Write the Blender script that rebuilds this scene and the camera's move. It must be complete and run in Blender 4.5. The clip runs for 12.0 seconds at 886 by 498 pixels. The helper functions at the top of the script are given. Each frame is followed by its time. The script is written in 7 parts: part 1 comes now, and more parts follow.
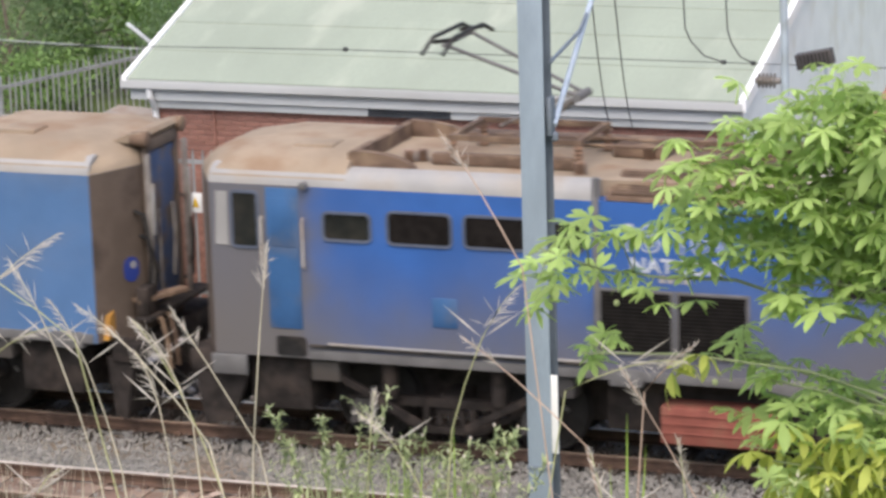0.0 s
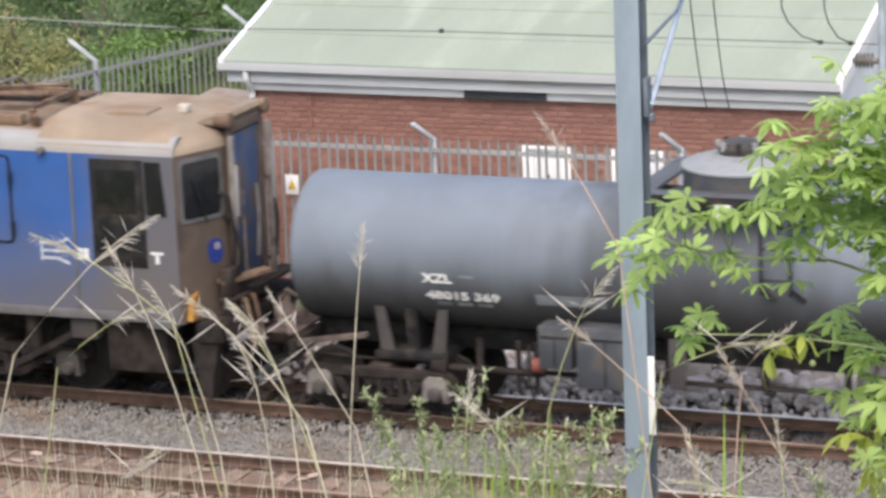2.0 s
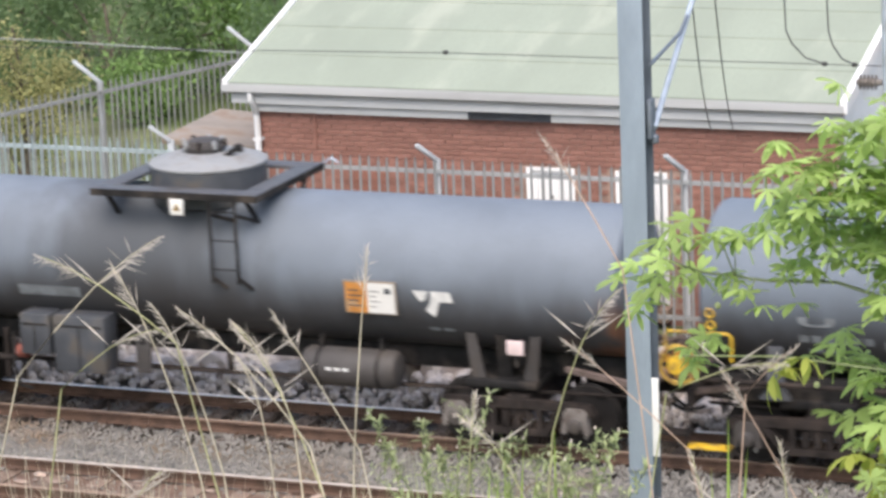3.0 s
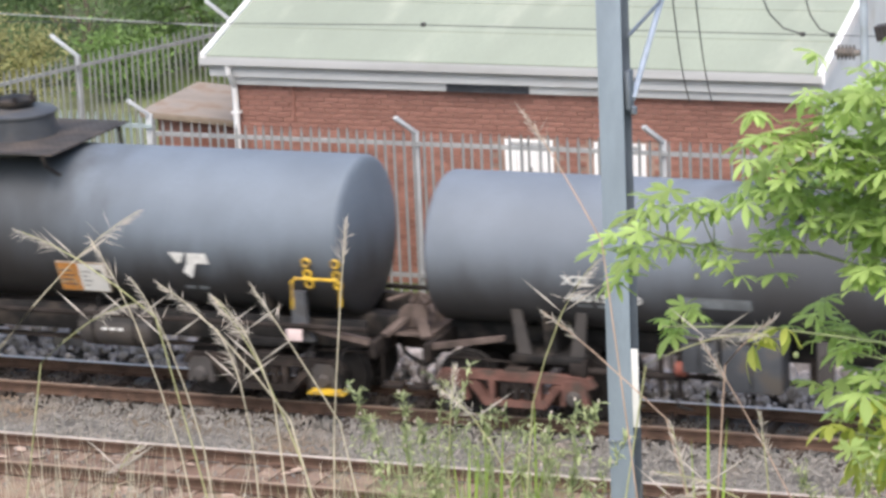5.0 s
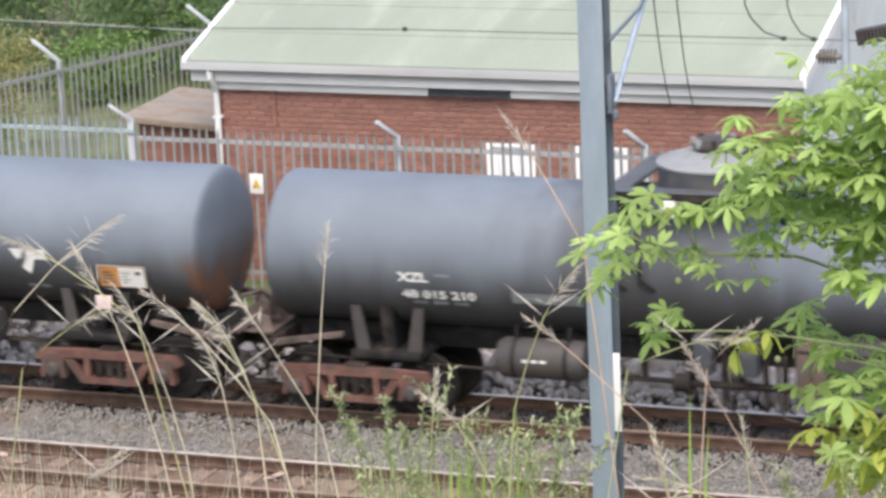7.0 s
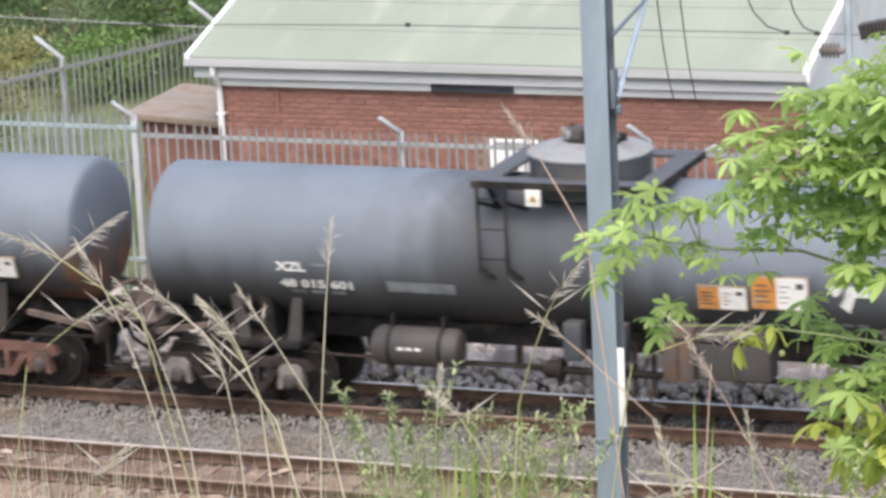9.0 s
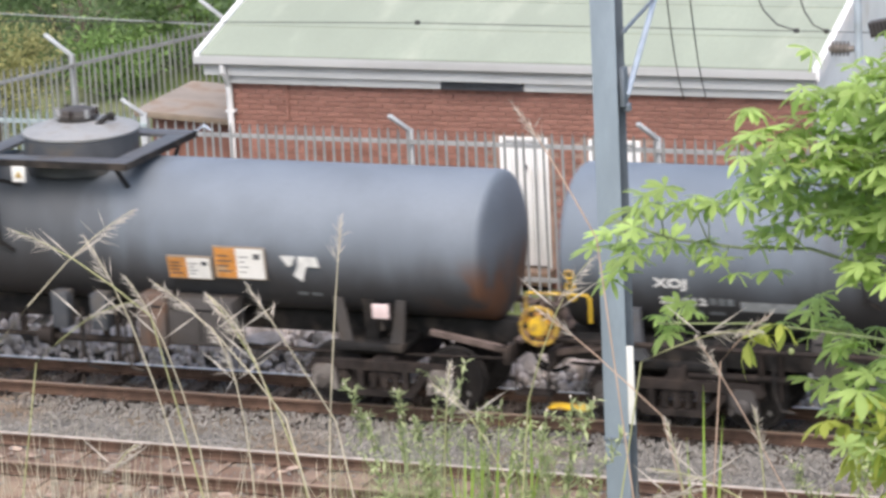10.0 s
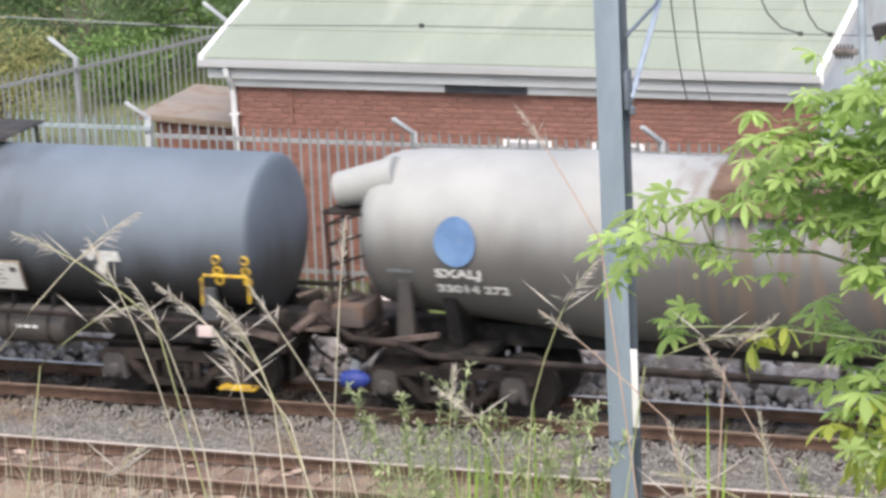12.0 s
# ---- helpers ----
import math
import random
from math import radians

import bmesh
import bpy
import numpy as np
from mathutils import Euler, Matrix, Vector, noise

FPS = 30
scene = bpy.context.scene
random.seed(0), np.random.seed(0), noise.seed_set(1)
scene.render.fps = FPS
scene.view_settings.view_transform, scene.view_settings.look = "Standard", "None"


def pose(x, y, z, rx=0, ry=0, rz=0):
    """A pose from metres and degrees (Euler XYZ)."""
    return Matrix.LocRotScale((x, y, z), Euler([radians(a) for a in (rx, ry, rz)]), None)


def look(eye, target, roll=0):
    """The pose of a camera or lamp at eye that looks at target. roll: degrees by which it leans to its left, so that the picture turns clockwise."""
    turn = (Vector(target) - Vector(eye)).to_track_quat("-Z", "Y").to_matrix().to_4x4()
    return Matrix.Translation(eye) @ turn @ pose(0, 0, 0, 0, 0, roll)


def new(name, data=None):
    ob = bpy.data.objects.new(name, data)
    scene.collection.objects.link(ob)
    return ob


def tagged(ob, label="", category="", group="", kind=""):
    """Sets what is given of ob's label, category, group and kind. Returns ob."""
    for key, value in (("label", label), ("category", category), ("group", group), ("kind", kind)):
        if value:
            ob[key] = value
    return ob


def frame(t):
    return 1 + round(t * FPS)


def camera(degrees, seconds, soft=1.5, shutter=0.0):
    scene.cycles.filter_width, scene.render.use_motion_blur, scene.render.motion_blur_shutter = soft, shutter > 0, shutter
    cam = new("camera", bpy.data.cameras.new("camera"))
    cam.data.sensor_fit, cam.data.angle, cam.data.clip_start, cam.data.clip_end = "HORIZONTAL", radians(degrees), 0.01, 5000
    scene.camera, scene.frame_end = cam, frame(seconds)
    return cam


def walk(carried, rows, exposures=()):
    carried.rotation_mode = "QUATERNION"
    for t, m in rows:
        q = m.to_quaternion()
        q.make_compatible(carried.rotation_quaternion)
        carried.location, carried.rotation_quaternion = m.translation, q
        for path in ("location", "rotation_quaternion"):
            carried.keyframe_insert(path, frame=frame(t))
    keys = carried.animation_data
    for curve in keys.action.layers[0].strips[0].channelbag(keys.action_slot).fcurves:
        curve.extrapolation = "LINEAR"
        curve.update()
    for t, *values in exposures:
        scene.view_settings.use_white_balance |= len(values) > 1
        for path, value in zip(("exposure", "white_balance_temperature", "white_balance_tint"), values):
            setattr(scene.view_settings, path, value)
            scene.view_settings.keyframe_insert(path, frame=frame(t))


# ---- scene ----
# ------------------------------------------------------------------ camera
EYE = (0.0, -38.85, 12.33)


def aim(yaw, pitch, roll):
    return pose(*EYE) @ pose(0, 0, 0, 0, 0, yaw) @ pose(0, 0, 0, 90 - pitch) @ pose(0, 0, 0, 0, 0, roll)


cam = camera(15.55, 12.0, soft=3.1, shutter=0.25)
walk(cam, [(t, aim(a, b, c)) for t, a, b, c in [
    (0, 20.727, 13.335, -1.778),
    (0.5, 20.972, 13.406, -1.971),
    (1, 21.236, 13.183, -2.376),
    (1.5, 21.369, 13.339, -1.952),
    (2, 22.488, 13.602, -2.311),
    (2.5, 22.630, 12.859, -2.273),
    (3, 22.545, 13.221, -2.295),
    (3.5, 21.995, 13.967, -2.283),
    (3.7, 22.109, 14.010, -2.420),
    (5.3, 22.176, 13.640, -2.506),
    (5.5, 22.106, 13.618, -2.407),
    (6, 21.927, 13.608, -2.535),
    (6.5, 21.970, 13.630, -2.459),
    (7, 21.851, 13.662, -2.508),
    (7.2, 21.936, 13.716, -2.537),
    (8.8, 21.783, 13.647, -2.632),
    (9, 21.923, 13.737, -2.741),
    (9.5, 22.050, 13.790, -2.750),
    (10, 22.096, 13.769, -2.730),
    (10.5, 22.270, 13.574, -2.707),
    (11, 22.316, 13.534, -2.739),
    (11.5, 22.109, 13.594, -2.691),
    (12, 22.166, 13.710, -2.743),
]], exposures=[(0, 0.04), (1.5, 0.03), (2.5, 0.12), (12, 0.12)])

# ------------------------------------------------------------------ sky and sun
world = bpy.data.worlds.new("sky")
scene.world = world
world.use_nodes = True
wn = world.node_tree
sky = wn.nodes.new("ShaderNodeTexSky")
sky.sky_type = "NISHITA"
sky.sun_disc = False
sky.sun_elevation = radians(57.5)
sky.sun_rotation = radians(168.7)
sky.air_density, sky.dust_density, sky.ozone_density = 1.0, 4.0, 0.6
wn.nodes["Background"].inputs["Strength"].default_value = 0.27
wn.links.new(sky.outputs[0], wn.nodes["Background"].inputs["Color"])
sun_data = bpy.data.lights.new("sun", "SUN")
sun_data.energy, sun_data.angle, sun_data.color = 1.85, radians(70), (1.0, 0.965, 0.94)
sun = new("sun", sun_data)
sun.matrix_world = look((3, -15, 24), (0, 0, 0))
# ------------------------------------------------------------------ materials
def rgb(c):
    return (c[0], c[1], c[2], 1.0)


def mat(name, base, rough=0.7, metal=0.0, var=0.22, scale=3.0, fine=40.0, bump=0.15, dirt=None, dirt_scale=1.2,
        dirt_amount=0.5, stretch=(1, 1, 1), island=0.0, each=0.0, spec=0.35):
    """A surface with grain at two scales, patches of a second colour, and fine relief."""
    m = bpy.data.materials.new(name)
    m.use_nodes = True
    nt = m.node_tree
    n, l = nt.nodes, nt.links
    bsdf = n["Principled BSDF"]
    co = n.new("ShaderNodeTexCoord")
    mp = n.new("ShaderNodeMapping")
    mp.inputs["Scale"].default_value = stretch
    l.new(co.outputs["Object"], mp.inputs["Vector"])

    def grain(s, detail):
        t = n.new("ShaderNodeTexNoise")
        t.inputs["Scale"].default_value, t.inputs["Detail"].default_value = s, detail
        l.new(mp.outputs[0], t.inputs["Vector"])
        return t.outputs["Fac"]

    def blend(fac, a, b, how="MIX"):
        x = n.new("ShaderNodeMix")
        x.data_type, x.blend_type = "RGBA", how
        for sock, v in ((x.inputs["Factor"], fac), (x.inputs["A"], a), (x.inputs["B"], b)):
            if isinstance(v, (tuple, float, int)):
                sock.default_value = v
            else:
                l.new(v, sock)
        return x.outputs["Result"]

    def ramp(fac, lo, hi):
        r = n.new("ShaderNodeMapRange")
        r.interpolation_type = "SMOOTHSTEP"
        r.inputs["From Min"].default_value, r.inputs["From Max"].default_value = lo, hi
        l.new(fac, r.inputs["Value"])
        return r.outputs["Result"]

    big, small = grain(scale, 4), grain(fine, 5)
    dark = tuple(v * (1 - var) for v in base) + (1.0,)
    light = tuple(min(1, v * (1 + var)) for v in base) + (1.0,)
    col = blend(ramp(big, 0.3, 0.7), dark, light)
    col = blend(ramp(small, 0.35, 0.75), col, blend(0.35, col, dark))
    if dirt:
        d = ramp(grain(dirt_scale, 6), 0.62 - 0.3 * dirt_amount, 0.78 - 0.2 * dirt_amount)
        col = blend(d, col, rgb(dirt))
    for amount, source in ((island, "ShaderNodeNewGeometry"), (each, "ShaderNodeObjectInfo")):
        if amount:
            g = n.new(source)
            out = g.outputs["Random Per Island"] if source.endswith("Geometry") else g.outputs["Random"]
            v = n.new("ShaderNodeMapRange")
            v.inputs["To Min"].default_value, v.inputs["To Max"].default_value = 1 - amount, 1 + amount
            l.new(out, v.inputs["Value"])
            hs = n.new("ShaderNodeHueSaturation")
            l.new(v.outputs[0], hs.inputs["Value"])
            l.new(col, hs.inputs["Color"])
            col = hs.outputs["Color"]
    l.new(col, bsdf.inputs["Base Color"])
    rr = n.new("ShaderNodeMapRange")
    rr.inputs["To Min"].default_value, rr.inputs["To Max"].default_value = max(0, rough - 0.12), min(1, rough + 0.12)
    l.new(small, rr.inputs["Value"])
    l.new(rr.outputs[0], bsdf.inputs["Roughness"])
    bsdf.inputs["Metallic"].default_value = metal
    bsdf.inputs["Specular IOR Level"].default_value = spec
    if bump:
        b = n.new("ShaderNodeBump")
        b.inputs["Strength"].default_value, b.inputs["Distance"].default_value = bump, 0.02
        l.new(small, b.inputs["Height"])
        l.new(b.outputs[0], bsdf.inputs["Normal"])
    m["col"] = 0
    return m


def graph(m):
    """The nodes, links, surface node and its colour link of a material from mat(), to paint more on it."""
    n, l = m.node_tree.nodes, m.node_tree.links
    b = n["Principled BSDF"]
    return n, l, b, b.inputs["Base Color"].links[0].from_socket


def overlay(m, colour, build, rough=None):
    """Lays a colour over m where build(nodes, links, object coordinates x, y, z, noise maker) gives 1."""
    n, l, b, col = graph(m)
    co = n.new("ShaderNodeTexCoord")
    sep = n.new("ShaderNodeSeparateXYZ")
    l.new(co.outputs["Object"], sep.inputs[0])

    def noise_at(s, detail=4, stretch=(1, 1, 1)):
        mp = n.new("ShaderNodeMapping")
        mp.inputs["Scale"].default_value = stretch
        l.new(co.outputs["Object"], mp.inputs["Vector"])
        t = n.new("ShaderNodeTexNoise")
        t.inputs["Scale"].default_value, t.inputs["Detail"].default_value = s, detail
        l.new(mp.outputs[0], t.inputs["Vector"])
        return t.outputs["Fac"]

    def op(kind, a, b2=0.0, c=None):
        x = n.new("ShaderNodeMath")
        x.operation = kind
        x.use_clamp = False
        for i, v in enumerate((a, b2) if c is None else (a, b2, c)):
            if isinstance(v, (int, float)):
                x.inputs[i].default_value = v
            else:
                l.new(v, x.inputs[i])
        return x.outputs[0]

    def ramp(v, lo, hi, to0=0.0, to1=1.0):
        r = n.new("ShaderNodeMapRange")
        r.interpolation_type = "SMOOTHSTEP"
        for k, q in (("From Min", lo), ("From Max", hi), ("To Min", to0), ("To Max", to1)):
            r.inputs[k].default_value = q
        l.new(v, r.inputs["Value"])
        return r.outputs["Result"]

    fac = build(sep.outputs[0], sep.outputs[1], sep.outputs[2], noise_at, op, ramp)
    x = n.new("ShaderNodeMix")
    x.data_type = "RGBA"
    l.new(fac, x.inputs["Factor"])
    l.new(col, x.inputs["A"])
    x.inputs["B"].default_value = rgb(colour)
    l.new(x.outputs["Result"], b.inputs["Base Color"])
    return m


M = {}
M["ballast"] = mat("ballast", (0.24, 0.23, 0.215), 0.95, var=0.35, scale=2.0, fine=30, bump=0.6, dirt=(0.22, 0.17, 0.12), dirt_scale=0.6, dirt_amount=0.4)
# Dark tone puts the shadow under the train into the stone colour.
M["shadestone"] = mat("shaded_ballast_stone", (0.085, 0.068, 0.057), 0.9, var=0.25, scale=6, fine=60, bump=0.3, island=0.2, dirt=(0.05, 0.04, 0.035), dirt_scale=0.8, dirt_amount=0.5, spec=0.1)
M["stone"] = mat("ballast_stone", (0.25, 0.235, 0.215), 0.95, var=0.2, scale=9, fine=60, bump=0.3, island=0.14, dirt=(0.24, 0.18, 0.13), dirt_scale=0.5, dirt_amount=0.35)
M["rust"] = mat("rail_rust", (0.105, 0.064, 0.046), 0.85, var=0.3, scale=5, fine=80, bump=0.3, dirt=(0.10, 0.06, 0.04), dirt_amount=0.4)
# Near-white base paints the sky's reflection on the far rail head.
M["polished"] = mat("rail_polished_glint", (0.96, 0.95, 0.94), 0.6, 0.2, var=0.12, scale=4, fine=60, bump=0.03)
# Duller tones for the heads that reflect less sky.
M["dullrail"] = mat("rail_dull", (0.34, 0.25, 0.19), 0.6, 0.15, var=0.2, scale=4, fine=60, bump=0.05)
M["wornrail"] = mat("rail_worn", (0.60, 0.53, 0.47), 0.5, 0.25, var=0.2, scale=4, fine=60, bump=0.05)
M["fencepale"] = mat("fence_pale_green", (0.36, 0.425, 0.43), 0.6, 0.15, var=0.1, scale=4, fine=40, bump=0.05, each=0.1)
M["sleeper"] = mat("sleeper_concrete", (0.215, 0.155, 0.118), 0.93, var=0.3, scale=4, fine=50, bump=0.4, dirt=(0.20, 0.13, 0.09), dirt_scale=2, dirt_amount=0.5, each=0.2)
# Main track sleepers, darkened by the same painted shade.
M["shadesleeper"] = mat("shaded_sleeper", (0.10, 0.08, 0.068), 0.9, var=0.3, scale=4, fine=50, bump=0.4, dirt=(0.06, 0.048, 0.04), dirt_scale=2, dirt_amount=0.5, each=0.2)
M["grass_ground"] = mat("bank_soil", (0.135, 0.15, 0.075), 0.95, var=0.4, scale=1.0, fine=25, bump=0.7, dirt=(0.10, 0.14, 0.04), dirt_scale=0.4, dirt_amount=0.6)
M["brick"] = mat("red_brick", (0.315, 0.158, 0.122), 0.9, var=0.2, scale=5, fine=90, bump=0.3, each=0.13, dirt=(0.28, 0.125, 0.09), dirt_scale=1.0, dirt_amount=0.3)
M["brick_rest"] = mat("red_brick_courses", (0.315, 0.158, 0.122), 0.9, var=0.2, scale=5, fine=90, bump=0.3, island=0.13, dirt=(0.28, 0.125, 0.09), dirt_scale=1.0, dirt_amount=0.3)
M["mortar"] = mat("mortar", (0.34, 0.235, 0.19), 0.95, var=0.2, scale=6, fine=90, bump=0.3)
M["white"] = mat("white_paint", (0.78, 0.78, 0.77), 0.55, var=0.05, scale=2, fine=60, bump=0.05, dirt=(0.70, 0.68, 0.64), dirt_scale=1.5, dirt_amount=0.3)
M["whiteold"] = mat("weathered_white_paint", (0.62, 0.62, 0.605), 0.65, var=0.06, scale=2, fine=60, bump=0.05, dirt=(0.50, 0.49, 0.47), dirt_scale=1.2, dirt_amount=0.35, stretch=(0.4, 1, 2))
M["guttergrey"] = mat("dull_white_gutter", (0.44, 0.445, 0.44), 0.7, var=0.06, scale=2, fine=60, bump=0.05, dirt=(0.36, 0.36, 0.35), dirt_scale=1.2, dirt_amount=0.35, stretch=(0.4, 1, 2))
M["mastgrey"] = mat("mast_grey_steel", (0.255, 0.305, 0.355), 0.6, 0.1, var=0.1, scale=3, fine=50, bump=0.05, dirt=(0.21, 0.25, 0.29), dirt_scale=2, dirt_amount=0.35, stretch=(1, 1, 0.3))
# Shaded copy of the mast steel, for the web and back flange.
M["mastshade"] = mat("mast_shaded_steel", (0.13, 0.155, 0.185), 0.65, 0.1, var=0.12, scale=4, fine=50, bump=0.05)
M["roof"] = mat("green_roof_sheet", (0.272, 0.305, 0.245), 0.7, var=0.07, scale=0.8, fine=25, bump=0.06, dirt=(0.335, 0.36, 0.295), dirt_scale=1.3, dirt_amount=0.3, stretch=(1, 0.25, 1))
M["galv"] = mat("galvanised_steel", (0.47, 0.53, 0.60), 0.5, 0.3, var=0.12, scale=6, fine=50, bump=0.05, dirt=(0.33, 0.36, 0.39), dirt_scale=3, dirt_amount=0.3)
M["fence"] = mat("fence_galvanised", (0.36, 0.37, 0.365), 0.6, 0.3, var=0.1, scale=4, fine=40, bump=0.05, each=0.08)
M["tank"] = mat("tank_grey_paint", (0.135, 0.155, 0.185), 0.48, var=0.1, scale=1.2, fine=30, bump=0.04, spec=0.4)
M["black"] = mat("black_steel", (0.022, 0.021, 0.021), 0.6, var=0.3, scale=5, fine=40, bump=0.15, dirt=(0.06, 0.05, 0.043), dirt_scale=2.5, dirt_amount=0.45, spec=0.15)
M["bogie"] = mat("bogie_steel", (0.030, 0.025, 0.023), 0.8, var=0.35, scale=5, fine=40, bump=0.3, dirt=(0.055, 0.043, 0.037), dirt_scale=3, dirt_amount=0.5, spec=0.12)
M["galvdark"] = mat("galvanised_dark", (0.20, 0.23, 0.27), 0.6, 0.4, var=0.12, scale=6, fine=50, bump=0.05)
M["tanroof"] = mat("brown_roof_sheet", (0.285, 0.25, 0.22), 0.9, var=0.15, scale=2, fine=40, bump=0.15, dirt=(0.25, 0.19, 0.15), dirt_scale=2, dirt_amount=0.5)
M["terracotta"] = mat("terracotta_sheet", (0.30, 0.17, 0.11), 0.85, var=0.15, scale=2, fine=40, bump=0.15)
M["cable"] = mat("dark_cable", (0.05, 0.05, 0.05), 0.7, var=0.2, scale=5, fine=40, bump=0.0)
M["rubble"] = mat("rubble_stone", (0.64, 0.57, 0.525), 0.95, var=0.2, scale=5, fine=40, bump=0.4, island=0.2, dirt=(0.40, 0.35, 0.31), dirt_scale=2, dirt_amount=0.3)
M["chips"] = mat("pinkish_stone_chip", (0.31, 0.235, 0.19), 0.95, var=0.25, scale=5, fine=40, bump=0.3, island=0.3)
M["rigging"] = mat("rust_brown_rigging", (0.13, 0.10, 0.088), 0.85, var=0.3, scale=4, fine=40, bump=0.2, dirt=(0.07, 0.055, 0.048), dirt_scale=3, dirt_amount=0.4, spec=0.15)
M["deck"] = mat("grey_walkway_steel", (0.10, 0.104, 0.115), 0.55, var=0.15, scale=3, fine=40, bump=0.08, dirt=(0.075, 0.07, 0.066), dirt_scale=3, dirt_amount=0.4)
M["letter"] = mat("white_lettering", (0.72, 0.72, 0.70), 0.6, var=0.15, scale=9, fine=60, bump=0.02)
M["platedeck"] = mat("dusty_chequer_plate", (0.06, 0.056, 0.056), 0.8, var=0.2, scale=3, fine=40, bump=0.1, dirt=(0.095, 0.08, 0.072), dirt_scale=2, dirt_amount=0.6, spec=0.2)
M["letterworn"] = mat("worn_white_lettering", (0.46, 0.48, 0.52), 0.6, var=0.2, scale=9, fine=60, bump=0.02, dirt=(0.25, 0.29, 0.38), dirt_scale=6, dirt_amount=0.4)
M["faded"] = mat("faded_patch", (0.21, 0.23, 0.245), 0.7, var=0.25, scale=4, fine=40, bump=0.02, dirt=(0.15, 0.16, 0.17), dirt_scale=3, dirt_amount=0.6)
M["orange"] = mat("orange_placard", (0.55, 0.24, 0.06), 0.5, var=0.15, scale=6, fine=50, bump=0.02, dirt=(0.45, 0.30, 0.17), dirt_scale=7, dirt_amount=0.4)
M["placard"] = mat("white_placard", (0.74, 0.73, 0.70), 0.5, var=0.06, scale=6, fine=50, bump=0.02)
M["tan"] = mat("tan_board", (0.25, 0.20, 0.15), 0.8, var=0.1, scale=5, fine=50, bump=0.05)
M["pinkish"] = mat("pale_pink_plate", (0.72, 0.58, 0.57), 0.6, var=0.08, scale=6, fine=50, bump=0.02)
M["yellow"] = mat("safety_yellow", (0.62, 0.40, 0.03), 0.5, var=0.15, scale=6, fine=50, bump=0.05, dirt=(0.26, 0.17, 0.06), dirt_scale=7, dirt_amount=0.65)
M["rimyellow"] = mat("rust_stained_yellow", (0.44, 0.29, 0.05), 0.6, var=0.2, scale=6, fine=50, bump=0.08, dirt=(0.17, 0.09, 0.05), dirt_scale=9, dirt_amount=0.6)
M["fadedlight"] = mat("pale_faded_panel", (0.33, 0.35, 0.36), 0.7, var=0.25, scale=4, fine=40, bump=0.02, dirt=(0.2, 0.21, 0.22), dirt_scale=4, dirt_amount=0.5)
M["lid"] = mat("pale_dome_lid", (0.28, 0.285, 0.29), 0.6, var=0.15, scale=3, fine=40, bump=0.05, dirt=(0.22, 0.21, 0.2), dirt_scale=3, dirt_amount=0.5)
M["darkgrey"] = mat("dark_grey_steel", (0.07, 0.075, 0.085), 0.5, var=0.2, scale=3, fine=40, bump=0.08, dirt=(0.10, 0.09, 0.08), dirt_scale=3, dirt_amount=0.4)
M["greybox"] = mat("grey_equipment_box", (0.068, 0.062, 0.06), 0.6, var=0.15, scale=3, fine=40, bump=0.08, dirt=(0.075, 0.064, 0.056), dirt_scale=2, dirt_amount=0.5)
M["rustbox"] = mat("rust_stained_box", (0.11, 0.09, 0.08), 0.8, var=0.2, scale=3, fine=40, bump=0.12, dirt=(0.14, 0.085, 0.06), dirt_scale=2.4, dirt_amount=0.5)
M["bogie_red"] = mat("bogie_red_oxide", (0.15, 0.075, 0.06), 0.8, var=0.3, scale=4, fine=40, bump=0.25, dirt=(0.08, 0.06, 0.05), dirt_scale=3, dirt_amount=0.5)
M["wheel"] = mat("wheel_steel", (0.028, 0.025, 0.024), 0.65, 0.3, var=0.3, scale=5, fine=40, bump=0.15)
M["bright"] = mat("worn_wheel_rim", (0.45, 0.44, 0.43), 0.35, 0.9, var=0.15, scale=5, fine=40, bump=0.03)
M["tyreblue"] = mat("blue_label", (0.13, 0.23, 0.42), 0.6, var=0.15, scale=3, fine=40, bump=0.03, dirt=(0.16, 0.27, 0.45), dirt_scale=4, dirt_amount=0.4)
M["dustface"] = mat("dust_caked_end", (0.135, 0.10, 0.078), 0.9, var=0.2, scale=1.6, fine=40, bump=0.15, dirt=(0.075, 0.055, 0.045), dirt_scale=1.6, dirt_amount=0.5)
M["badge"] = mat("dark_blue_badge", (0.025, 0.045, 0.22), 0.5, var=0.15, scale=3, fine=40, bump=0.03)
M["roofdust"] = mat("dust_caked_roof", (0.285, 0.22, 0.16), 0.93, var=0.15, scale=1.4, fine=30, bump=0.2, dirt=(0.24, 0.16, 0.105), dirt_scale=1.3, dirt_amount=0.45)
M["shoulder"] = mat("dusty_grey_shoulder", (0.30, 0.29, 0.285), 0.75, var=0.12, scale=1.6, fine=30, bump=0.06, dirt=(0.27, 0.225, 0.18), dirt_scale=0.8, dirt_amount=0.5)
M["roofgear"] = mat("rust_brown_roof_gear", (0.13, 0.085, 0.06), 0.9, var=0.3, scale=4, fine=40, bump=0.25, dirt=(0.22, 0.15, 0.10), dirt_scale=3, dirt_amount=0.5)
M["glass"] = mat("dark_window_glass", (0.012, 0.013, 0.014), 0.12, var=0.2, scale=3, fine=20, bump=0.0, dirt=(0.03, 0.027, 0.025), dirt_scale=2, dirt_amount=0.5, spec=0.4)
M["mesh"] = mat("dark_grille_mesh", (0.014, 0.012, 0.011), 0.9, var=0.3, scale=8, fine=120, bump=0.4, spec=0.05)
M["framedusk"] = mat("dusty_blue_frame", (0.085, 0.10, 0.14), 0.75, var=0.15, scale=4, fine=40, bump=0.08)
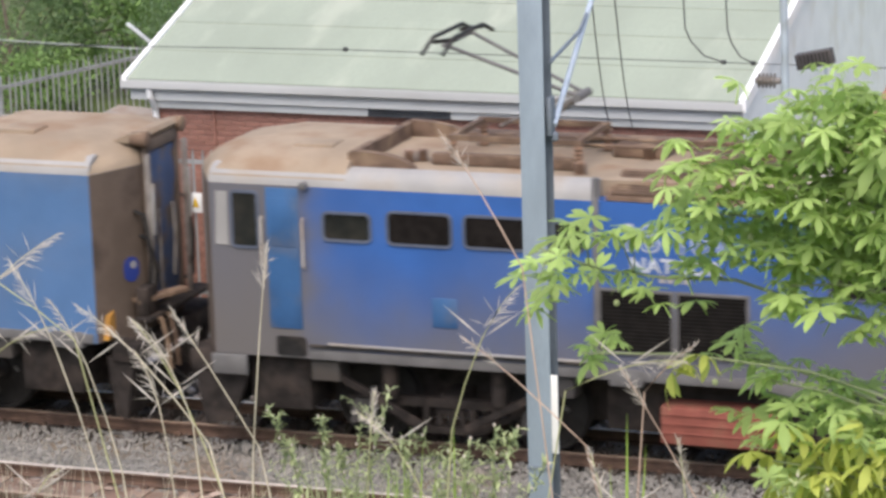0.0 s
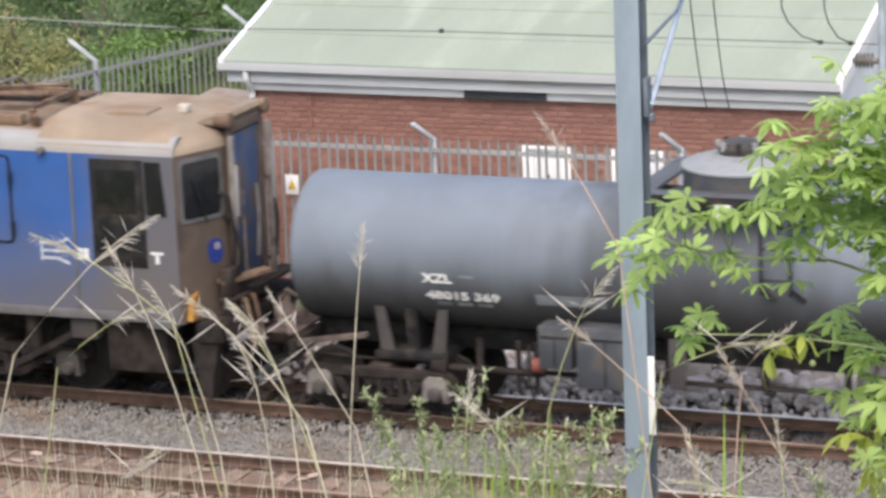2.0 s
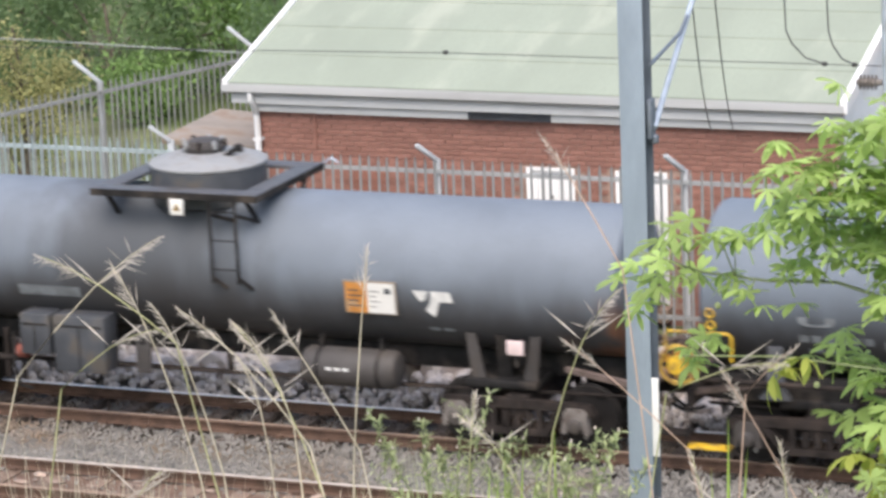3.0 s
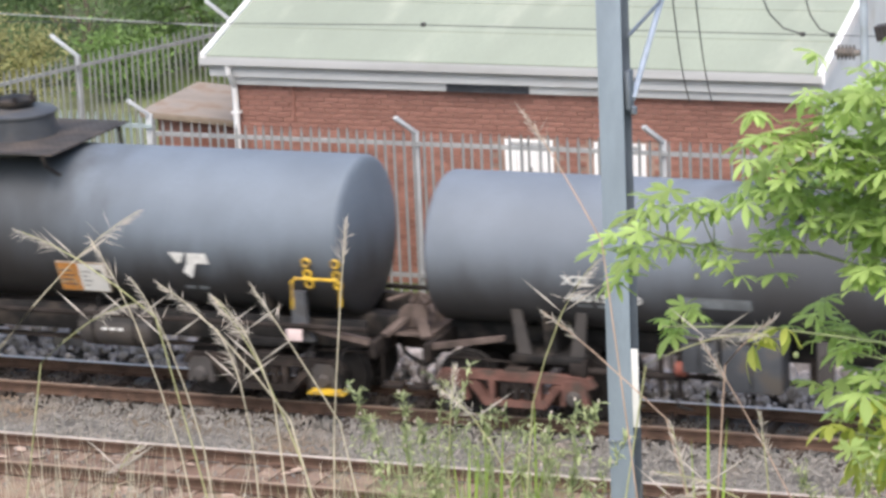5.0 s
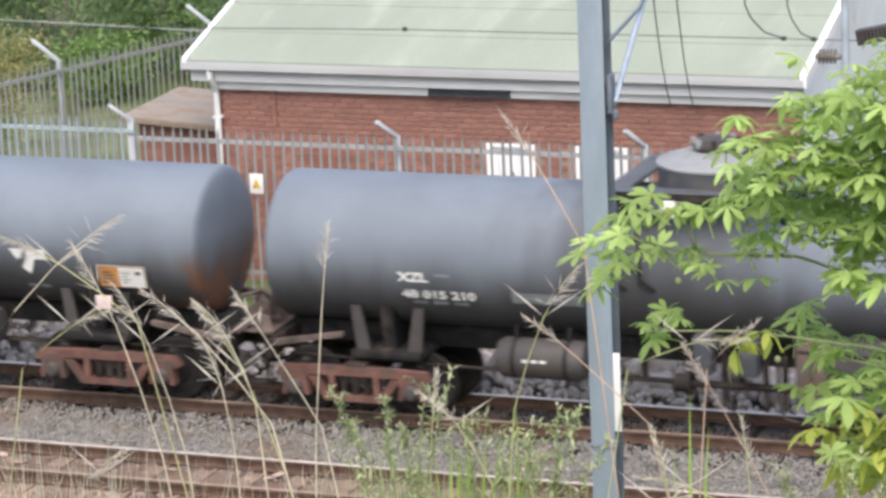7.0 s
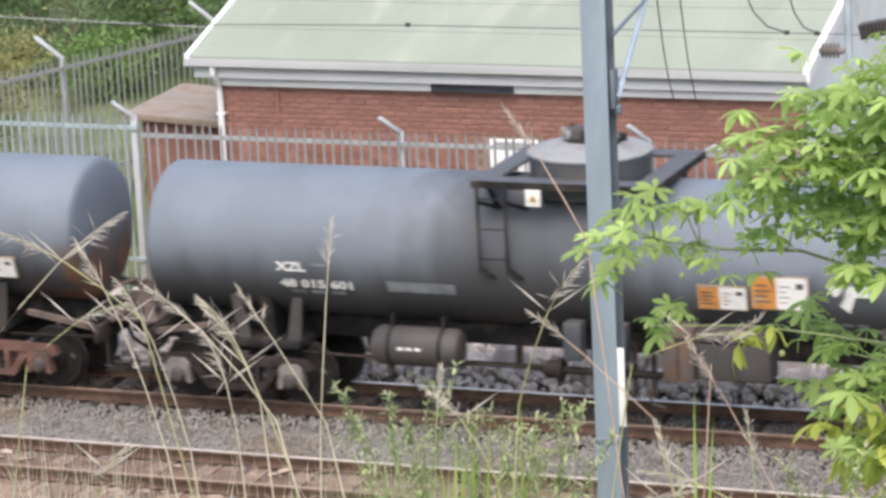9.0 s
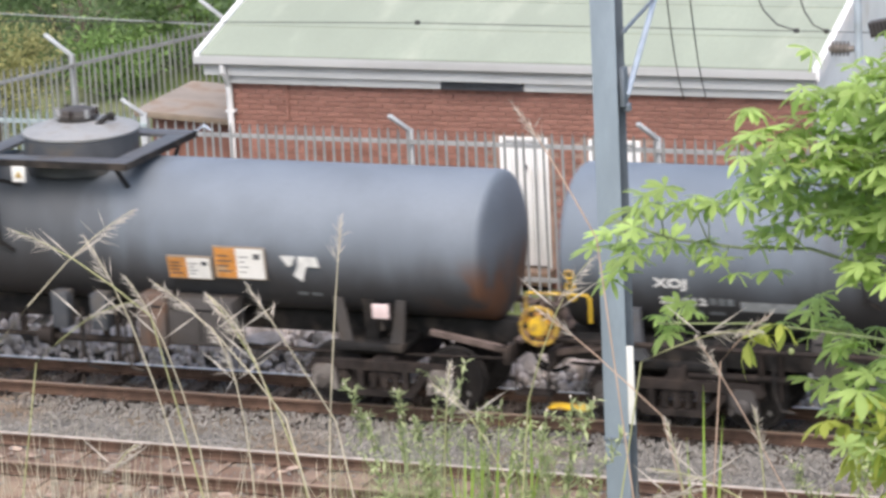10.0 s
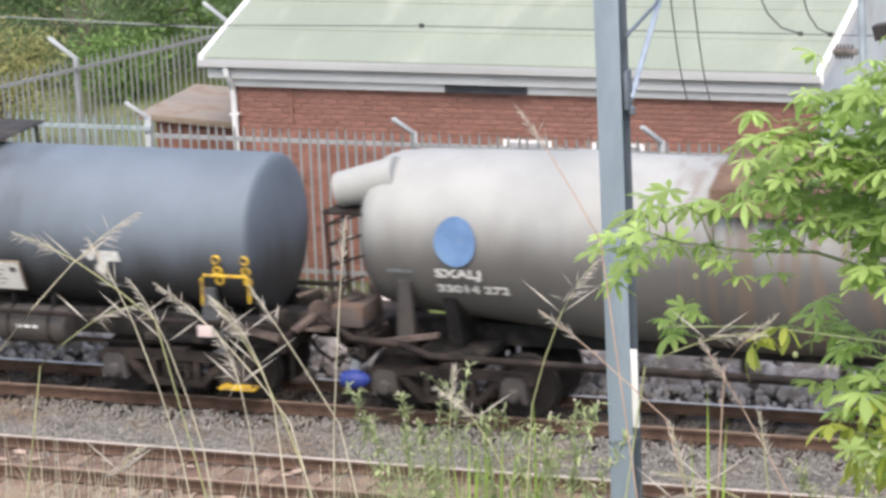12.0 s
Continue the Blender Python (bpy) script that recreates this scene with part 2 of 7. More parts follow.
M["frame_grey"] = mat("dusty_grey_frame", (0.13, 0.125, 0.125), 0.75, var=0.15, scale=4, fine=40, bump=0.08)
M["door_blue"] = mat("door_blue_paint", (0.035, 0.10, 0.235), 0.5, var=0.15, scale=2, fine=40, bump=0.04, dirt=(0.085, 0.115, 0.185), dirt_scale=1.5, dirt_amount=0.5)
M["redox"] = mat("red_oxide_box", (0.24, 0.075, 0.055), 0.8, var=0.2, scale=3, fine=40, bump=0.12, dirt=(0.2, 0.09, 0.06), dirt_scale=3, dirt_amount=0.5)
M["porcelain"] = mat("brown_insulator", (0.24, 0.15, 0.10), 0.5, var=0.2, scale=5, fine=40, bump=0.05)
M["cream"] = mat("cream_roof_box", (0.50, 0.45, 0.385), 0.8, var=0.12, scale=4, fine=40, bump=0.08, dirt=(0.45, 0.36, 0.28), dirt_scale=3, dirt_amount=0.4)
M["amber"] = mat("rusty_orange_plate", (0.40, 0.20, 0.04), 0.8, var=0.2, scale=4, fine=40, bump=0.1)
M["soil"] = mat("sandy_soil", (0.175, 0.112, 0.083), 0.95, var=0.3, scale=1.5, fine=30, bump=0.6, dirt=(0.29, 0.215, 0.155), dirt_scale=1.0, dirt_amount=0.5)
M["pedestal"] = mat("dusty_grey_pedestal", (0.20, 0.18, 0.165), 0.85, var=0.25, scale=5, fine=40, bump=0.2, dirt=(0.10, 0.08, 0.07), dirt_scale=4, dirt_amount=0.4)
M["enddoor"] = mat("grimy_blue_door", (0.05, 0.08, 0.165), 0.6, var=0.2, scale=3, fine=40, bump=0.1, dirt=(0.10, 0.075, 0.06), dirt_scale=3, dirt_amount=0.6)
M["post"] = mat("fence_post_galvanised", (0.52, 0.54, 0.55), 0.6, 0.2, var=0.1, scale=4, fine=40, bump=0.05)
# ------------------------------------------------------------------ mesh tools
def mesh_from(name, bm, material, sharp=38):
    me = bpy.data.meshes.new(name)
    bm.normal_update()
    bm.to_mesh(me)
    bm.free()
    for p in me.polygons:
        p.use_smooth = True
    me.set_sharp_from_angle(angle=radians(sharp))
    for m in material if isinstance(material, (list, tuple)) else [material]:
        me.materials.append(m)
    return me


def part(name, bm, material, parent=None, label="", kind="", sharp=38):
    """Links a bmesh as one mesh object under a thing or a part."""
    ob = new(name, mesh_from(name, bm, material, sharp))
    if parent:
        ob.parent = parent
    return tagged(ob, label, kind=kind)


def thing(name, label, category, group="", kind="", at=None):
    ob = tagged(new(name), label, category, group, kind)
    ob.empty_display_size = 0.2
    if at is not None:
        ob.matrix_basis = at
    return ob


def B():
    return bmesh.new()


def box(bm, x0, x1, y0, y1, z0, z1, bevel=0.0, m=None):
    mt = Matrix.Translation(((x0 + x1) / 2, (y0 + y1) / 2, (z0 + z1) / 2)) @ Matrix.Diagonal((abs(x1 - x0), abs(y1 - y0), abs(z1 - z0), 1))
    if m is not None:
        mt = m @ mt
    r = bmesh.ops.create_cube(bm, size=1, matrix=mt)
    if bevel:
        ed = {e for v in r["verts"] for e in v.link_edges}
        bmesh.ops.bevel(bm, geom=list(ed), offset=bevel, segments=2, affect="EDGES", profile=0.5)
    return bm


def ring_mesh(bm, rings, caps=True, closed=True):
    vs = [[bm.verts.new(p) for p in ring] for ring in rings]
    k = len(vs[0])
    for a, b in zip(vs, vs[1:]):
        for i in range(k if closed else k - 1):
            j = (i + 1) % k
            bm.faces.new((a[i], a[j], b[j], b[i]))
    if caps:
        bm.faces.new(vs[0][::-1])
        bm.faces.new(vs[-1])
    return bm


def lathe(bm, profile, axis="z", seg=24, centre=(0, 0, 0), caps=True):
    """profile: (distance along the axis, radius)."""
    rings = []
    for h, r in profile:
        ring = []
        for i in range(seg):
            a = 2 * math.pi * i / seg
            u, v = r * math.cos(a), r * math.sin(a)
            p = {"z": (u, v, h), "x": (h, u, v), "y": (v, h, u)}[axis]
            ring.append(Vector(p) + Vector(centre))
        rings.append(ring)
    return ring_mesh(bm, rings, caps)


def rod(bm, pts, r, seg=8, taper=None):
    pts = [Vector(p) for p in pts]
    rings = []
    for i, p in enumerate(pts):
        d = (pts[min(i + 1, len(pts) - 1)] - pts[max(i - 1, 0)]).normalized()
        up = Vector((0, 0, 1)) if abs(d.z) < 0.9 else Vector((1, 0, 0))
        u = d.cross(up).normalized()
        v = u.cross(d)
        rr = r if taper is None else r + (taper - r) * i / max(1, len(pts) - 1)
        rings.append([p + (u * math.cos(2 * math.pi * k / seg) + v * math.sin(2 * math.pi * k / seg)) * rr for k in range(seg)])
    return ring_mesh(bm, rings)


def bar(bm, p, q, w, h, bevel=0.0):
    """A rectangular bar from p to q, w wide sideways and h high."""
    p, q = Vector(p), Vector(q)
    d = q - p
    rot = d.to_track_quat("X", "Z").to_matrix().to_4x4()
    return box(bm, 0, d.length, -w / 2, w / 2, -h / 2, h / 2, bevel, Matrix.Translation(p) @ rot)


def prism(bm, outline, axis, a, b):
    """An outline of (u, v) drawn out along an axis: y gives (u, *, v), x gives (*, u, v), z gives (u, v, *)."""
    def put(u, v, w):
        return {"y": (u, w, v), "x": (w, u, v), "z": (u, v, w)}[axis]
    n0 = len(bm.faces)
    ring_mesh(bm, [[put(u, v, a) for u, v in outline], [put(u, v, b) for u, v in outline]])
    bm.faces.ensure_lookup_table()
    bmesh.ops.recalc_face_normals(bm, faces=bm.faces[n0:])
    return bm


def rounded(x0, x1, z0, z1, r, seg=4):
    out = []
    for cx, cz, a0 in ((x1 - r, z1 - r, 0), (x0 + r, z1 - r, 90), (x0 + r, z0 + r, 180), (x1 - r, z0 + r, 270)):
        for i in range(seg + 1):
            a = radians(a0 + 90 * i / seg)
            out.append((cx + r * math.cos(a), cz + r * math.sin(a)))
    return out


def words(name, text, size, material, parent, m, label="", width=None, bold=0.0):
    """Lettering as a thin solid mesh, in Blender's own font."""
    cu = bpy.data.curves.new(name, "FONT")
    cu.body, cu.size, cu.extrude, cu.align_x = text, size, 0.002, "LEFT"
    cu.resolution_u = 3
    tmp = bpy.data.objects.new(name, cu)
    scene.collection.objects.link(tmp)
    bpy.context.view_layer.update()
    plain = tmp.dimensions.x
    cu.offset = bold
    bpy.context.view_layer.update()
    me = bpy.data.meshes.new_from_object(tmp)
    bpy.data.objects.remove(tmp)
    if width:
        k = width / plain
        for v in me.vertices:
            v.co.x *= k
    me.transform(m)
    bm = B()
    bm.from_mesh(me)
    left, first = set(bm.verts), None
    for v0 in list(bm.verts):
        if v0 not in left:
            continue
        glyph, todo = [], [v0]
        left.discard(v0)
        while todo:
            v = todo.pop()
            glyph.append(v)
            for ed in v.link_edges:
                o = ed.other_vert(v)
                if o in left:
                    left.discard(o)
                    todo.append(o)
        one, index = bpy.data.meshes.new(name), {v: k for k, v in enumerate(glyph)}
        faces = {f for v in glyph for f in v.link_faces}
        one.from_pydata([v.co[:] for v in glyph], [], [[index[v] for v in f.verts] for f in sorted(faces, key=lambda f: f.index)])
        one.materials.append(material)
        ob = new(name, one)
        ob.parent = parent
        first = tagged(ob, label)
    bm.free()
    return first


def soup(name, tri_sets, material, parent=None, label="", category="", kind="stuff"):
    """One mesh from numpy vertices and faces of equal length."""
    vs, fs, k = [], [], 0
    for v, f in tri_sets:
        vs.append(v)
        fs.append(f + k)
        k += len(v)
    v, f = np.concatenate(vs), np.concatenate(fs)
    me = bpy.data.meshes.new(name)
    me.from_pydata(v.tolist(), [], f.tolist())
    me.materials.append(material)
    ob = new(name, me)
    if parent:
        ob.parent = parent
    return tagged(ob, label, category, kind=kind)
# ------------------------------------------------------------------ ground
def ground_height(x, y):
    if y < -6.2:
        k = min(1.0, (-6.2 - y) / 32.0)
        return -0.55 + 11.2 * k ** 1.05 if y > -60 else 10.6
    if -5.3 < y < -3.0:
        return -0.11
    if y < 2.2:
        return -0.27
    if y > 8:
        return -0.27 + 0.42 + 0.02 * (y - 8) * (1 if y < 30 else 1.5)
    return -0.27 + 0.42 * min(1.0, (y - 2.2) / 1.2)


def build_ground():
    xs = [-3000, -900, -300, -120, -70] + list(np.arange(-50, 20, 2.0)) + [30, 60, 150, 400, 1500, 3000]
    ys = [-3000, -800, -250, -100, -60] + list(np.arange(-48, -6, 1.5)) + [-6.2, -5.6, -5.25, -4.5, -3.05, -2.7, -2, 0, 1.5, 2.2, 2.8, 3.4, 4.2, 5.5, 8, 11, 15, 20, 30, 50, 90, 200, 600, 1500, 3000]
    bm = B()
    grid = [[bm.verts.new((x, y, ground_height(x, y) + (0.12 * noise.noise((x * 0.4, y * 0.4, 0)) if y < -7 or y > 9 else 0))) for x in xs] for y in ys]
    for j in range(len(ys) - 1):
        for i in range(len(xs) - 1):
            bm.faces.new((grid[j][i], grid[j][i + 1], grid[j + 1][i + 1], grid[j + 1][i]))
    ob = part("ground", bm, [M["grass_ground"], M["ballast"], M["soil"]], kind="structure", label="grassy soil bank and grey ballast bed")
    for p in ob.data.polygons:
        if -6.3 < p.center.y < 3.3:
            p.material_index = 2 if p.center.y < -3.0 else 1
    ob["category"] = "ground"


build_ground()


# ------------------------------------------------------------------ railway tracks
RAIL = [(-0.063, 0), (0.063, 0), (0.063, 0.012), (0.012, 0.03), (0.009, 0.1), (0.032, 0.112), (0.034, 0.135), (0.027, 0.148),
        (-0.027, 0.148), (-0.034, 0.135), (-0.032, 0.112), (-0.009, 0.1), (-0.012, 0.03), (-0.063, 0.012)]


def build_track(name, y, z, heads, label, wood):
    tr = thing(name, label, "railway track", kind="structure")
    for side, head in zip((-1, 1), heads):
        yr = y + side * 0.5675
        bm = B()
        prism(bm, [(yr + a, z - 0.15 + b) for a, b in RAIL], "x", -60, 30)
        part("rail", bm, M["rust"], tr, "rusty steel rail")
        bm = B()
        box(bm, -60, 30, yr - 0.034, yr + 0.034, z - 0.002, z + 0.004)
        part("running_surface", bm, head, tr, "worn rail head with its sheen set by colour")
    bm = B()
    prism(bm, [(-1.05, -0.06), (1.05, -0.06), (1.03, 0.05), (0.98, 0.06), (-0.98, 0.06), (-1.03, 0.05)], "x", -0.12, 0.12)
    me = mesh_from("sleeper", bm, wood)
    clip = B()
    for s in (-0.66, -0.48, 0.48, 0.66):
        box(clip, -0.05, 0.05, s - 0.035, s + 0.035, 0.05, 0.10, 0.01)
    clips = mesh_from("rail_clip", clip, M["rust"])
    for i in range(60):
        s = new("sleeper", me)
        s.parent = tr
        s.location = (-34 + 0.68 * i + random.uniform(-0.02, 0.02), y + random.uniform(-0.03, 0.03), z - 0.215)
        c = new("rail_clip", clips)
        c.parent = s
    return tr


build_track("track", 0.0, 0.0, (M["dullrail"], M["polished"]), "railway track with polished rails on grey ballast", M["shadesleeper"])
build_track("track", -3.6, 0.07, (M["dullrail"], M["wornrail"]), "rust-brown railway track beside dry grass", M["sleeper"])


def ballast_stones():
    rng = np.random.default_rng(4)
    ico = [(-0.53, 0, 0.85), (0.53, 0, 0.85), (-0.53, 0, -0.85), (0.53, 0, -0.85), (0, 0.85, 0.53), (0, 0.85, -0.53), (0, -0.85, 0.53), (0, -0.85, -0.53), (0.85, 0.53, 0), (-0.85, 0.53, 0), (0.85, -0.53, 0), (-0.85, -0.53, 0)]
    tri = np.array([(0, 4, 1), (0, 9, 4), (9, 5, 4), (4, 5, 8), (4, 8, 1), (8, 10, 1), (8, 3, 10), (5, 3, 8), (5, 2, 3), (2, 7, 3), (7, 10, 3), (7, 6, 10), (7, 11, 6), (11, 0, 6), (0, 1, 6), (6, 1, 10), (9, 0, 11), (9, 11, 2), (9, 2, 5), (7, 2, 11)])
    ico = np.array(ico)
    sets, shaded = [], []
    for _ in range(40000):
        x, y = rng.uniform(-28, -5), rng.uniform(-5.8, 1.9) if rng.uniform() < 0.55 else rng.uniform(-4.9, -0.7)
        track_y = 0.0 if y > -1.8 else -3.6
        if y < -2.95 and rng.uniform() < 0.82:
            continue
        near_rail = abs(abs(y - track_y) - 0.5675) < 0.09
        if near_rail:
            continue
        base = -0.26
        mid = -1.8
        crest = 0.07 * max(0, 1 - abs(y - mid) / 1.0)
        base += (0.10 + crest if y > -2.3 else 0.155) if -5.1 < y < 1.3 else 0.02
        r = rng.uniform(0.014, 0.028)
        v = ico * rng.uniform(0.65, 1.2, (12, 1)) * r * rng.uniform(0.75, 1.25, 3)
        a = rng.uniform(0, 6.28)
        c, s = math.cos(a), math.sin(a)
        v = v @ np.array([[c, -s, 0], [s, c, 0], [0, 0, 1]])
        # Stones between the main rails take the shadow-dark colour.
        (shaded if abs(y) < 0.72 + 0.08 * math.sin(3 * x) else sets).append((v + (x, y, base + rng.uniform(-0.02, 0.03)), tri))
    soup("oily_ballast", shaded, M["shadestone"], label="ballast between the rails with under-train shade in its colour", category="ballast")
    soup("ballast_stones", sets, M["stone"], label="loose grey crushed-stone ballast between the tracks", category="ballast")


ballast_stones()


# ------------------------------------------------------------------ station building
GX0, GX1 = -21.3, -12.1      # end walls
WY = 5.2                     # front wall face
EAVE_Y, EAVE_Z, SLOPE = 5.0, 3.62, 0.315
RIDGE_Y = 10.2


DOORS = [(-16.9, -16.14, 0.46, 2.45), (-15.5, -14.70, 0.46, 2.45)]


def build_building():
    b = thing("brick_building", "single-storey red brick building with pale green roof and white trim", "building")
    cuts = [GX0] + [v for d in DOORS for v in d[:2]] + [GX1]
    piers = [(x0, x1, -0.1, 3.5) for x0, x1 in zip(cuts[::2], cuts[1::2])]
    for x0, x1, z0, z1 in piers + [(d[0], d[1], d[3], 3.5) for d in DOORS] + [(d[0], d[1], -0.1, d[2]) for d in DOORS]:
        bm = B()
        box(bm, x0, x1, WY + 0.012, WY + 0.24, z0, z1)
        part("wall", bm, M["mortar"], b, "mortar of the red brick wall")
    for x0, x1, z0, z1 in DOORS:
        bm = B()
        box(bm, x0, x0 + 0.06, WY - 0.01, WY + 0.12, z0, z1, 0.005)
        box(bm, x1 - 0.06, x1, WY - 0.01, WY + 0.12, z0, z1, 0.005)
        box(bm, x0 + 0.06, x1 - 0.06, WY - 0.01, WY + 0.12, z1 - 0.06, z1, 0.005)
        dr = part("door", bm, M["white"], b, "white painted plank door in its frame")
        n = 6
        for k in range(n):
            bm = B()
            w = (x1 - x0 - 0.13) / n
            box(bm, x0 + 0.065 + w * k + 0.003, x0 + 0.065 + w * (k + 1) - 0.003, WY + 0.03, WY + 0.07, z0 + 0.02, z1 - 0.065, 0.006)
            part("plank", bm, M["white"], dr)
        bm = B()
        lathe(bm, [(WY - 0.03, 0.02), (WY - 0.02, 0.03), (WY + 0.03, 0.015)], "y", 12, ((x0 + x1) / 2 + 0.02, 0, z0 + 1.55))
        part("door_handle", bm, M["darkgrey"], dr, "dark door lock")
        bm = B()
        box(bm, x0 - 0.05, x1 + 0.05, WY - 0.3, WY + 0.1, z0 - 0.2, z0, 0.01)
        part("doorstep", bm, M["sleeper"], b, "worn concrete doorstep")
    bm = B()
    prism(bm, [(WY + 0.241, -0.1), (15.0, -0.1), (15.0, 3.5), (RIDGE_Y, 5.05), (WY + 0.241, 3.55)], "x", GX1 - 0.22, GX1)
    part("gable_wall", bm, M["white"], b, "white painted gable wall")
    bm = B()
    prism(bm, [(WY + 0.241, -0.1), (15.0, -0.1), (15.0, 3.5), (RIDGE_Y, 5.05), (WY + 0.241, 3.55)], "x", GX0, GX0 + 0.22)
    part("gable_wall", bm, M["brick"], b, "red brick gable wall")
    # roof
    zr = EAVE_Z + SLOPE * (RIDGE_Y - EAVE_Y)
    for sgn in (1, -1):
        bm = B()
        y0 = EAVE_Y if sgn > 0 else 2 * RIDGE_Y - EAVE_Y
        prism(bm, [(y0, EAVE_Z), (RIDGE_Y, zr), (RIDGE_Y, zr - 0.06), (y0, EAVE_Z - 0.06)], "x", -21.65, -12.0)
        part("roof", bm, M["roof"], b, "pale green painted roof sheeting")
    for x0, x1 in ((-21.72, -21.64), (-12.02, -11.92)):
        bm = B()
        prism(bm, [(EAVE_Y - 0.05, EAVE_Z + 0.03), (RIDGE_Y, zr + 0.05), (RIDGE_Y, zr - 0.14), (EAVE_Y - 0.05, EAVE_Z - 0.16)], "x", x0, x1)
        part("verge_board", bm, M["white"], b, "white painted verge board")
    # gutter, fascia and frieze
    bm = B()
    prism(bm, [(4.86, 3.60), (4.872, 3.60), (4.874, 3.5), (4.9, 3.484), (4.944, 3.484), (4.966, 3.5), (4.968, 3.60), (4.98, 3.60), (4.98, 3.50), (4.95, 3.47), (4.89, 3.47), (4.86, 3.5)], "x", -21.7, -11.95)
    part("gutter", bm, M["guttergrey"], b, "white roof gutter")
    bm = B()
    box(bm, -21.6, -12.0, 5.0, 5.03, 3.30, 3.55)
    part("fascia", bm, M["whiteold"], b, "white fascia board")
    bm = B()
    box(bm, -21.4, -12.0, 5.03, WY + 0.01, 3.30, 3.33)
    part("soffit", bm, M["whiteold"], b)
    bm = B()
    box(bm, GX0 - 0.02, GX1 + 0.02, 5.09, WY + 0.008, 3.16, 3.297, 0.006)
    part("frieze", bm, M["whiteold"], b, "white painted band under the eaves")
    # roof sheets lap in faint courses
    for k in range(1, 6):
        bm = B()
        y = EAVE_Y + 0.9 * k
        z = EAVE_Z + SLOPE * (y - EAVE_Y)
        prism(bm, [(y, z + 0.001), (y, z + 0.012), (y + 0.25, z + SLOPE * 0.25 + 0.001)], "x", -21.63, -12.03)
        part("roof_lap", bm, M["roof"], b)
    # downpipe with its swan neck
    bm = B()
    rod(bm, [(-21.25, 4.92, 3.5), (-21.25, 4.94, 3.36), (-21.24, 5.02, 3.24), (-21.24, 5.1, 3.12), (-21.24, 5.12, 2.95), (-21.24, 5.12, 0.1)], 0.05, 12)
    part("downpipe", bm, M["white"], b, "white rainwater downpipe")
    bm = B()
    box(bm, -21.31, -21.17, 5.08, 5.2, 2.7, 2.74)
    part("pipe_bracket", bm, M["white"], b)
    bm = B()
    rod(bm, [(-20.3, 5.17, 3.2), (-20.3, 5.17, 2.62)], 0.018, 8)
    part("conduit", bm, M["brick"], b, "thin painted conduit")
    return b


building = build_building()


def build_vent():
    v = thing("ventilation_grille", "long dark grille set in the white band under the eaves", "vent")
    x0, x1, y, z0, z1 = -17.74, -16.44, 5.086, 3.165, 3.28
    bm = B()
    for a, b, c, d in ((x0, x1, z0, z0 + 0.015), (x0, x1, z1 - 0.015, z1), (x0, x0 + 0.02, z0, z1), (x1 - 0.02, x1, z0, z1)):
        box(bm, a, b, y - 0.03, y, c, d)
    part("frame", bm, M["darkgrey"], v, "dark grey frame")
    bm = B()
    box(bm, x0 + 0.02, x1 - 0.02, y - 0.006, y - 0.002, z0 + 0.015, z1 - 0.015)
    part("backing", bm, M["black"], v)
    for k in range(4):
        bm = B()
        z = z0 + 0.025 + 0.021 * k
        bar(bm, (x0 + 0.02, y - 0.018, z), (x1 - 0.02, y - 0.018, z), 0.004, 0.012)
        part("slat", bm, M["darkgrey"], v)


build_vent()


def build_shed():
    s = thing("shed", "low brick shed with a brown dusty flat roof", "shed")
    bm = B()
    prism(bm, [(6.3, -0.1), (8.0, -0.1), (8.0, 2.36), (6.3, 2.3)], "x", -23.2, -21.75)
    part("wall", bm, M["brick"], s, "dark red brick shed wall")
    bm = B()
    prism(bm, [(6.1, 2.36), (8.2, 2.42), (8.2, 2.48), (6.1, 2.42)], "x", -23.4, -21.7)
    for v in bm.verts:
        v.co.z += (-22.5 - v.co.x) * 0.06
    part("roof", bm, M["tanroof"], s, "brown weathered roof sheet")
    bm = B()
    box(bm, -23.4, -21.7, 6.06, 6.1, 2.32, 2.42, 0.005)
    for v in bm.verts:
        v.co.z += (-22.5 - v.co.x) * 0.06
    part("fascia", bm, M["tan"], s)


build_shed()


def build_annex():
    a = thing("annex", "low annex with a terracotta roof beside the white gable", "building")
    bm = B()
    box(bm, -10.4, -6.0, 5.2, 9.5, -0.1, 2.72)
    part("wall", bm, M["white"], a, "white painted annex wall")
    bm = B()
    prism(bm, [(4.9, 2.7), (9.8, 3.5), (9.8, 3.6), (4.9, 2.8)], "x", -10.6, -5.8)
    part("roof", bm, M["terracotta"], a, "terracotta roof sheet")


build_annex()


# ------------------------------------------------------------------ palisade fences
def pale_mesh(h, paint):
    bm = B()
    w, d = 0.021, 0.012
    out = [(-w, 0), (-w * 0.5, d), (0, 0.004), (w * 0.5, d), (w, 0), (w, -0.003), (w * 0.5, d - 0.003), (0, 0.001), (-w * 0.5, d - 0.003), (-w, -0.003)]
    ring_mesh(bm, [[(u, v, 0) for u, v in out], [(u, v, h - 0.09) for u, v in out], [(u * 0.25, v, h) for u, v in out]])
    bmesh.ops.recalc_face_normals(bm, faces=bm.faces)
    return mesh_from("pale", bm, paint)


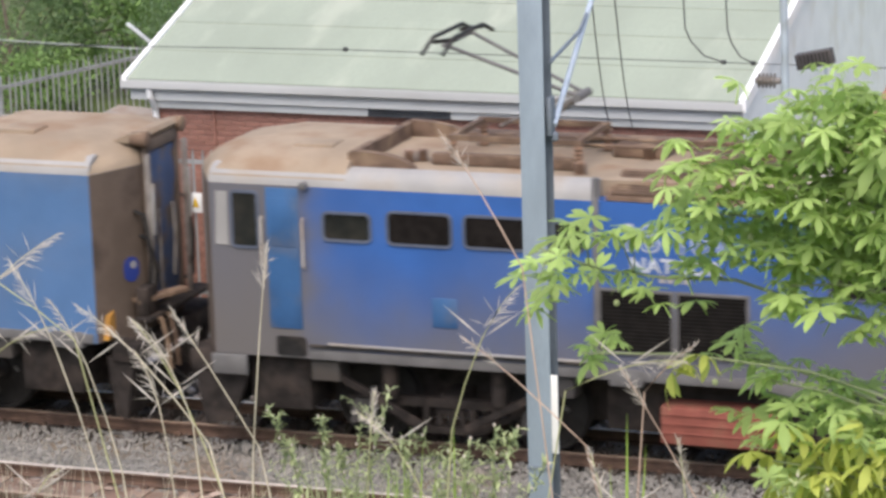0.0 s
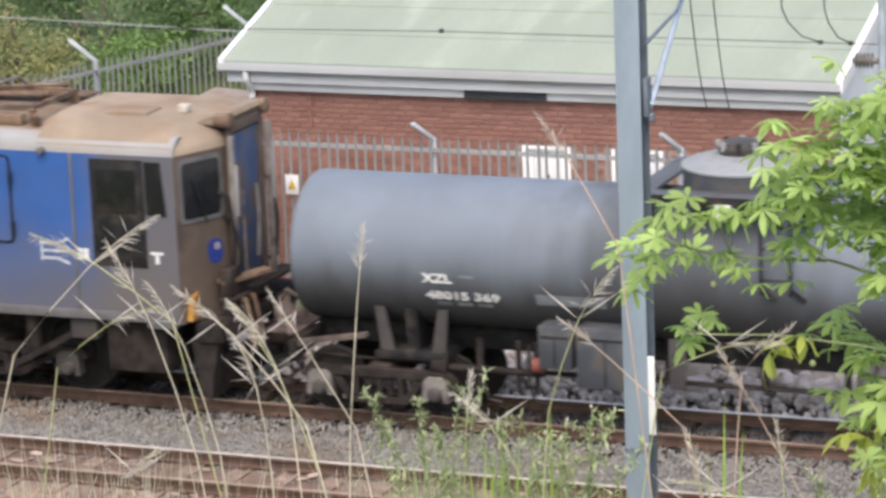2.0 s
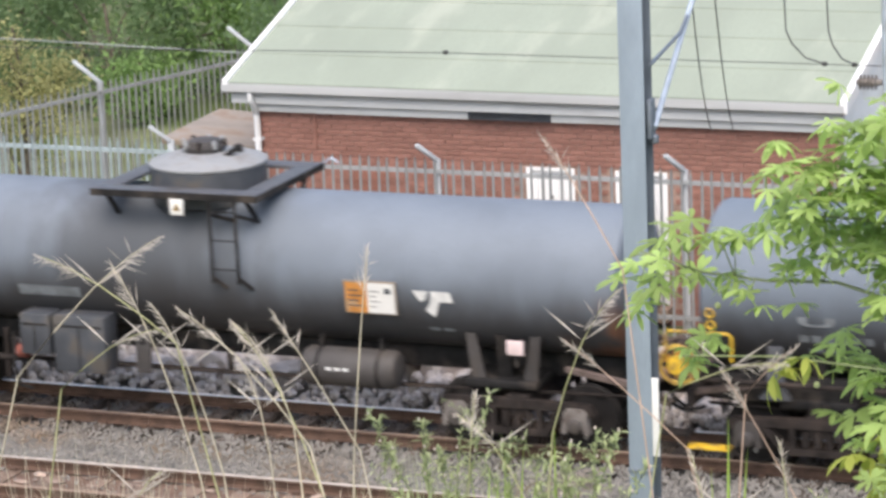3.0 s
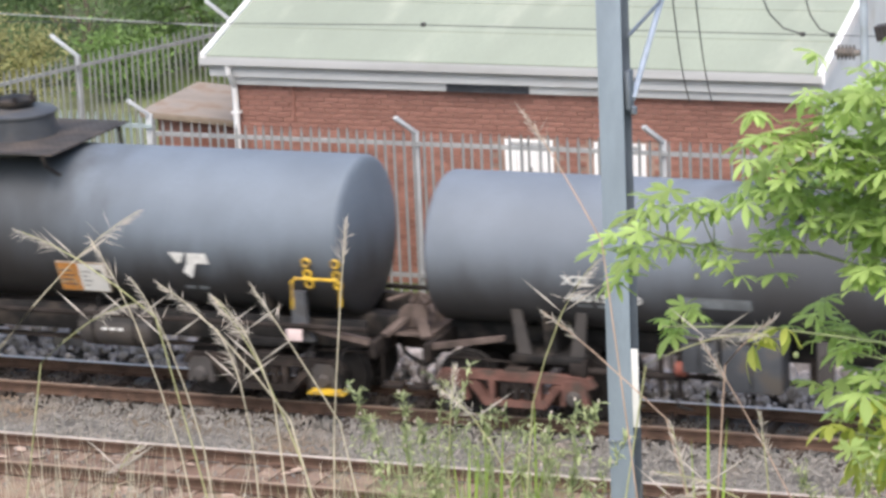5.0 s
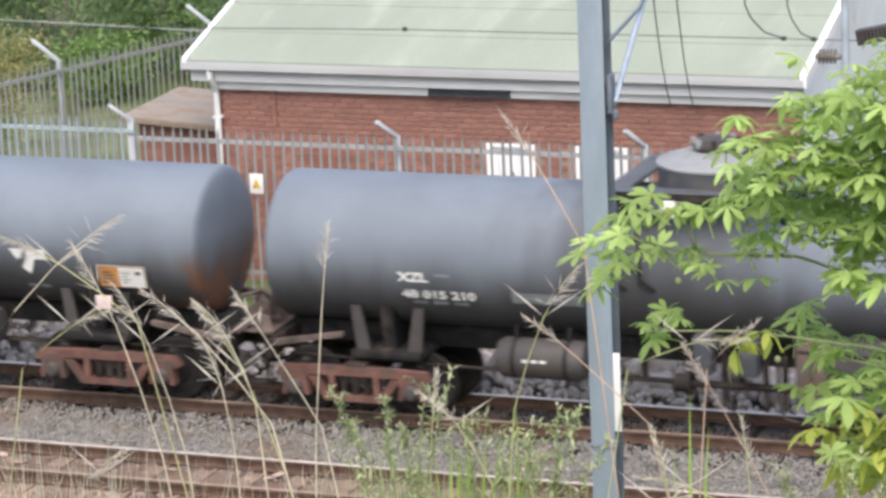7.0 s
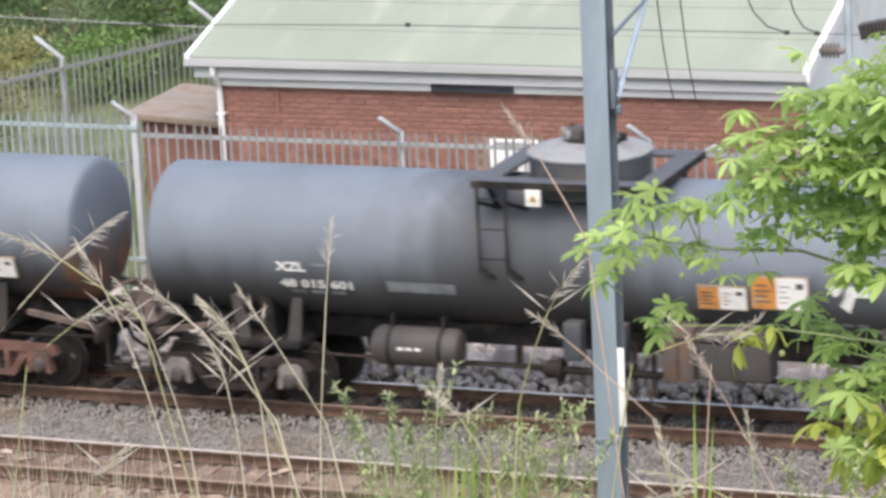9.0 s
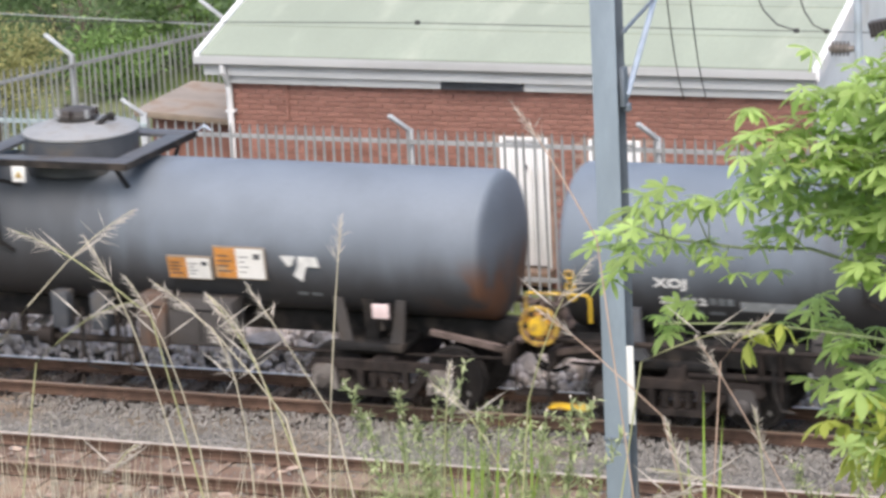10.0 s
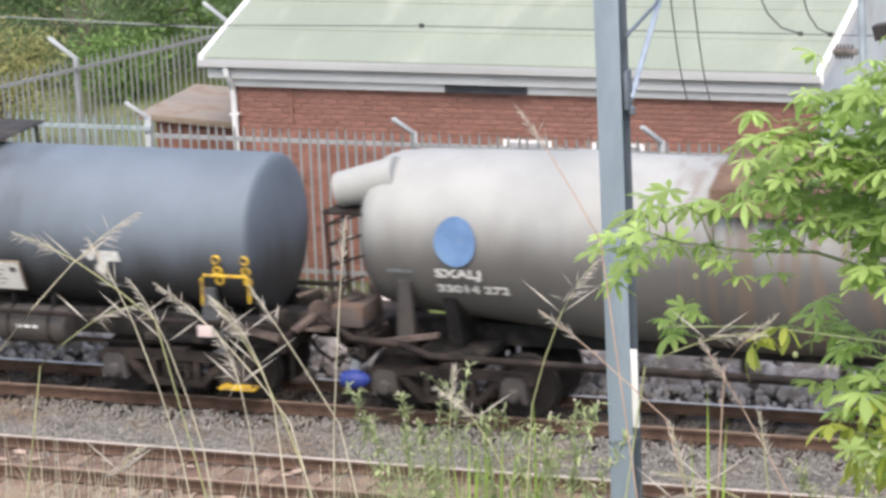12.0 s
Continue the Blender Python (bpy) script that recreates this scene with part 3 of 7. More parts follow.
def palisade(points, z0, top, posts, label, arm, paint):
    """A fence along a line, of pales on two rails, with posts whose arms lean out."""
    f = thing("palisade_fence", label, "fence")
    p0, p1 = Vector(points[0]), Vector(points[1])
    d = p1 - p0
    run = d.length
    u = d.normalized()
    rot = math.atan2(u.y, u.x)
    nrm = Vector((u.y, -u.x, 0))
    me = pale_mesh(top - z0, paint)
    n = int(run / 0.15)
    for i in range(n):
        ob = new("pale", me)
        ob.parent = f
        q = p0 + u * (0.15 * i + random.uniform(-0.006, 0.006))
        ob.matrix_basis = pose(q.x, q.y, z0 + random.uniform(-0.012, 0.012), 0, random.uniform(-0.5, 0.5), math.degrees(rot))
    for z in (top - 0.2, z0 + 0.5):
        bm = B()
        bar(bm, p0 + nrm * -0.03 + Vector((0, 0, z)), p1 + nrm * -0.03 + Vector((0, 0, z)), 0.045, 0.06)
        part("rail", bm, paint, f, "galvanised fence rail")
    for s in posts:
        q = p0 + u * s
        bm = B()
        box(bm, -0.05, 0.05, -0.03, 0.03, z0 - 0.3, top - 0.02, 0.006, Matrix.Translation(q - nrm * 0.08) @ Matrix.Rotation(rot, 4, "Z"))
        ps = part("post", bm, M["post"], f, "galvanised fence post with a leaning arm")
        bm = B()
        e = q - nrm * 0.08 + Vector((0, 0, top - 0.04))
        bar(bm, e, e + Vector(arm), 0.085, 0.06, 0.008)
        part("arm", bm, M["post"], ps, "pale leaning arm of the post")
        bm = B()
        tip = e + Vector(arm)
        box(bm, tip.x - 0.035, tip.x + 0.035, tip.y - 0.03, tip.y + 0.03, tip.z - 0.02, tip.z + 0.03, 0.008)
        part("arm_bracket", bm, M["post"], ps)
    return f


front_fence = palisade([(-21.98, 3.8, 0), (-6.6, 3.8, 0)], 0.15, 2.83, [4.2, 7.98, 11.78], "galvanised steel palisade fence before the brick building", (-0.17, -0.3, 0.26), M["fence"])
palisade([(-27.6, 3.8, 0), (-22.02, 3.8, 0)], 0.2, 2.94, [5.5], "pale greenish palisade fence section beside the shed", (-0.22, -0.2, 0.24), M["fencepale"])
palisade([(-27.5, 3.9, 0), (-23.9, 15.2, 0)], 0.2, 2.79, [1.3, 5.25, 9.05], "galvanised palisade fence running back from the track", (-0.4, -0.12, 0.36), M["fence"])


def fence_sign():
    s = thing("warning_sign", "small white sign with a yellow triangle on the fence", "sign")
    bm = B()
    x, z, w = -20.12, 1.88, 0.22
    box(bm, x, x + w, 3.74, 3.75, z, z + 0.3, 0.003)
    part("plate", bm, M["placard"], s)
    bm = B()
    prism(bm, [(x + 0.05, z + 0.08), (x + w - 0.05, z + 0.08), (x + w / 2, z + 0.24)], "y", 3.736, 3.739)
    part("triangle", bm, M["yellow"], s, "yellow warning triangle")


fence_sign()


# ------------------------------------------------------------------ mast, wires
def build_mast():
    m = thing("catenary_mast", "grey galvanised steel catenary mast with a white strip", "mast")
    bm = B()
    box(bm, -10.785, -10.52, -8.012, -8.0, -1.2, 9.5, 0.002)
    part("front_flange", bm, M["mastgrey"], m, "pale galvanised front flange")
    bm = B()
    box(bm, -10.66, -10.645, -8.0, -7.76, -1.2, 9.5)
    part("web", bm, M["mastshade"], m)
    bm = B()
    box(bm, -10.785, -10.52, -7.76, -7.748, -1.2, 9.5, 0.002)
    part("back_flange", bm, M["mastshade"], m, "galvanised back flange with shade in its colour")
    bm = B()
    box(bm, -10.515, -10.44, -8.02, -8.012, 2.38, 3.23, 0.002)
    part("white_strip", bm, M["placard"], m, "white reflective strip")
    bm = B()
    box(bm, -10.795, -10.51, -8.024, -8.0125, 2.18, 2.23, 0.003)
    part("clamp_band", bm, M["galvdark"], m)
    bm = B()
    box(bm, -10.52, -10.47, -7.95, -7.8, 5.75, 6.15, 0.008)
    lathe(bm, [(5.68, 0.02), (5.7, 0.045), (5.76, 0.045), (5.78, 0.02)], "z", 10, (-10.47, -7.85, 0))
    part("bracket", bm, M["galvdark"], m, "bolted steel bracket")
    bm = B()
    rod(bm, [(-10.47, -7.85, 5.85), (-10.62, -6.2, 6.75), (-10.85, -3.6, 8.1)], 0.03, 12)
    part("cantilever_tube", bm, M["galv"], m, "pale cantilever tube")
    bm = B()
    rod(bm, [(-10.5, -7.85, 6.5), (-10.58, -6.6, 6.62), (-10.6, -6.3, 6.75)], 0.02, 8)
    part("tie_rod", bm, M["galvdark"], m)


build_mast()


def build_wires():
    w = thing("contact_wire", "thin dark overhead contact wire with clamps", "cable")
    bm = B()
    rod(bm, [(-60, -3.6, 5.3), (-20.1, -3.6, 5.68), (-14.5, -3.6, 5.77), (-9.4, -3.6, 5.77), (20, -3.6, 5.77)], 0.0055, 6)
    part("wire", bm, M["cable"], w)
    for x in (-14.5, -9.85, -9.5):
        bm = B()
        box(bm, x - 0.03, x + 0.03, -3.62, -3.58, 5.75, 5.8, 0.01)
        part("clamp", bm, M["cable"], w, "dark wire clamp")
    for x0, x1 in ((-10.3, -9.85), (-9.8, -9.5)):
        j = thing("jumper_cable", "dark curved jumper cable on the overhead wire", "cable", "jumper cables")
        bm = B()
        rod(bm, [(x0 - 0.02, -3.6, 6.6), (x0, -3.6, 6.15), (x0 + (x1 - x0) * 0.15, -3.6, 6.0), (x0 + (x1 - x0) * 0.5, -3.6, 5.84), (x1, -3.6, 5.775)], 0.009, 6)
        part("cable", bm, M["cable"], j)
    for x0, x1 in ((-11.42, -13.99), (-11.14, -13.65)):
        c = thing("service_cable", "dark service cable hanging down to the brick wall", "cable", "service cables")
        bm = B()
        a, e = Vector((x0, -3.6, 6.5)), Vector((x1, 5.12, 3.13))
        rod(bm, [a] + [a.lerp(e, k / 10) - Vector((0, 0, 0.25 * math.sin(math.pi * k / 10))) for k in range(1, 10)] + [e], 0.0085, 6)
        part("cable", bm, M["cable"], c)
    d = thing("drop_arm", "grey steel drop arm with a ribbed insulator", "catenary fitting")
    bm = B()
    rod(bm, [(-9.17, -3.6, 9.0), (-9.13, -3.6, 5.42)], 0.045, 12)
    part("tube", bm, M["galv"], d)
    bm = B()
    prof = [(0, 0.03)]
    for k in range(5):
        prof += [(0.03 + 0.045 * k, 0.04), (0.045 + 0.045 * k, 0.09), (0.06 + 0.045 * k, 0.04)]
    lathe(bm, [(-9.48 + h, r) for h, r in prof + [(0.3, 0.03)]], "x", 14, (0, -3.6, 5.58))
    part("insulator", bm, M["pedestal"], d, "grey-brown ribbed insulator")
    f = thing("far_wire", "thin overhead wire before the trees", "cable")
    bm = B()
    rod(bm, [(-50, 3.0, 4.9), (-24, 3.0, 4.55), (-20.4, 3.0, 4.45)], 0.008, 6)
    part("wire", bm, M["fence"], f)


build_wires()


def build_floodlight():
    f = thing("floodlight", "dark floodlight box on a thin bracket", "lamp")
    m = Matrix.Translation((-10.8, 4.5, 4.36)) @ Matrix.Rotation(radians(-12), 4, "Y")
    bm = B()
    box(bm, -0.26, 0.26, -0.1, 0.1, -0.11, 0.11, 0.015, m)
    part("housing", bm, M["greybox"], f, "dark grey housing")
    for k in range(9):
        bm = B()
        box(bm, -0.24 + 0.055 * k, -0.22 + 0.055 * k, -0.115, -0.1, -0.09, 0.09, 0, m)
        part("fin", bm, M["black"], f)
    bm = B()
    rod(bm, [(-10.65, 4.5, 4.26), (-10.62, 4.52, 3.0), (-10.62, 5.2, 2.95)], 0.02, 8)
    part("bracket", bm, M["galv"], f)


build_floodlight()


# ------------------------------------------------------------------ rubble beyond the track
def rubble():
    rng = np.random.default_rng(9)
    bm = bmesh.new()
    bmesh.ops.create_icosphere(bm, subdivisions=2, radius=1)
    base = np.array([v.co[:] for v in bm.verts])
    tri = np.array([[v.index for v in f.verts] for f in bm.faces])
    bm.free()
    sets = []
    for _ in range(2800):
        x, y = rng.uniform(-30, -5), rng.uniform(1.25, 3.5) if rng.uniform() < 0.6 else rng.uniform(0.76, 1.35)
        hump = 0.14 + 0.58 * max(0, math.sin(x * 1.3 + 0.6 * math.sin(x * 0.7))) * max(0, 1 - abs(y - 2.5) / 1.1)
        r = rng.uniform(0.03, 0.075) if y < 1.35 else rng.uniform(0.05, 0.2) if rng.uniform() < 0.9 else rng.uniform(0.2, 0.32)
        v = base * (1 + rng.normal(0, 0.13, (len(base), 1))) * r * rng.uniform(0.6, 1.25, 3)
        sets.append((v + (x, y, (-0.2 + hump if y > 1.35 else -0.13 + 0.16 * (y - 0.76)) + rng.uniform(0, 0.1)), tri))
    soup("rubble", sets, M["rubble"], label="heaps of pale broken stone beside the track", category="rubble")


rubble()


def spalls():
    """Flat pinkish chips of stone strewn on the near track bed."""
    rng = np.random.default_rng(12)
    bm = bmesh.new()
    bmesh.ops.create_icosphere(bm, subdivisions=1, radius=1)
    base = np.array([v.co[:] for v in bm.verts])
    tri = np.array([[v.index for v in f.verts] for f in bm.faces])
    bm.free()
    sets = []
    for _ in range(380):
        x, y = rng.uniform(-24, -8), rng.uniform(-5.6, -3.05)
        if abs(abs(y + 3.6) - 0.5675) < 0.12:
            continue
        r = rng.uniform(0.025, 0.085)
        v = base * (1 + rng.normal(0, 0.18, (len(base), 1))) * r * np.array((rng.uniform(0.8, 1.8), rng.uniform(0.6, 1.1), 0.35))
        sets.append((v + (x, y, -0.085), tri))
    soup("stone_chips", sets, M["chips"], label="flat pinkish stone chips on the near track bed", category="stones")


spalls()
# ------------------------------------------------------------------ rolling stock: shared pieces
M["tank_stain_shade"] = overlay(mat("tank_grey_paint_stained_shaded", (0.165, 0.19, 0.225), 0.58, var=0.1, scale=1.0, fine=30, bump=0.03, spec=0.35), (0.066, 0.069, 0.075),
    lambda x, y, z, ns, op, ramp: op("MULTIPLY", ramp(op("ADD", op("ABSOLUTE", op("SUBTRACT", x, 5.3)), op("MULTIPLY", ns(1.6, 5, (1.5, 1.5, 0.25)), 2.0)), 3.3, 1.5), 0.85))
# Streaky belly shade painted into the tank colour, darker towards the bottom.
overlay(M["tank_stain_shade"], (0.048, 0.046, 0.047), lambda x, y, z, ns, op, ramp: op("MULTIPLY", ramp(op("ADD", z, op("MULTIPLY", ns(2.2, 6, (1, 1, 0.3)), 0.6)), 2.75, 1.85), 0.92))
overlay(M["tank_stain_shade"], (0.15, 0.075, 0.045), lambda x, y, z, ns, op, ramp: op("MULTIPLY", ramp(x, 11.0, 12.2), op("MULTIPLY", ramp(ns(1.4, 6), 0.42, 0.6), ramp(z, 2.3, 1.7))))
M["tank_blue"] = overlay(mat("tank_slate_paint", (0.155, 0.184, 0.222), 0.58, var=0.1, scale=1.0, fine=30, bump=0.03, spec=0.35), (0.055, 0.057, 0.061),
    lambda x, y, z, ns, op, ramp: op("MULTIPLY", ramp(op("ADD", op("ABSOLUTE", op("SUBTRACT", x, 5.2)), op("MULTIPLY", ns(1.6, 5, (1.5, 1.5, 0.25)), 2.0)), 3.5, 1.6), 0.85))
# Shade of the underside, put into the slate colour as well.
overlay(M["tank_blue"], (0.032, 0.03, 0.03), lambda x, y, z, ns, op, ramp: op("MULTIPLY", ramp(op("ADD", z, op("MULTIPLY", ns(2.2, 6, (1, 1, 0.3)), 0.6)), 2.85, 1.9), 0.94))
# The dark lower half puts the belly's shade into the cement paint.
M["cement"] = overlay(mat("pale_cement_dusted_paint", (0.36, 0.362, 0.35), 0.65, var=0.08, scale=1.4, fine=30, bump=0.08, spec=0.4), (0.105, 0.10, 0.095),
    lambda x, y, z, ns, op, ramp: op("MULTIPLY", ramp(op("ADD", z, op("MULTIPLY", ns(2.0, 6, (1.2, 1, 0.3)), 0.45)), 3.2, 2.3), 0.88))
overlay(M["cement"], (0.20, 0.15, 0.115), lambda x, y, z, ns, op, ramp: op("MULTIPLY", op("MULTIPLY", ramp(x, 3.6, 5.0), ramp(ns(2.6, 5, (3, 1, 0.12)), 0.45, 0.6)), 0.75))
VEHICLES, WHEELS = [], []


def wheelset(parent, x, r, track=0.5335):
    bm = B()
    lathe(bm, [(-0.95, 0.05), (-0.9, 0.065), (0.9, 0.065), (0.95, 0.05)], "y", 12)
    ax = part("wheelset", bm, M["wheel"], parent, "dark steel axle with two wheels")
    for s in (-1, 1):
        bm = B()
        y = s * (track - 0.02)
        prof = [(0.07, 0.09), (0.07, 0.16), (0.02, 0.18), (0.02, r - 0.07), (0.055, r - 0.06), (0.055, r - 0.004), (-0.03, r + 0.002), (-0.04, r + 0.028), (-0.065, r + 0.028), (-0.07, r - 0.06), (-0.03, r - 0.07), (-0.03, 0.18), (-0.07, 0.16), (-0.07, 0.09)]
        lathe(bm, [(y + s * h, q) for h, q in prof], "y", 32)
        w = part("wheel", bm, M["wheel"], ax)
        bm = B()
        lathe(bm, [(y + s * 0.018, 0.035), (y + s * 0.03, 0.035)], "y", 8, (0.27, 0, 0))
        part("wheel_boss", bm, M["bright"], ax)
    ax.location = (x, 0, r)
    WHEELS.append((ax, x, r))
    return ax


def bogie(parent, x, base=1.81, r=0.42, material=None, pedestal=None):
    pedestal = pedestal or (material if material is M["bogie_red"] else M["pedestal"])
    material = material or M["bogie"]
    bm = B()
    box(bm, x - 0.16, x + 0.16, -0.98, 0.98, 0.5, 0.78, 0.03)
    bg = part("bogie", bm, M["bogie"], parent, "cast steel bogie with grimy side frames")
    h = base / 2
    for s in (-1, 1):
        bm = B()
        y0, y1 = s * 0.90, s * 1.02
        top = [(x - h - 0.28, 0.60), (x - h - 0.2, 0.72), (x - 0.45, 0.74), (x + 0.45, 0.74), (x + h + 0.2, 0.72), (x + h + 0.28, 0.60), (x + h + 0.16, 0.55), (x + 0.6, 0.62), (x - 0.6, 0.62), (x - h - 0.16, 0.55)]
        prism(bm, top, "y", y0, y1)
        low = [(x - h + 0.16, 0.60), (x - 0.42, 0.27), (x + 0.42, 0.27), (x + h - 0.16, 0.60), (x + h - 0.3, 0.60), (x + 0.36, 0.36), (x - 0.36, 0.36), (x - h + 0.3, 0.60)]
        prism(bm, low, "y", y0, y1)
        for xx in (x - 0.36, x + 0.28):
            box(bm, xx, xx + 0.08, y0, y1, 0.3, 0.7)
        part("side_frame", bm, material, bg, "cast side frame coated in brake dust")
        bm = B()
        for xx in (-0.16, 0.0, 0.16):
            prof = []
            for k in range(13):
                prof.append((0.37 + 0.018 * k, 0.062 if k % 2 else 0.05))
            lathe(bm, prof, "z", 10, (x + xx, s * 0.95, 0))
        part("spring_nest", bm, M["bogie"], bg)
        for e in (-1, 1):
            bm = B()
            xx = x + e * h
            prism(bm, [(xx - 0.19, 0.34), (xx - 0.16, 0.62), (xx - 0.1, 0.68), (xx + 0.1, 0.68), (xx + 0.16, 0.62), (xx + 0.19, 0.34), (xx + 0.12, 0.34), (xx + 0.1, 0.52), (xx - 0.1, 0.52), (xx - 0.12, 0.34)], "y", s * 0.91, s * 1.06)
            part("pedestal", bm, pedestal, bg)
            bm = B()
            lathe(bm, [(s * 0.93, 0.105), (s * 1.08, 0.105), (s * 1.10, 0.08), (s * 1.125, 0.075), (s * 1.13, 0.04)], "y", 14, (xx, 0, 0.45))
            part("axle_box", bm, M["greybox"], bg, "round axle box end cap")
    bm = B()
    for e in (-1, 1):
        bar(bm, (x + e * 0.42, -0.75, 0.42), (x + e * 0.42, 0.75, 0.42), 0.1, 0.12)
        for s in (-1, 1):
            box(bm, x + e * 0.44, x + e * 0.49, s * 0.62, s * 0.46, 0.28, 0.58)
    part("brake_beam", bm, M["bogie"], bg)
    for e in (-1, 1):
        wheelset(parent, x + e * h, r)
    return bg


def coupler(parent, x, d, reach=0.74):
    k = d * reach / 0.74
    bm = B()
    bar(bm, (x, 0, 0.88), (x + k * 0.42, 0, 0.88), 0.16, 0.16, 0.02)
    box(bm, x + k * 0.36, x + k * 0.66, -0.15, 0.15, 0.72, 1.04, 0.04)
    box(bm, x + k * 0.58, x + k * 0.74, -0.17, -0.04, 0.74, 1.02, 0.03)
    part("coupler", bm, M["bogie"], parent, "rusty knuckle coupler")
    bm = B()
    pts = [(x, -0.35, 0.95), (x + d * 0.12, -0.36, 0.72), (x + d * 0.32, -0.3, 0.55), (x + d * 0.5, -0.22, 0.6)]
    rod(bm, pts, 0.028, 8)
    part("brake_hose", bm, M["black"], parent, "black rubber brake hose")


def barrel(parent, x0, L, r, zc, material, label):
    """The tank with dished ends, and its circumferential seams."""
    bm = B()
    left = [(0.0, 0.02), (0.006, r * 0.35), (0.028, r * 0.7), (0.055, r * 0.88), (0.075, r * 0.945), (0.10, r * 0.98), (0.13, r * 0.996), (0.16, r)]
    mid = [(L * k / 12, r) for k in range(1, 12)]
    right = [(L - h, q) for h, q in left[::-1]]
    lathe(bm, left + mid + right, "x", 64, (x0, 0, zc))
    tank = part("tank", bm, material, parent, label, sharp=50)
    for k in (0.24, 0.5, 0.76):
        bm = B()
        lathe(bm, [(L * k - 0.012, r - 0.001), (L * k - 0.006, r + 0.0035), (L * k + 0.006, r + 0.0035), (L * k + 0.012, r - 0.001)], "x", 64, (x0, 0, zc), caps=False)
        part("weld_seam", bm, material, tank)
    return tank


def on_side(r, zc, z, gap=0.006):
    """Place and lean of a patch lying on the near side of a barrel at the height z."""
    k = (z - zc) / r
    a = math.asin(max(-1, min(1, k)))
    return -(r + gap) * math.cos(a), a


def side_patch(name, parent, x0, x1, z0, z1, r, zc, material, label="", gap=0.006, thick=0.004, steps=4):
    """A painted or fixed patch that follows the barrel's curve."""
    bm = B()
    inner, outer = [], []
    for i in range(steps + 1):
        z = z0 + (z1 - z0) * i / steps
        y, a = on_side(r, zc, z, gap)
        inner.append((y + thick, z))
        outer.append((y, z))
    prism(bm, outer + inner[::-1], "x", x0, x1)
    return part(name, bm, material, parent, label)


def side_words(parent, text, x, z, size, r, zc, label, width=None, mat_=None):
    y, a = on_side(r, zc, z + size * 0.35, 0.014)
    m = Matrix.Translation((x, y, z + size * 0.35)) @ Matrix.Rotation(radians(90) - a, 4, "X") @ Matrix.Translation((0, -size * 0.35, 0))
    return words("lettering", text, size, mat_ or M["letter"], parent, m, label, width, 0.006)


def small_bars(parent, x, z, w, h, r, zc, n=3):
    for i in range(n):
        x0 = x + w * i / n
        side_patch("small_print", parent, x0, x0 + w / n * 0.72, z, z + h, r, zc, M["faded"], steps=1)


def emblem(parent, x, z, w, r, zc):
    """A white mark of three bent strokes, drawn as plain shapes."""
    y, a = on_side(r, zc, z, 0.035)
    m = Matrix.Translation((x, y, z)) @ Matrix.Rotation(-a, 4, "X")
    h = w * 0.66
    bm = B()
    for out in ([(0, h * 0.45), (w * 0.40, h * 0.45), (w * 0.30, h * 0.1), (w * 0.18, h * 0.02)],
                [(w * 0.47, h * 0.45), (w * 0.95, h * 0.45), (w, h * 0.05), (w * 0.66, h * 0.05), (w * 0.52, -h * 0.55), (w * 0.30, -h * 0.3), (w * 0.42, 0)]):
        prism(bm, out, "y", -0.003, 0.0)
    bm.transform(m)
    part("emblem", bm, M["letter"], parent, "white painted emblem")


def placard(parent, x, z, w, h, r, zc, plain=False):
    y, a = on_side(r, zc, z + h / 2, 0.03)
    m = Matrix.Translation((x, y, z)) @ Matrix.Rotation(-a * 0.8, 4, "X")
    bm = B()
    box(bm, -0.02, w + 0.02, 0, 0.03, -0.02, h + 0.02, 0.004)
    bm.transform(m)
    fr = part("placard_holder", bm, M["tan"] if plain else M["tan"], parent, "tan board in a steel holder" if plain else "hazard placard in a steel holder")
    if plain:
        bm = B()
        box(bm, 0, w, -0.02, -0.001, h - 0.03, h + 0.03, 0.004)
        bm.transform(m)
        part("hinge_strip", bm, M["tan"], fr)
        return
    bm = B()
    box(bm, 0, w * 0.44, -0.006, -0.001, 0, h)
    bm.transform(m)
    part("orange_panel", bm, M["orange"], fr, "orange hazard panel")
    bm = B()
    box(bm, w * 0.44 + 0.002, w, -0.007, -0.001, 0, h)
    bm.transform(m)
    part("white_panel", bm, M["placard"], fr, "white hazard panel")
    bm = B()
    for k in range(4):
        zz = h * (0.2 + 0.17 * k)
        box(bm, w * 0.5, w * (0.62 + 0.07 * (k % 2)), -0.0095, -0.0072, zz, zz + 0.012)
        box(bm, w * 0.05, w * (0.34 - 0.06 * (k % 2)), -0.0085, -0.0062, zz, zz + 0.02)
    box(bm, w * 0.8, w * 0.93, -0.0095, -0.0072, h * 0.66, h * 0.84)
    bm.transform(m)
    part("small_print", bm, M["darkgrey"], fr, kind="stuff")


def warning_plate(parent, x, y, z, w=0.2):
    bm = B()
    box(bm, x, x + w, y, y + 0.006, z, z + w * 1.1, 0.002)
    pl = part("warning_plate", bm, M["placard"], parent, "white warning plate with a triangle")
    bm = B()
    prism(bm, [(x + w * 0.22, z + w * 0.3), (x + w * 0.78, z + w * 0.3), (x + w * 0.5, z + w * 0.85)], "y", y - 0.003, y - 0.0005)
    part("triangle", bm, M["yellow"], pl)
    bm = B()
    box(bm, x + w * 0.47, x + w * 0.53, y - 0.005, y - 0.0032, z + w * 0.4, z + w * 0.68)
    part("mark", bm, M["black"], pl)


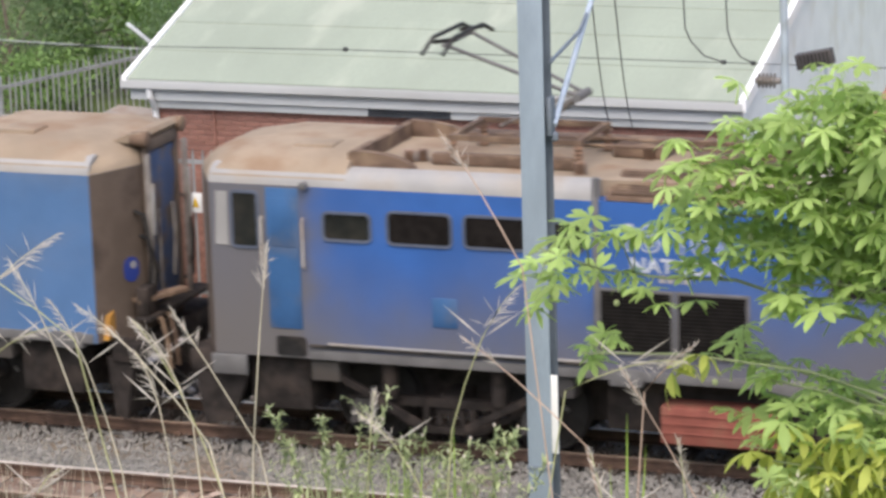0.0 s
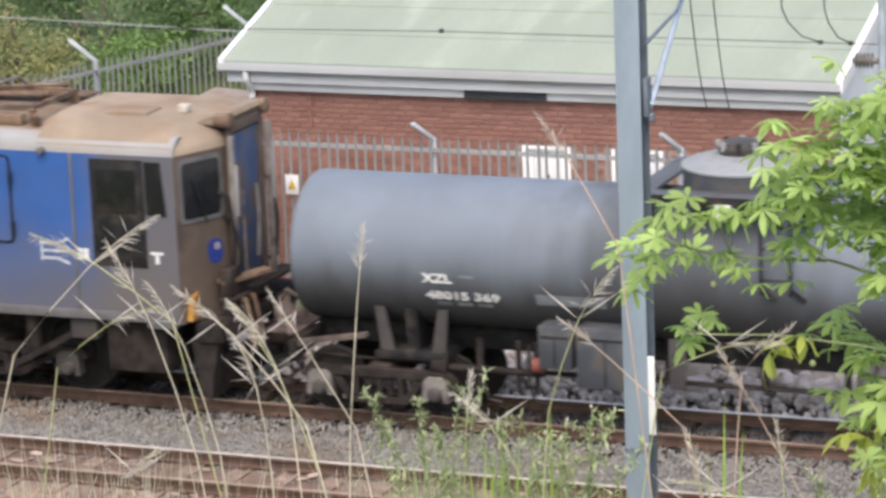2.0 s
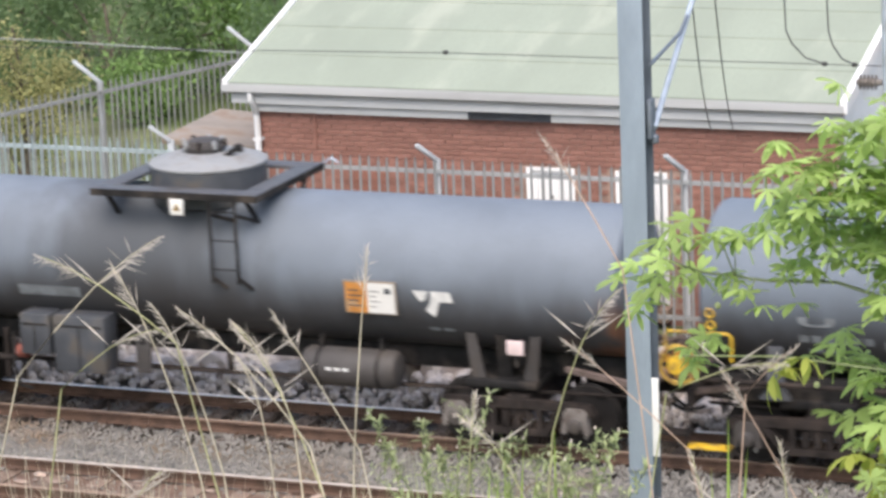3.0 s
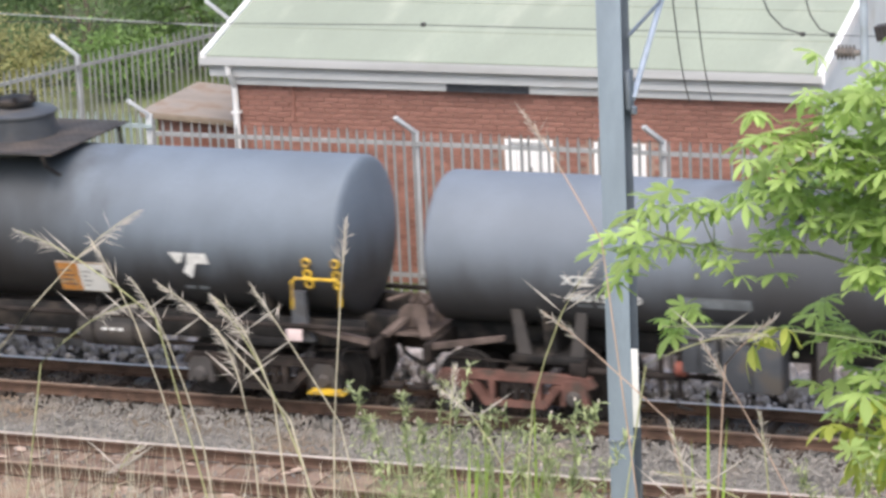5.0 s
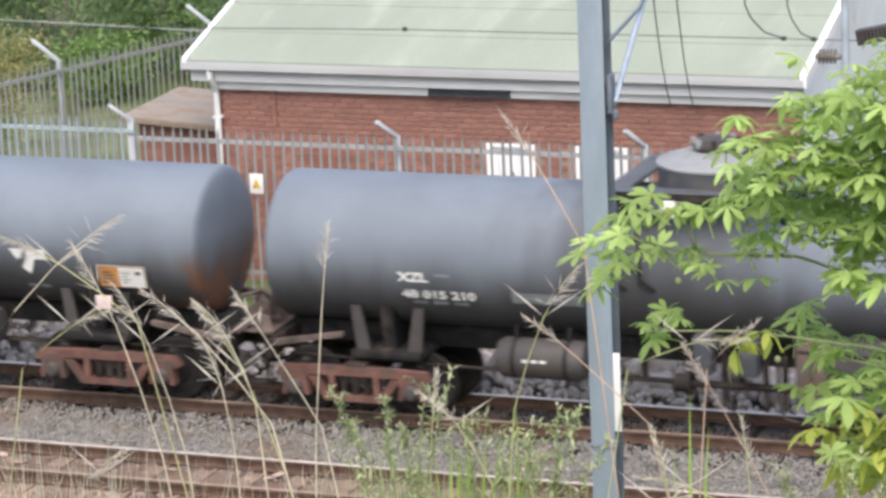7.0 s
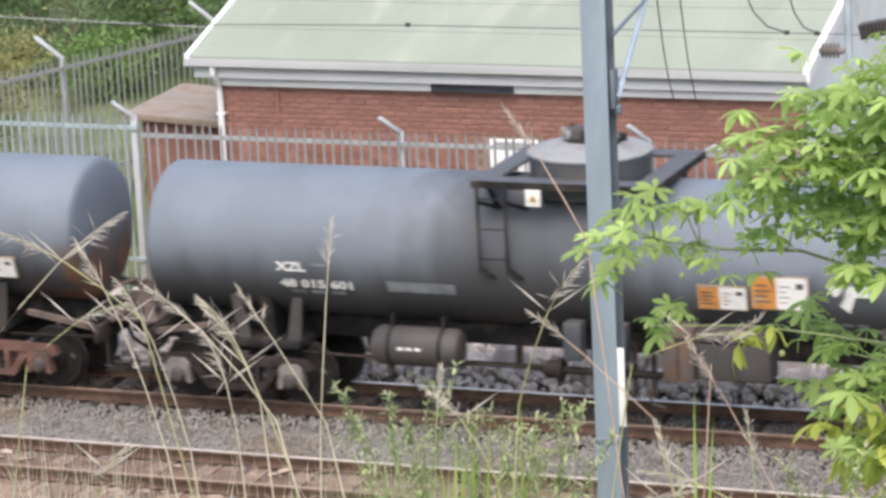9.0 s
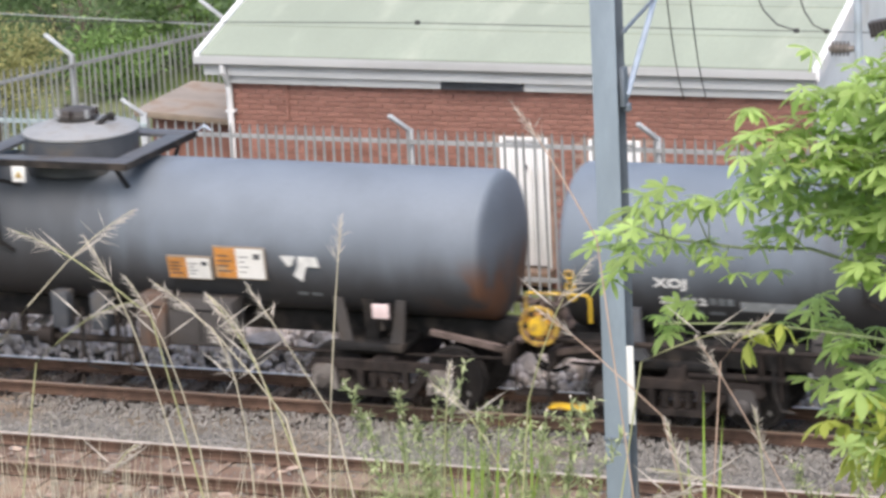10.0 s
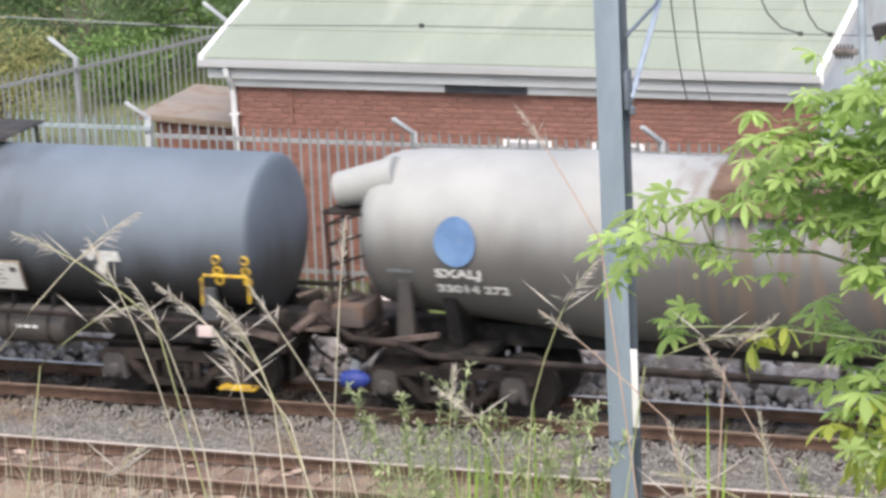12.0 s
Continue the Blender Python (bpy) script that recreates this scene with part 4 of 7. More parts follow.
def ladder(parent, x0, x1, z0, z1, r, zc, z_feet=None):
    bm = B()
    y = -(r + 0.09)
    for x in (x0, x1):
        bar(bm, (x, y - 0.02, z1), (x + 0.0, y, z0), 0.045, 0.012)
    ld = part("ladder", bm, M["black"], parent, "black steel side ladder")
    n = max(3, int((z1 - z0) / 0.3))
    for k in range(n):
        bm = B()
        z = z0 + (z1 - z0) * (k + 0.5) / n
        rod(bm, [(x0, y - 0.01, z), (x1, y - 0.01, z)], 0.011, 6)
        part("rung", bm, M["black"], ld)
    for x in (x0, x1):
        for z in (z0 + 0.02, z1 - 0.3):
            bm = B()
            yy, a = on_side(r, zc, z - 0.08, 0)
            bar(bm, (x, y, z + 0.06), (x + 0.16, yy, z - 0.1), 0.05, 0.05)
            part("ladder_bracket", bm, M["black"], ld)


def saddle(parent, x, r, zc, webs=True):
    for s in (-1, 1) if webs else ():
        for dx, lean in ((-0.42, 0.1), (0.28, -0.1)):
            bm = B()
            zt = zc - r * 0.62
            prism(bm, [(x + dx, 0.86), (x + dx + 0.2, 0.86), (x + dx + 0.16 - lean, zt), (x + dx + 0.02 - lean, zt)], "y", s * 0.78, s * 0.82)
            part("saddle_web", bm, M["greybox"], parent, "dark steel saddle plate")
    bm = B()
    box(bm, x - 0.5, x + 0.5, -0.9, 0.9, 0.84, 0.95, 0.02)
    part("bolster_beam", bm, M["black"], parent)
    bm = B()
    prism(bm, [(-r * 0.8, zc - r * 0.62)] + [(r * math.sin(radians(q)), zc - (r + 0.004) * math.cos(radians(q))) for q in range(-52, 53, 8)] + [(r * 0.8, zc - r * 0.62), (0.7, 0.95), (-0.7, 0.95)], "x", x - 0.09, x + 0.09)
    part("saddle", bm, M["black"], parent, "black steel tank saddle")


def underframe(parent, L, r, zc):
    bm = B()
    box(bm, -0.1, L + 0.1, -0.17, 0.17, 0.86, 1.16, 0.02)
    part("centre_sill", bm, M["black"], parent, "black steel centre sill")
    for x in (-0.12, L + 0.02):
        bm = B()
        box(bm, x, x + 0.1, -1.15, 1.15, 0.84, 1.08, 0.02)
        part("headstock", bm, M["bogie"], parent, "grimy steel end beam")
    for s in (-1, 1):
        for e, x in ((1, 0.0), (-1, L)):
            bm = B()
            prism(bm, [(x, 1.0), (x + e * 1.0, 1.18), (x + e * 1.0, 1.24), (x, 1.08)], "y", s * 1.0, s * 1.1)
            part("end_bracket", bm, M["rigging"], parent)
    bm = B()
    rod(bm, [(0.05, -0.7, 0.8), (L * 0.3, -0.72, 0.74), (L * 0.7, -0.72, 0.74), (L - 0.05, -0.7, 0.8)], 0.022, 8)
    part("brake_pipe", bm, M["bogie"], parent)
    bm = B()
    rod(bm, [(2.6, -0.25, 0.62), (L - 2.6, -0.25, 0.62)], 0.03, 8)
    for x in (4.9, 6.2, 7.3):
        bar(bm, (x, -0.25, 0.62), (x, -0.25, 0.95), 0.05, 0.09)
    part("brake_rod", bm, M["bogie"], parent)
    for x, d in ((-0.1, -1), (L + 0.1, 1)):
        coupler(parent, x, d)


def reservoir(parent, x0, x1):
    bm = B()
    lathe(bm, [(x0, 0.12), (x0 + 0.03, 0.22), (x0 + 0.1, 0.265), (x1 - 0.1, 0.265), (x1 - 0.03, 0.22), (x1, 0.12)], "x", 24, (0, -0.85, 0.98))
    rv = part("air_reservoir", bm, M["greybox"], parent, "grey-brown cylindrical air reservoir")
    for x in (x0 + 0.25, x1 - 0.28):
        bm = B()
        lathe(bm, [(x, 0.272), (x + 0.05, 0.272)], "x", 24, (0, -0.85, 0.98))
        box(bm, x, x + 0.05, -0.9, -0.8, 1.2, 1.4)
        part("strap", bm, M["black"], rv)
    bm = B()
    for k in range(3):
        box(bm, x0 + 0.42 + 0.12 * k, x0 + 0.5 + 0.12 * k, -1.121, -1.117, 0.99, 1.03)
    part("small_print", bm, M["letter"], rv, kind="stuff")


def gear_boxes(parent, x0, style):
    """Discharge valve gear and its boxes between the bogies."""
    spans = {"boxes": [(0.0, 0.42, 0.78, 1.5), (0.46, 1.42, 0.84, 1.48)], "plates": [(-0.08, 0.38, 0.92, 1.5), (0.44, 1.23, 0.7, 1.5)],
             "small": [(0.28, 0.72, 0.92, 1.5)]}[style]
    if style == "plates":
        bm = B()
        box(bm, x0 + 1.68, x0 + 1.9, -1.08, -1.03, 0.75, 1.42, 0.01)
        pl = part("hanger_bracket", bm, M["greybox"], parent, "grey hanger bracket with a hole")
        bm = B()
        lathe(bm, [(-1.086, 0.05), (-1.081, 0.055)], "y", 16, (x0 + 1.79, 0, 1.2))
        part("bracket_hole", bm, M["black"], pl)
        bm = B()
        lathe(bm, [(x0 - 0.22, 0.05), (x0 - 0.2, 0.1), (x0 - 0.06, 0.1), (x0 - 0.04, 0.05)], "x", 14, (0, -0.95, 0.92))
        part("rusty_valve", bm, M["redox"], parent, "orange rusted valve body")
    for i, (a, b, z0, z1) in enumerate(spans):
        bm = B()
        box(bm, x0 + a, x0 + b, -1.12, -0.72, z0, z1, 0.025)
        bx = part("equipment_box", bm, M["rustbox"] if style == "boxes" and not i else M["darkgrey"] if style == "plates" else M["greybox"], parent, "grey steel equipment box with rust streaks")
        bm = B()
        box(bm, x0 + a + 0.04, x0 + b - 0.04, -1.128, -1.121, z1 - 0.16, z1 - 0.13)
        box(bm, x0 + (a + b) / 2 - 0.01, x0 + (a + b) / 2 + 0.01, -1.128, -1.121, z0 + 0.05, z1 - 0.17)
        part("door_seam", bm, M["black"], bx)
    for a in (-0.75, -1.35) if style == "boxes" else ():
        bm = B()
        box(bm, x0 + a, x0 + a + 0.24, -1.05, -0.8, 0.95, 1.46, 0.02)
        part("valve_bracket", bm, M["darkgrey"], parent)
    bm = B()
    rod(bm, [(x0 - 1.6, -0.85, 0.78), (x0 - 0.1, -0.85, 0.78)], 0.05, 10)
    lathe(bm, [(x0 - 1.65, 0.12), (x0 - 1.5, 0.12), (x0 - 1.48, 0.16), (x0 - 1.42, 0.16)], "x", 14, (0, -0.85, 0.78))
    for a in (-1.0, -0.45, -0.2):
        rod(bm, [(x0 + a, -0.85, 0.5), (x0 + a, -0.85, 1.2)], 0.04, 8)
    part("discharge_valve", bm, M["bogie"], parent, "rusty discharge valve and pipe")
    bm = B()
    for a in (-0.9, -0.25):
        rod(bm, [(x0 + a, -1.0, 1.2), (x0 + a + 0.02, -1.06, 0.7), (x0 + a + 0.1, -1.06, 0.45), (x0 + a + 0.28, -1.06, 0.42)], 0.022, 8)
    part("footstep", bm, M["black"], parent)


def dome_low(parent, x, zt):
    """A broad shallow dome with a bolted hatch."""
    bm = B()
    lathe(bm, [(zt - 0.16, 0.79), (zt + 0.33, 0.79), (zt + 0.34, 0.815), (zt + 0.365, 0.815), (zt + 0.385, 0.78), (zt + 0.47, 0.5), (zt + 0.49, 0.30)], "z", 40, (x, 0, 0))
    dm = part("dome", bm, M["lid"], parent, "shallow grey tank dome")
    bm = B()
    lathe(bm, [(zt - 0.16, 0.80), (zt + 0.31, 0.80), (zt + 0.32, 0.79)], "z", 40, (x, 0, 0), caps=False)
    part("dome_band", bm, M["darkgrey"], dm, "dark band round the dome")
    bm = B()
    lathe(bm, [(zt + 0.46, 0.27), (zt + 0.54, 0.27), (zt + 0.54, 0.3), (zt + 0.58, 0.3), (zt + 0.58, 0.25), (zt + 0.64, 0.23), (zt + 0.67, 0.1)], "z", 24, (x - 0.05, 0, 0))
    ht = part("hatch", bm, M["greybox"], dm, "black bolted filling hatch")
    for k in range(8):
        a = k * math.pi / 4 + 0.2
        bm = B()
        lathe(bm, [(zt + 0.54, 0.035), (zt + 0.64, 0.035), (zt + 0.66, 0.02)], "z", 8, (x - 0.05 + 0.285 * math.cos(a), 0.285 * math.sin(a), 0))
        part("hatch_bolt", bm, M["lid"] if k % 3 else M["bogie"], ht)
    bm = B()
    lathe(bm, [(zt + 0.4, 0.06), (zt + 0.56, 0.06), (zt + 0.58, 0.03)], "z", 12, (x + 0.42, 0.1, 0))
    rod(bm, [(x + 0.36, -0.2, zt + 0.46), (x + 0.5, -0.1, zt + 0.58)], 0.04, 8)
    part("relief_valve", bm, M["black"], dm)


def dome_tall(parent, x, zt):
    bm = B()
    lathe(bm, [(zt - 0.12, 0.55), (zt + 0.40, 0.55), (zt + 0.41, 0.58), (zt + 0.44, 0.58), (zt + 0.46, 0.54), (zt + 0.50, 0.3)], "z", 36, (x, 0, 0))
    dm = part("dome", bm, M["darkgrey"], parent, "dark cylindrical tank dome")
    bm = B()
    lathe(bm, [(zt + 0.48, 0.26), (zt + 0.56, 0.26), (zt + 0.56, 0.3), (zt + 0.61, 0.3), (zt + 0.63, 0.24), (zt + 0.66, 0.1)], "z", 20, (x, 0, 0))
    ht = part("hatch", bm, M["black"], dm, "black bolted filling hatch")
    for k in range(6):
        a = k * math.pi / 3
        bm = B()
        lathe(bm, [(zt + 0.56, 0.03), (zt + 0.67, 0.03)], "z", 8, (x + 0.28 * math.cos(a), 0.28 * math.sin(a), 0))
        part("hatch_bolt", bm, M["bogie"], ht)


def deck_open(parent, x0, x1, z, hw=1.1):
    bm = B()
    w = 0.3
    box(bm, x0, x1, -hw, -hw + w, z, z + 0.05, 0.006)
    box(bm, x0, x1, hw - w, hw, z, z + 0.05, 0.006)
    box(bm, x0, x0 + w, -hw + w, hw - w, z + 0.002, z + 0.048, 0.006)
    box(bm, x1 - w, x1, -hw + w, hw - w, z + 0.002, z + 0.048, 0.006)
    dk = part("walkway", bm, M["deck"], parent, "dark steel walkway frame round the dome")
    bm = B()
    box(bm, x0, x1, -hw - 0.008, -hw, z - 0.05, z + 0.045)
    box(bm, x1, x1 + 0.008, -hw, hw, z - 0.05, z + 0.045)
    part("walkway_edge", bm, M["black"], dk)
    for x in (x0 + 0.2, x1 - 0.2):
        for s in (-1, 1):
            bm = B()
            bar(bm, (x, s * (hw - 0.05), z), (x, s * (hw - 0.42), z - 0.38), 0.05, 0.05)
            part("walkway_strut", bm, M["black"], dk)
    bm = B()
    rod(bm, [(x1 - 0.05, hw, z), (x1 + 0.12, hw, z + 0.12), (x1 + 0.22, hw, z + 0.05)], 0.018, 6)
    part("grab_iron", bm, M["galv"], dk)


def deck_plate(parent, x0, x1, z, hw=1.15):
    bm = B()
    box(bm, x0, x1, -hw, hw, z, z + 0.03, 0.006)
    dk = part("walkway", bm, M["platedeck"], parent, "dusty dark chequer-plate walkway on the tank")
    bm = B()
    for k in range(24):
        for j in range(14):
            x, y = x0 + 0.06 + (x1 - x0 - 0.12) * k / 23, -hw + 0.08 + (2 * hw - 0.16) * j / 13
            box(bm, x - 0.018, x + 0.018, y - 0.006, y + 0.006, z + 0.03, z + 0.034)
    part("tread_studs", bm, M["black"], dk, kind="stuff")
    for x in (x0 + 0.1, x0 + 0.45, x0 + (x1 - x0) * 0.55, x1 - 0.15):
        for s in (-1, 1):
            bm = B()
            rod(bm, [(x, s * (hw - 0.03), z), (x + 0.02, s * (hw - 0.05), z - 0.14), (x + 0.14, s * (hw - 0.22), z - 0.3)], 0.03, 6)
            part("walkway_strut", bm, M["black"], dk)


def end_gear(parent, x, d):
    """Brake rigging and levers standing on the end platform."""
    bm = B()
    bar(bm, (x + d * 0.05, -0.9, 1.1), (x + d * 0.45, -0.3, 1.45), 0.14, 0.05)
    bar(bm, (x + d * 0.1, -0.2, 1.0), (x + d * 0.35, 0.2, 1.5), 0.12, 0.05)
    rod(bm, [(x, -0.6, 1.5), (x + d * 0.3, -0.5, 1.6), (x + d * 0.5, -0.4, 1.3)], 0.03, 8)
    lathe(bm, [(-0.62, 0.05), (-0.6, 0.16), (-0.55, 0.16), (-0.53, 0.05)], "y", 14, (x + d * 0.3, 0, 1.3))
    box(bm, x + d * 0.02, x + d * 0.5, -0.8, 0.8, 1.08, 1.12)
    part("end_rigging", bm, M["rigging"], parent, "rust-brown brake rigging on the wagon end")
    for y in (-0.9, 0.9):
        bm = B()
        box(bm, x + d * 0.02, x + d * 0.3, y - 0.12, y + 0.12, 0.42, 0.45)
        rod(bm, [(x + d * 0.05, y - 0.1, 0.44), (x + d * 0.05, y - 0.1, 0.9)], 0.015, 6)
        part("end_step", bm, M["bogie"], parent)


LOWER, BACK = 0.08, 0.07      # how the markings sit on the curve


def tank_wagon(x0, number, mirrored, rust, placards, sign_x, ladder_x, label, bogie_mat=None):
    L, r, zc = 12.4, 1.0, 2.16
    w = thing("tank_wagon", label, "tank wagon", "wagons of the train")
    barrel(w, -0.2, L - 0.06, r, zc, M["tank_stain_shade"], "long grey steel tank with oil stains and painted belly shade")
    dome_low(w, 5.9, zc + r)
    deck_open(w, 4.65, 7.12, 3.26)
    warning_plate(w, sign_x, -1.13, 3.0)
    ladder(w, ladder_x, ladder_x + 0.38, 2.08, 3.26, r, zc)
    side_words(w, "XZL", 1.8, 1.96, 0.17, r, zc, "white stencilled letters", 0.4)
    side_words(w, number, 1.82, 1.72, 0.17, r, zc, "white stencilled wagon number", 1.02)
    small_bars(w, 1.95, 1.63, 0.85, 0.05, r, zc)
    small_bars(w, 2.3, 2.04, 0.3, 0.03, r, zc, 1)
    side_patch("faded_panel", w, 3.35, 4.3, 1.72, 1.87, r, zc, M["faded"], "faded grey painted panel")
    emblem(w, 9.28, 1.97, 0.56, r, zc)
    small_bars(w, 9.42, 1.54, 0.4, 0.05, r, zc, 2)
    for x, z, pw, ph, plain in placards:
        placard(w, x - BACK, z - LOWER, pw, ph, r, zc, plain)
    bm = B()
    box(bm, 10.61, 10.84, -1.13, -1.1, 1.37, 1.56, 0.004)
    lc = part("label_clip", bm, M["pinkish"], w, "pale pink label plate")
    bm = B()
    box(bm, 10.7, 10.75, -1.1, -0.8, 1.2, 1.5)
    part("clip_bracket", bm, M["black"], lc)
    underframe(w, L, r, zc)
    for x in (1.52, 10.42):
        saddle(w, x, r, zc)
    for x in (1.1, 10.66):
        bogie(w, x, 1.66, material=bogie_mat)
    if mirrored:
        reservoir(w, 7.6, 9.0)
        gear_boxes(w, 3.5, "plates")
    else:
        reservoir(w, 3.1, 4.35)
        gear_boxes(w, 7.15, "boxes")
    end_gear(w, L + 0.1, 1)
    end_gear(w, -0.1, -1)
    VEHICLES.append((w, x0))
    return w


def ring_mark(parent, x, z, r, zc):
    y, a = on_side(r, zc, z, 0.02)
    bm = B()
    rings = []
    for i in range(20):
        t = 2 * math.pi * i / 20
        c = Vector((math.cos(t), 0, math.sin(t)))
        rings.append([Vector((x, y, z)) + c * (0.052 + 0.02 * math.cos(q)) + Vector((0, 0.02 * math.sin(q), 0)) for q in (0, 1.57, 3.14, 4.71)])
    ring_mesh(bm, rings + [rings[0]], caps=False)
    part("lashing_ring", bm, M["yellow"], parent, "yellow lashing ring")


def yellow_rail(parent, x0, x1, z, y=-1.3):
    bm = B()
    rod(bm, [(x0, y, z - 0.42), (x0, y, z - 0.05), (x0 + 0.04, y, z), (x1 - 0.04, y, z), (x1, y, z - 0.05), (x1, y, z - 0.36)], 0.022, 8)
    part("handrail", bm, M["yellow"], parent, "yellow painted handrail")


def yellow_step(parent, x0, x1, z, y=-1.3):
    bm = B()
    box(bm, x0, x1, y, y + 0.22, z, z + 0.035, 0.006)
    st = part("step", bm, M["yellow"], parent, "yellow painted step")
    for x in (x0 + 0.02, x1 - 0.02):
        bm = B()
        rod(bm, [(x, y + 0.02, z), (x, y + 0.02, z + 0.55), (x, y + 0.25, z + 0.62)], 0.015, 6)
        part("step_hanger", bm, M["black"], st)


def brake_wheel(parent, x, z, y):
    bm = B()
    rings = []
    R0 = 0.24
    for i in range(28):
        t = 2 * math.pi * i / 28
        c = Vector((math.cos(t), 0, math.sin(t)))
        rings.append([Vector((x, y, z)) + c * (R0 + 0.035 * math.cos(q)) + Vector((0, 0.03 * math.sin(q), 0)) for q in (0, 1.05, 2.1, 3.14, 4.2, 5.24)])
    ring_mesh(bm, rings + [rings[0]], caps=False)
    bw = part("brake_wheel", bm, M["rimyellow"], parent, "worn yellow hand brake wheel")
    bm = B()
    lathe(bm, [(y - 0.06, 0.06), (y - 0.05, 0.13), (y, 0.14), (y + 0.3, 0.05)], "y", 20, (x, 0, z))
    part("hub", bm, M["yellow"], bw)
    bm = B()
    lathe(bm, [(y + 0.01, 0.02), (y - 0.01, 0.17), (y + 0.02, 0.19), (y + 0.03, 0.02)], "y", 24, (x, 0, z))
    part("dish", bm, M["amber"], bw)
    for k in range(6):
        bm = B()
        t = k * math.pi / 3
        bar(bm, (x + 0.1 * math.cos(t), y, z + 0.1 * math.sin(t)), (x + R0 * math.cos(t), y, z + R0 * math.sin(t)), 0.03, 0.05)
        part("spoke", bm, M["bogie"], bw)


def tank_wagon_short(x0, line1, line2, label, faint):
    L, r, zc = 11.05, 1.08, 2.23
    w = thing("tank_wagon", label, "tank wagon", "wagons of the train")
    barrel(w, -0.03, L - 0.31, r, zc, M["tank_blue"], "dark slate-grey steel tank with black stains and painted belly shade")
    dome_tall(w, 5.4, zc + r)
    deck_plate(w, 4.0, 6.55, 3.38)
    warning_plate(w, 4.68, -1.2, 3.1)
    ladder(w, 4.08, 4.45, 1.9, 3.38, r, zc)
    lm = M["faded"] if faint else M["letter"]
    side_words(w, line1, 1.33, 1.98, 0.17, r, zc, "white stencilled letters", 0.42, lm)
    if line2:
        side_words(w, line2, 1.38, 1.74, 0.15, r, zc, "white stencilled wagon number", 0.6, lm)
        small_bars(w, 2.04, 1.75, 0.34, 0.1, r, zc, 3)
    else:
        small_bars(w, 1.34, 1.75, 1.0, 0.1, r, zc, 6)
    small_bars(w, 1.44, 1.6, 0.85, 0.05, r, zc)
    side_patch("faded_panel", w, 2.44, 3.3, 1.68, 1.82, r, zc, M["faded"] if faint else M["fadedlight"], "faded grey painted panel")
    emblem(w, 8.2, 1.97, 0.58, r, zc)
    small_bars(w, 8.32, 1.58, 0.4, 0.05, r, zc, 2)
    placard(w, 6.5, 1.5, 0.72, 0.44, r, zc)
    underframe(w, L, r, zc)
    for x, post in ((1.55, 1.02), (9.45, L - 1.02)):
        saddle(w, x, r, zc, False)
        bogie(w, x, pedestal=M["greybox"])
        for s in (-1, 1):
            bm = B()
            prism(bm, [(post - 0.2, 0.98), (post + 0.2, 0.98), (post + 0.2, 1.01), (post + 0.11, 1.12), (post + 0.09, 1.66), (post - 0.09, 1.66), (post - 0.11, 1.12), (post - 0.2, 1.01)], "y", s * 0.92, s * 1.02)
            part("saddle_post", bm, M["deck"], w, "grey flared steel saddle post")
    for s in (-1, 1):
        bm = B()
        rod(bm, [(0.0, s * 1.12, 1.22), (2.0, s * 1.14, 1.22), (L - 2, s * 1.14, 1.22), (L, s * 1.12, 1.22)], 0.035, 8)
        part("side_rail", bm, M["bogie"], w, "steel side handrail pipe")
    for s in (-1, 1):
        bm = B()
        box(bm, 0.15, L - 0.15, s * 0.72, s * 0.8, 0.88, 1.24, 0.01)
        part("side_sill", bm, M["black"], w, "black steel side sill")
    reservoir(w, 6.7, 7.85)
    gear_boxes(w, 3.1, "small")
    for x in (0.2, 10.2, 10.62):
        for z in (2.08, 1.92, 1.77):
            ring_mark(w, x, z, r, zc)
    yellow_rail(w, -0.32, 0.55, 1.88)
    yellow_rail(w, 10.08, 10.77, 1.92)
    yellow_step(w, -0.08, 0.48, 0.34)
    yellow_step(w, 10.22, 10.75, 0.34)
    brake_wheel(w, -0.14, 1.45, -1.34)
    end_gear(w, L + 0.1, 1)
    end_gear(w, -0.1, -1)
    bm = B()
    box(bm, 9.9, 10.12, -1.16, -1.13, 1.02, 1.18, 0.004)
    part("label_clip", bm, M["pinkish"], w, "pale pink label plate")
    VEHICLES.append((w, x0))
    return w


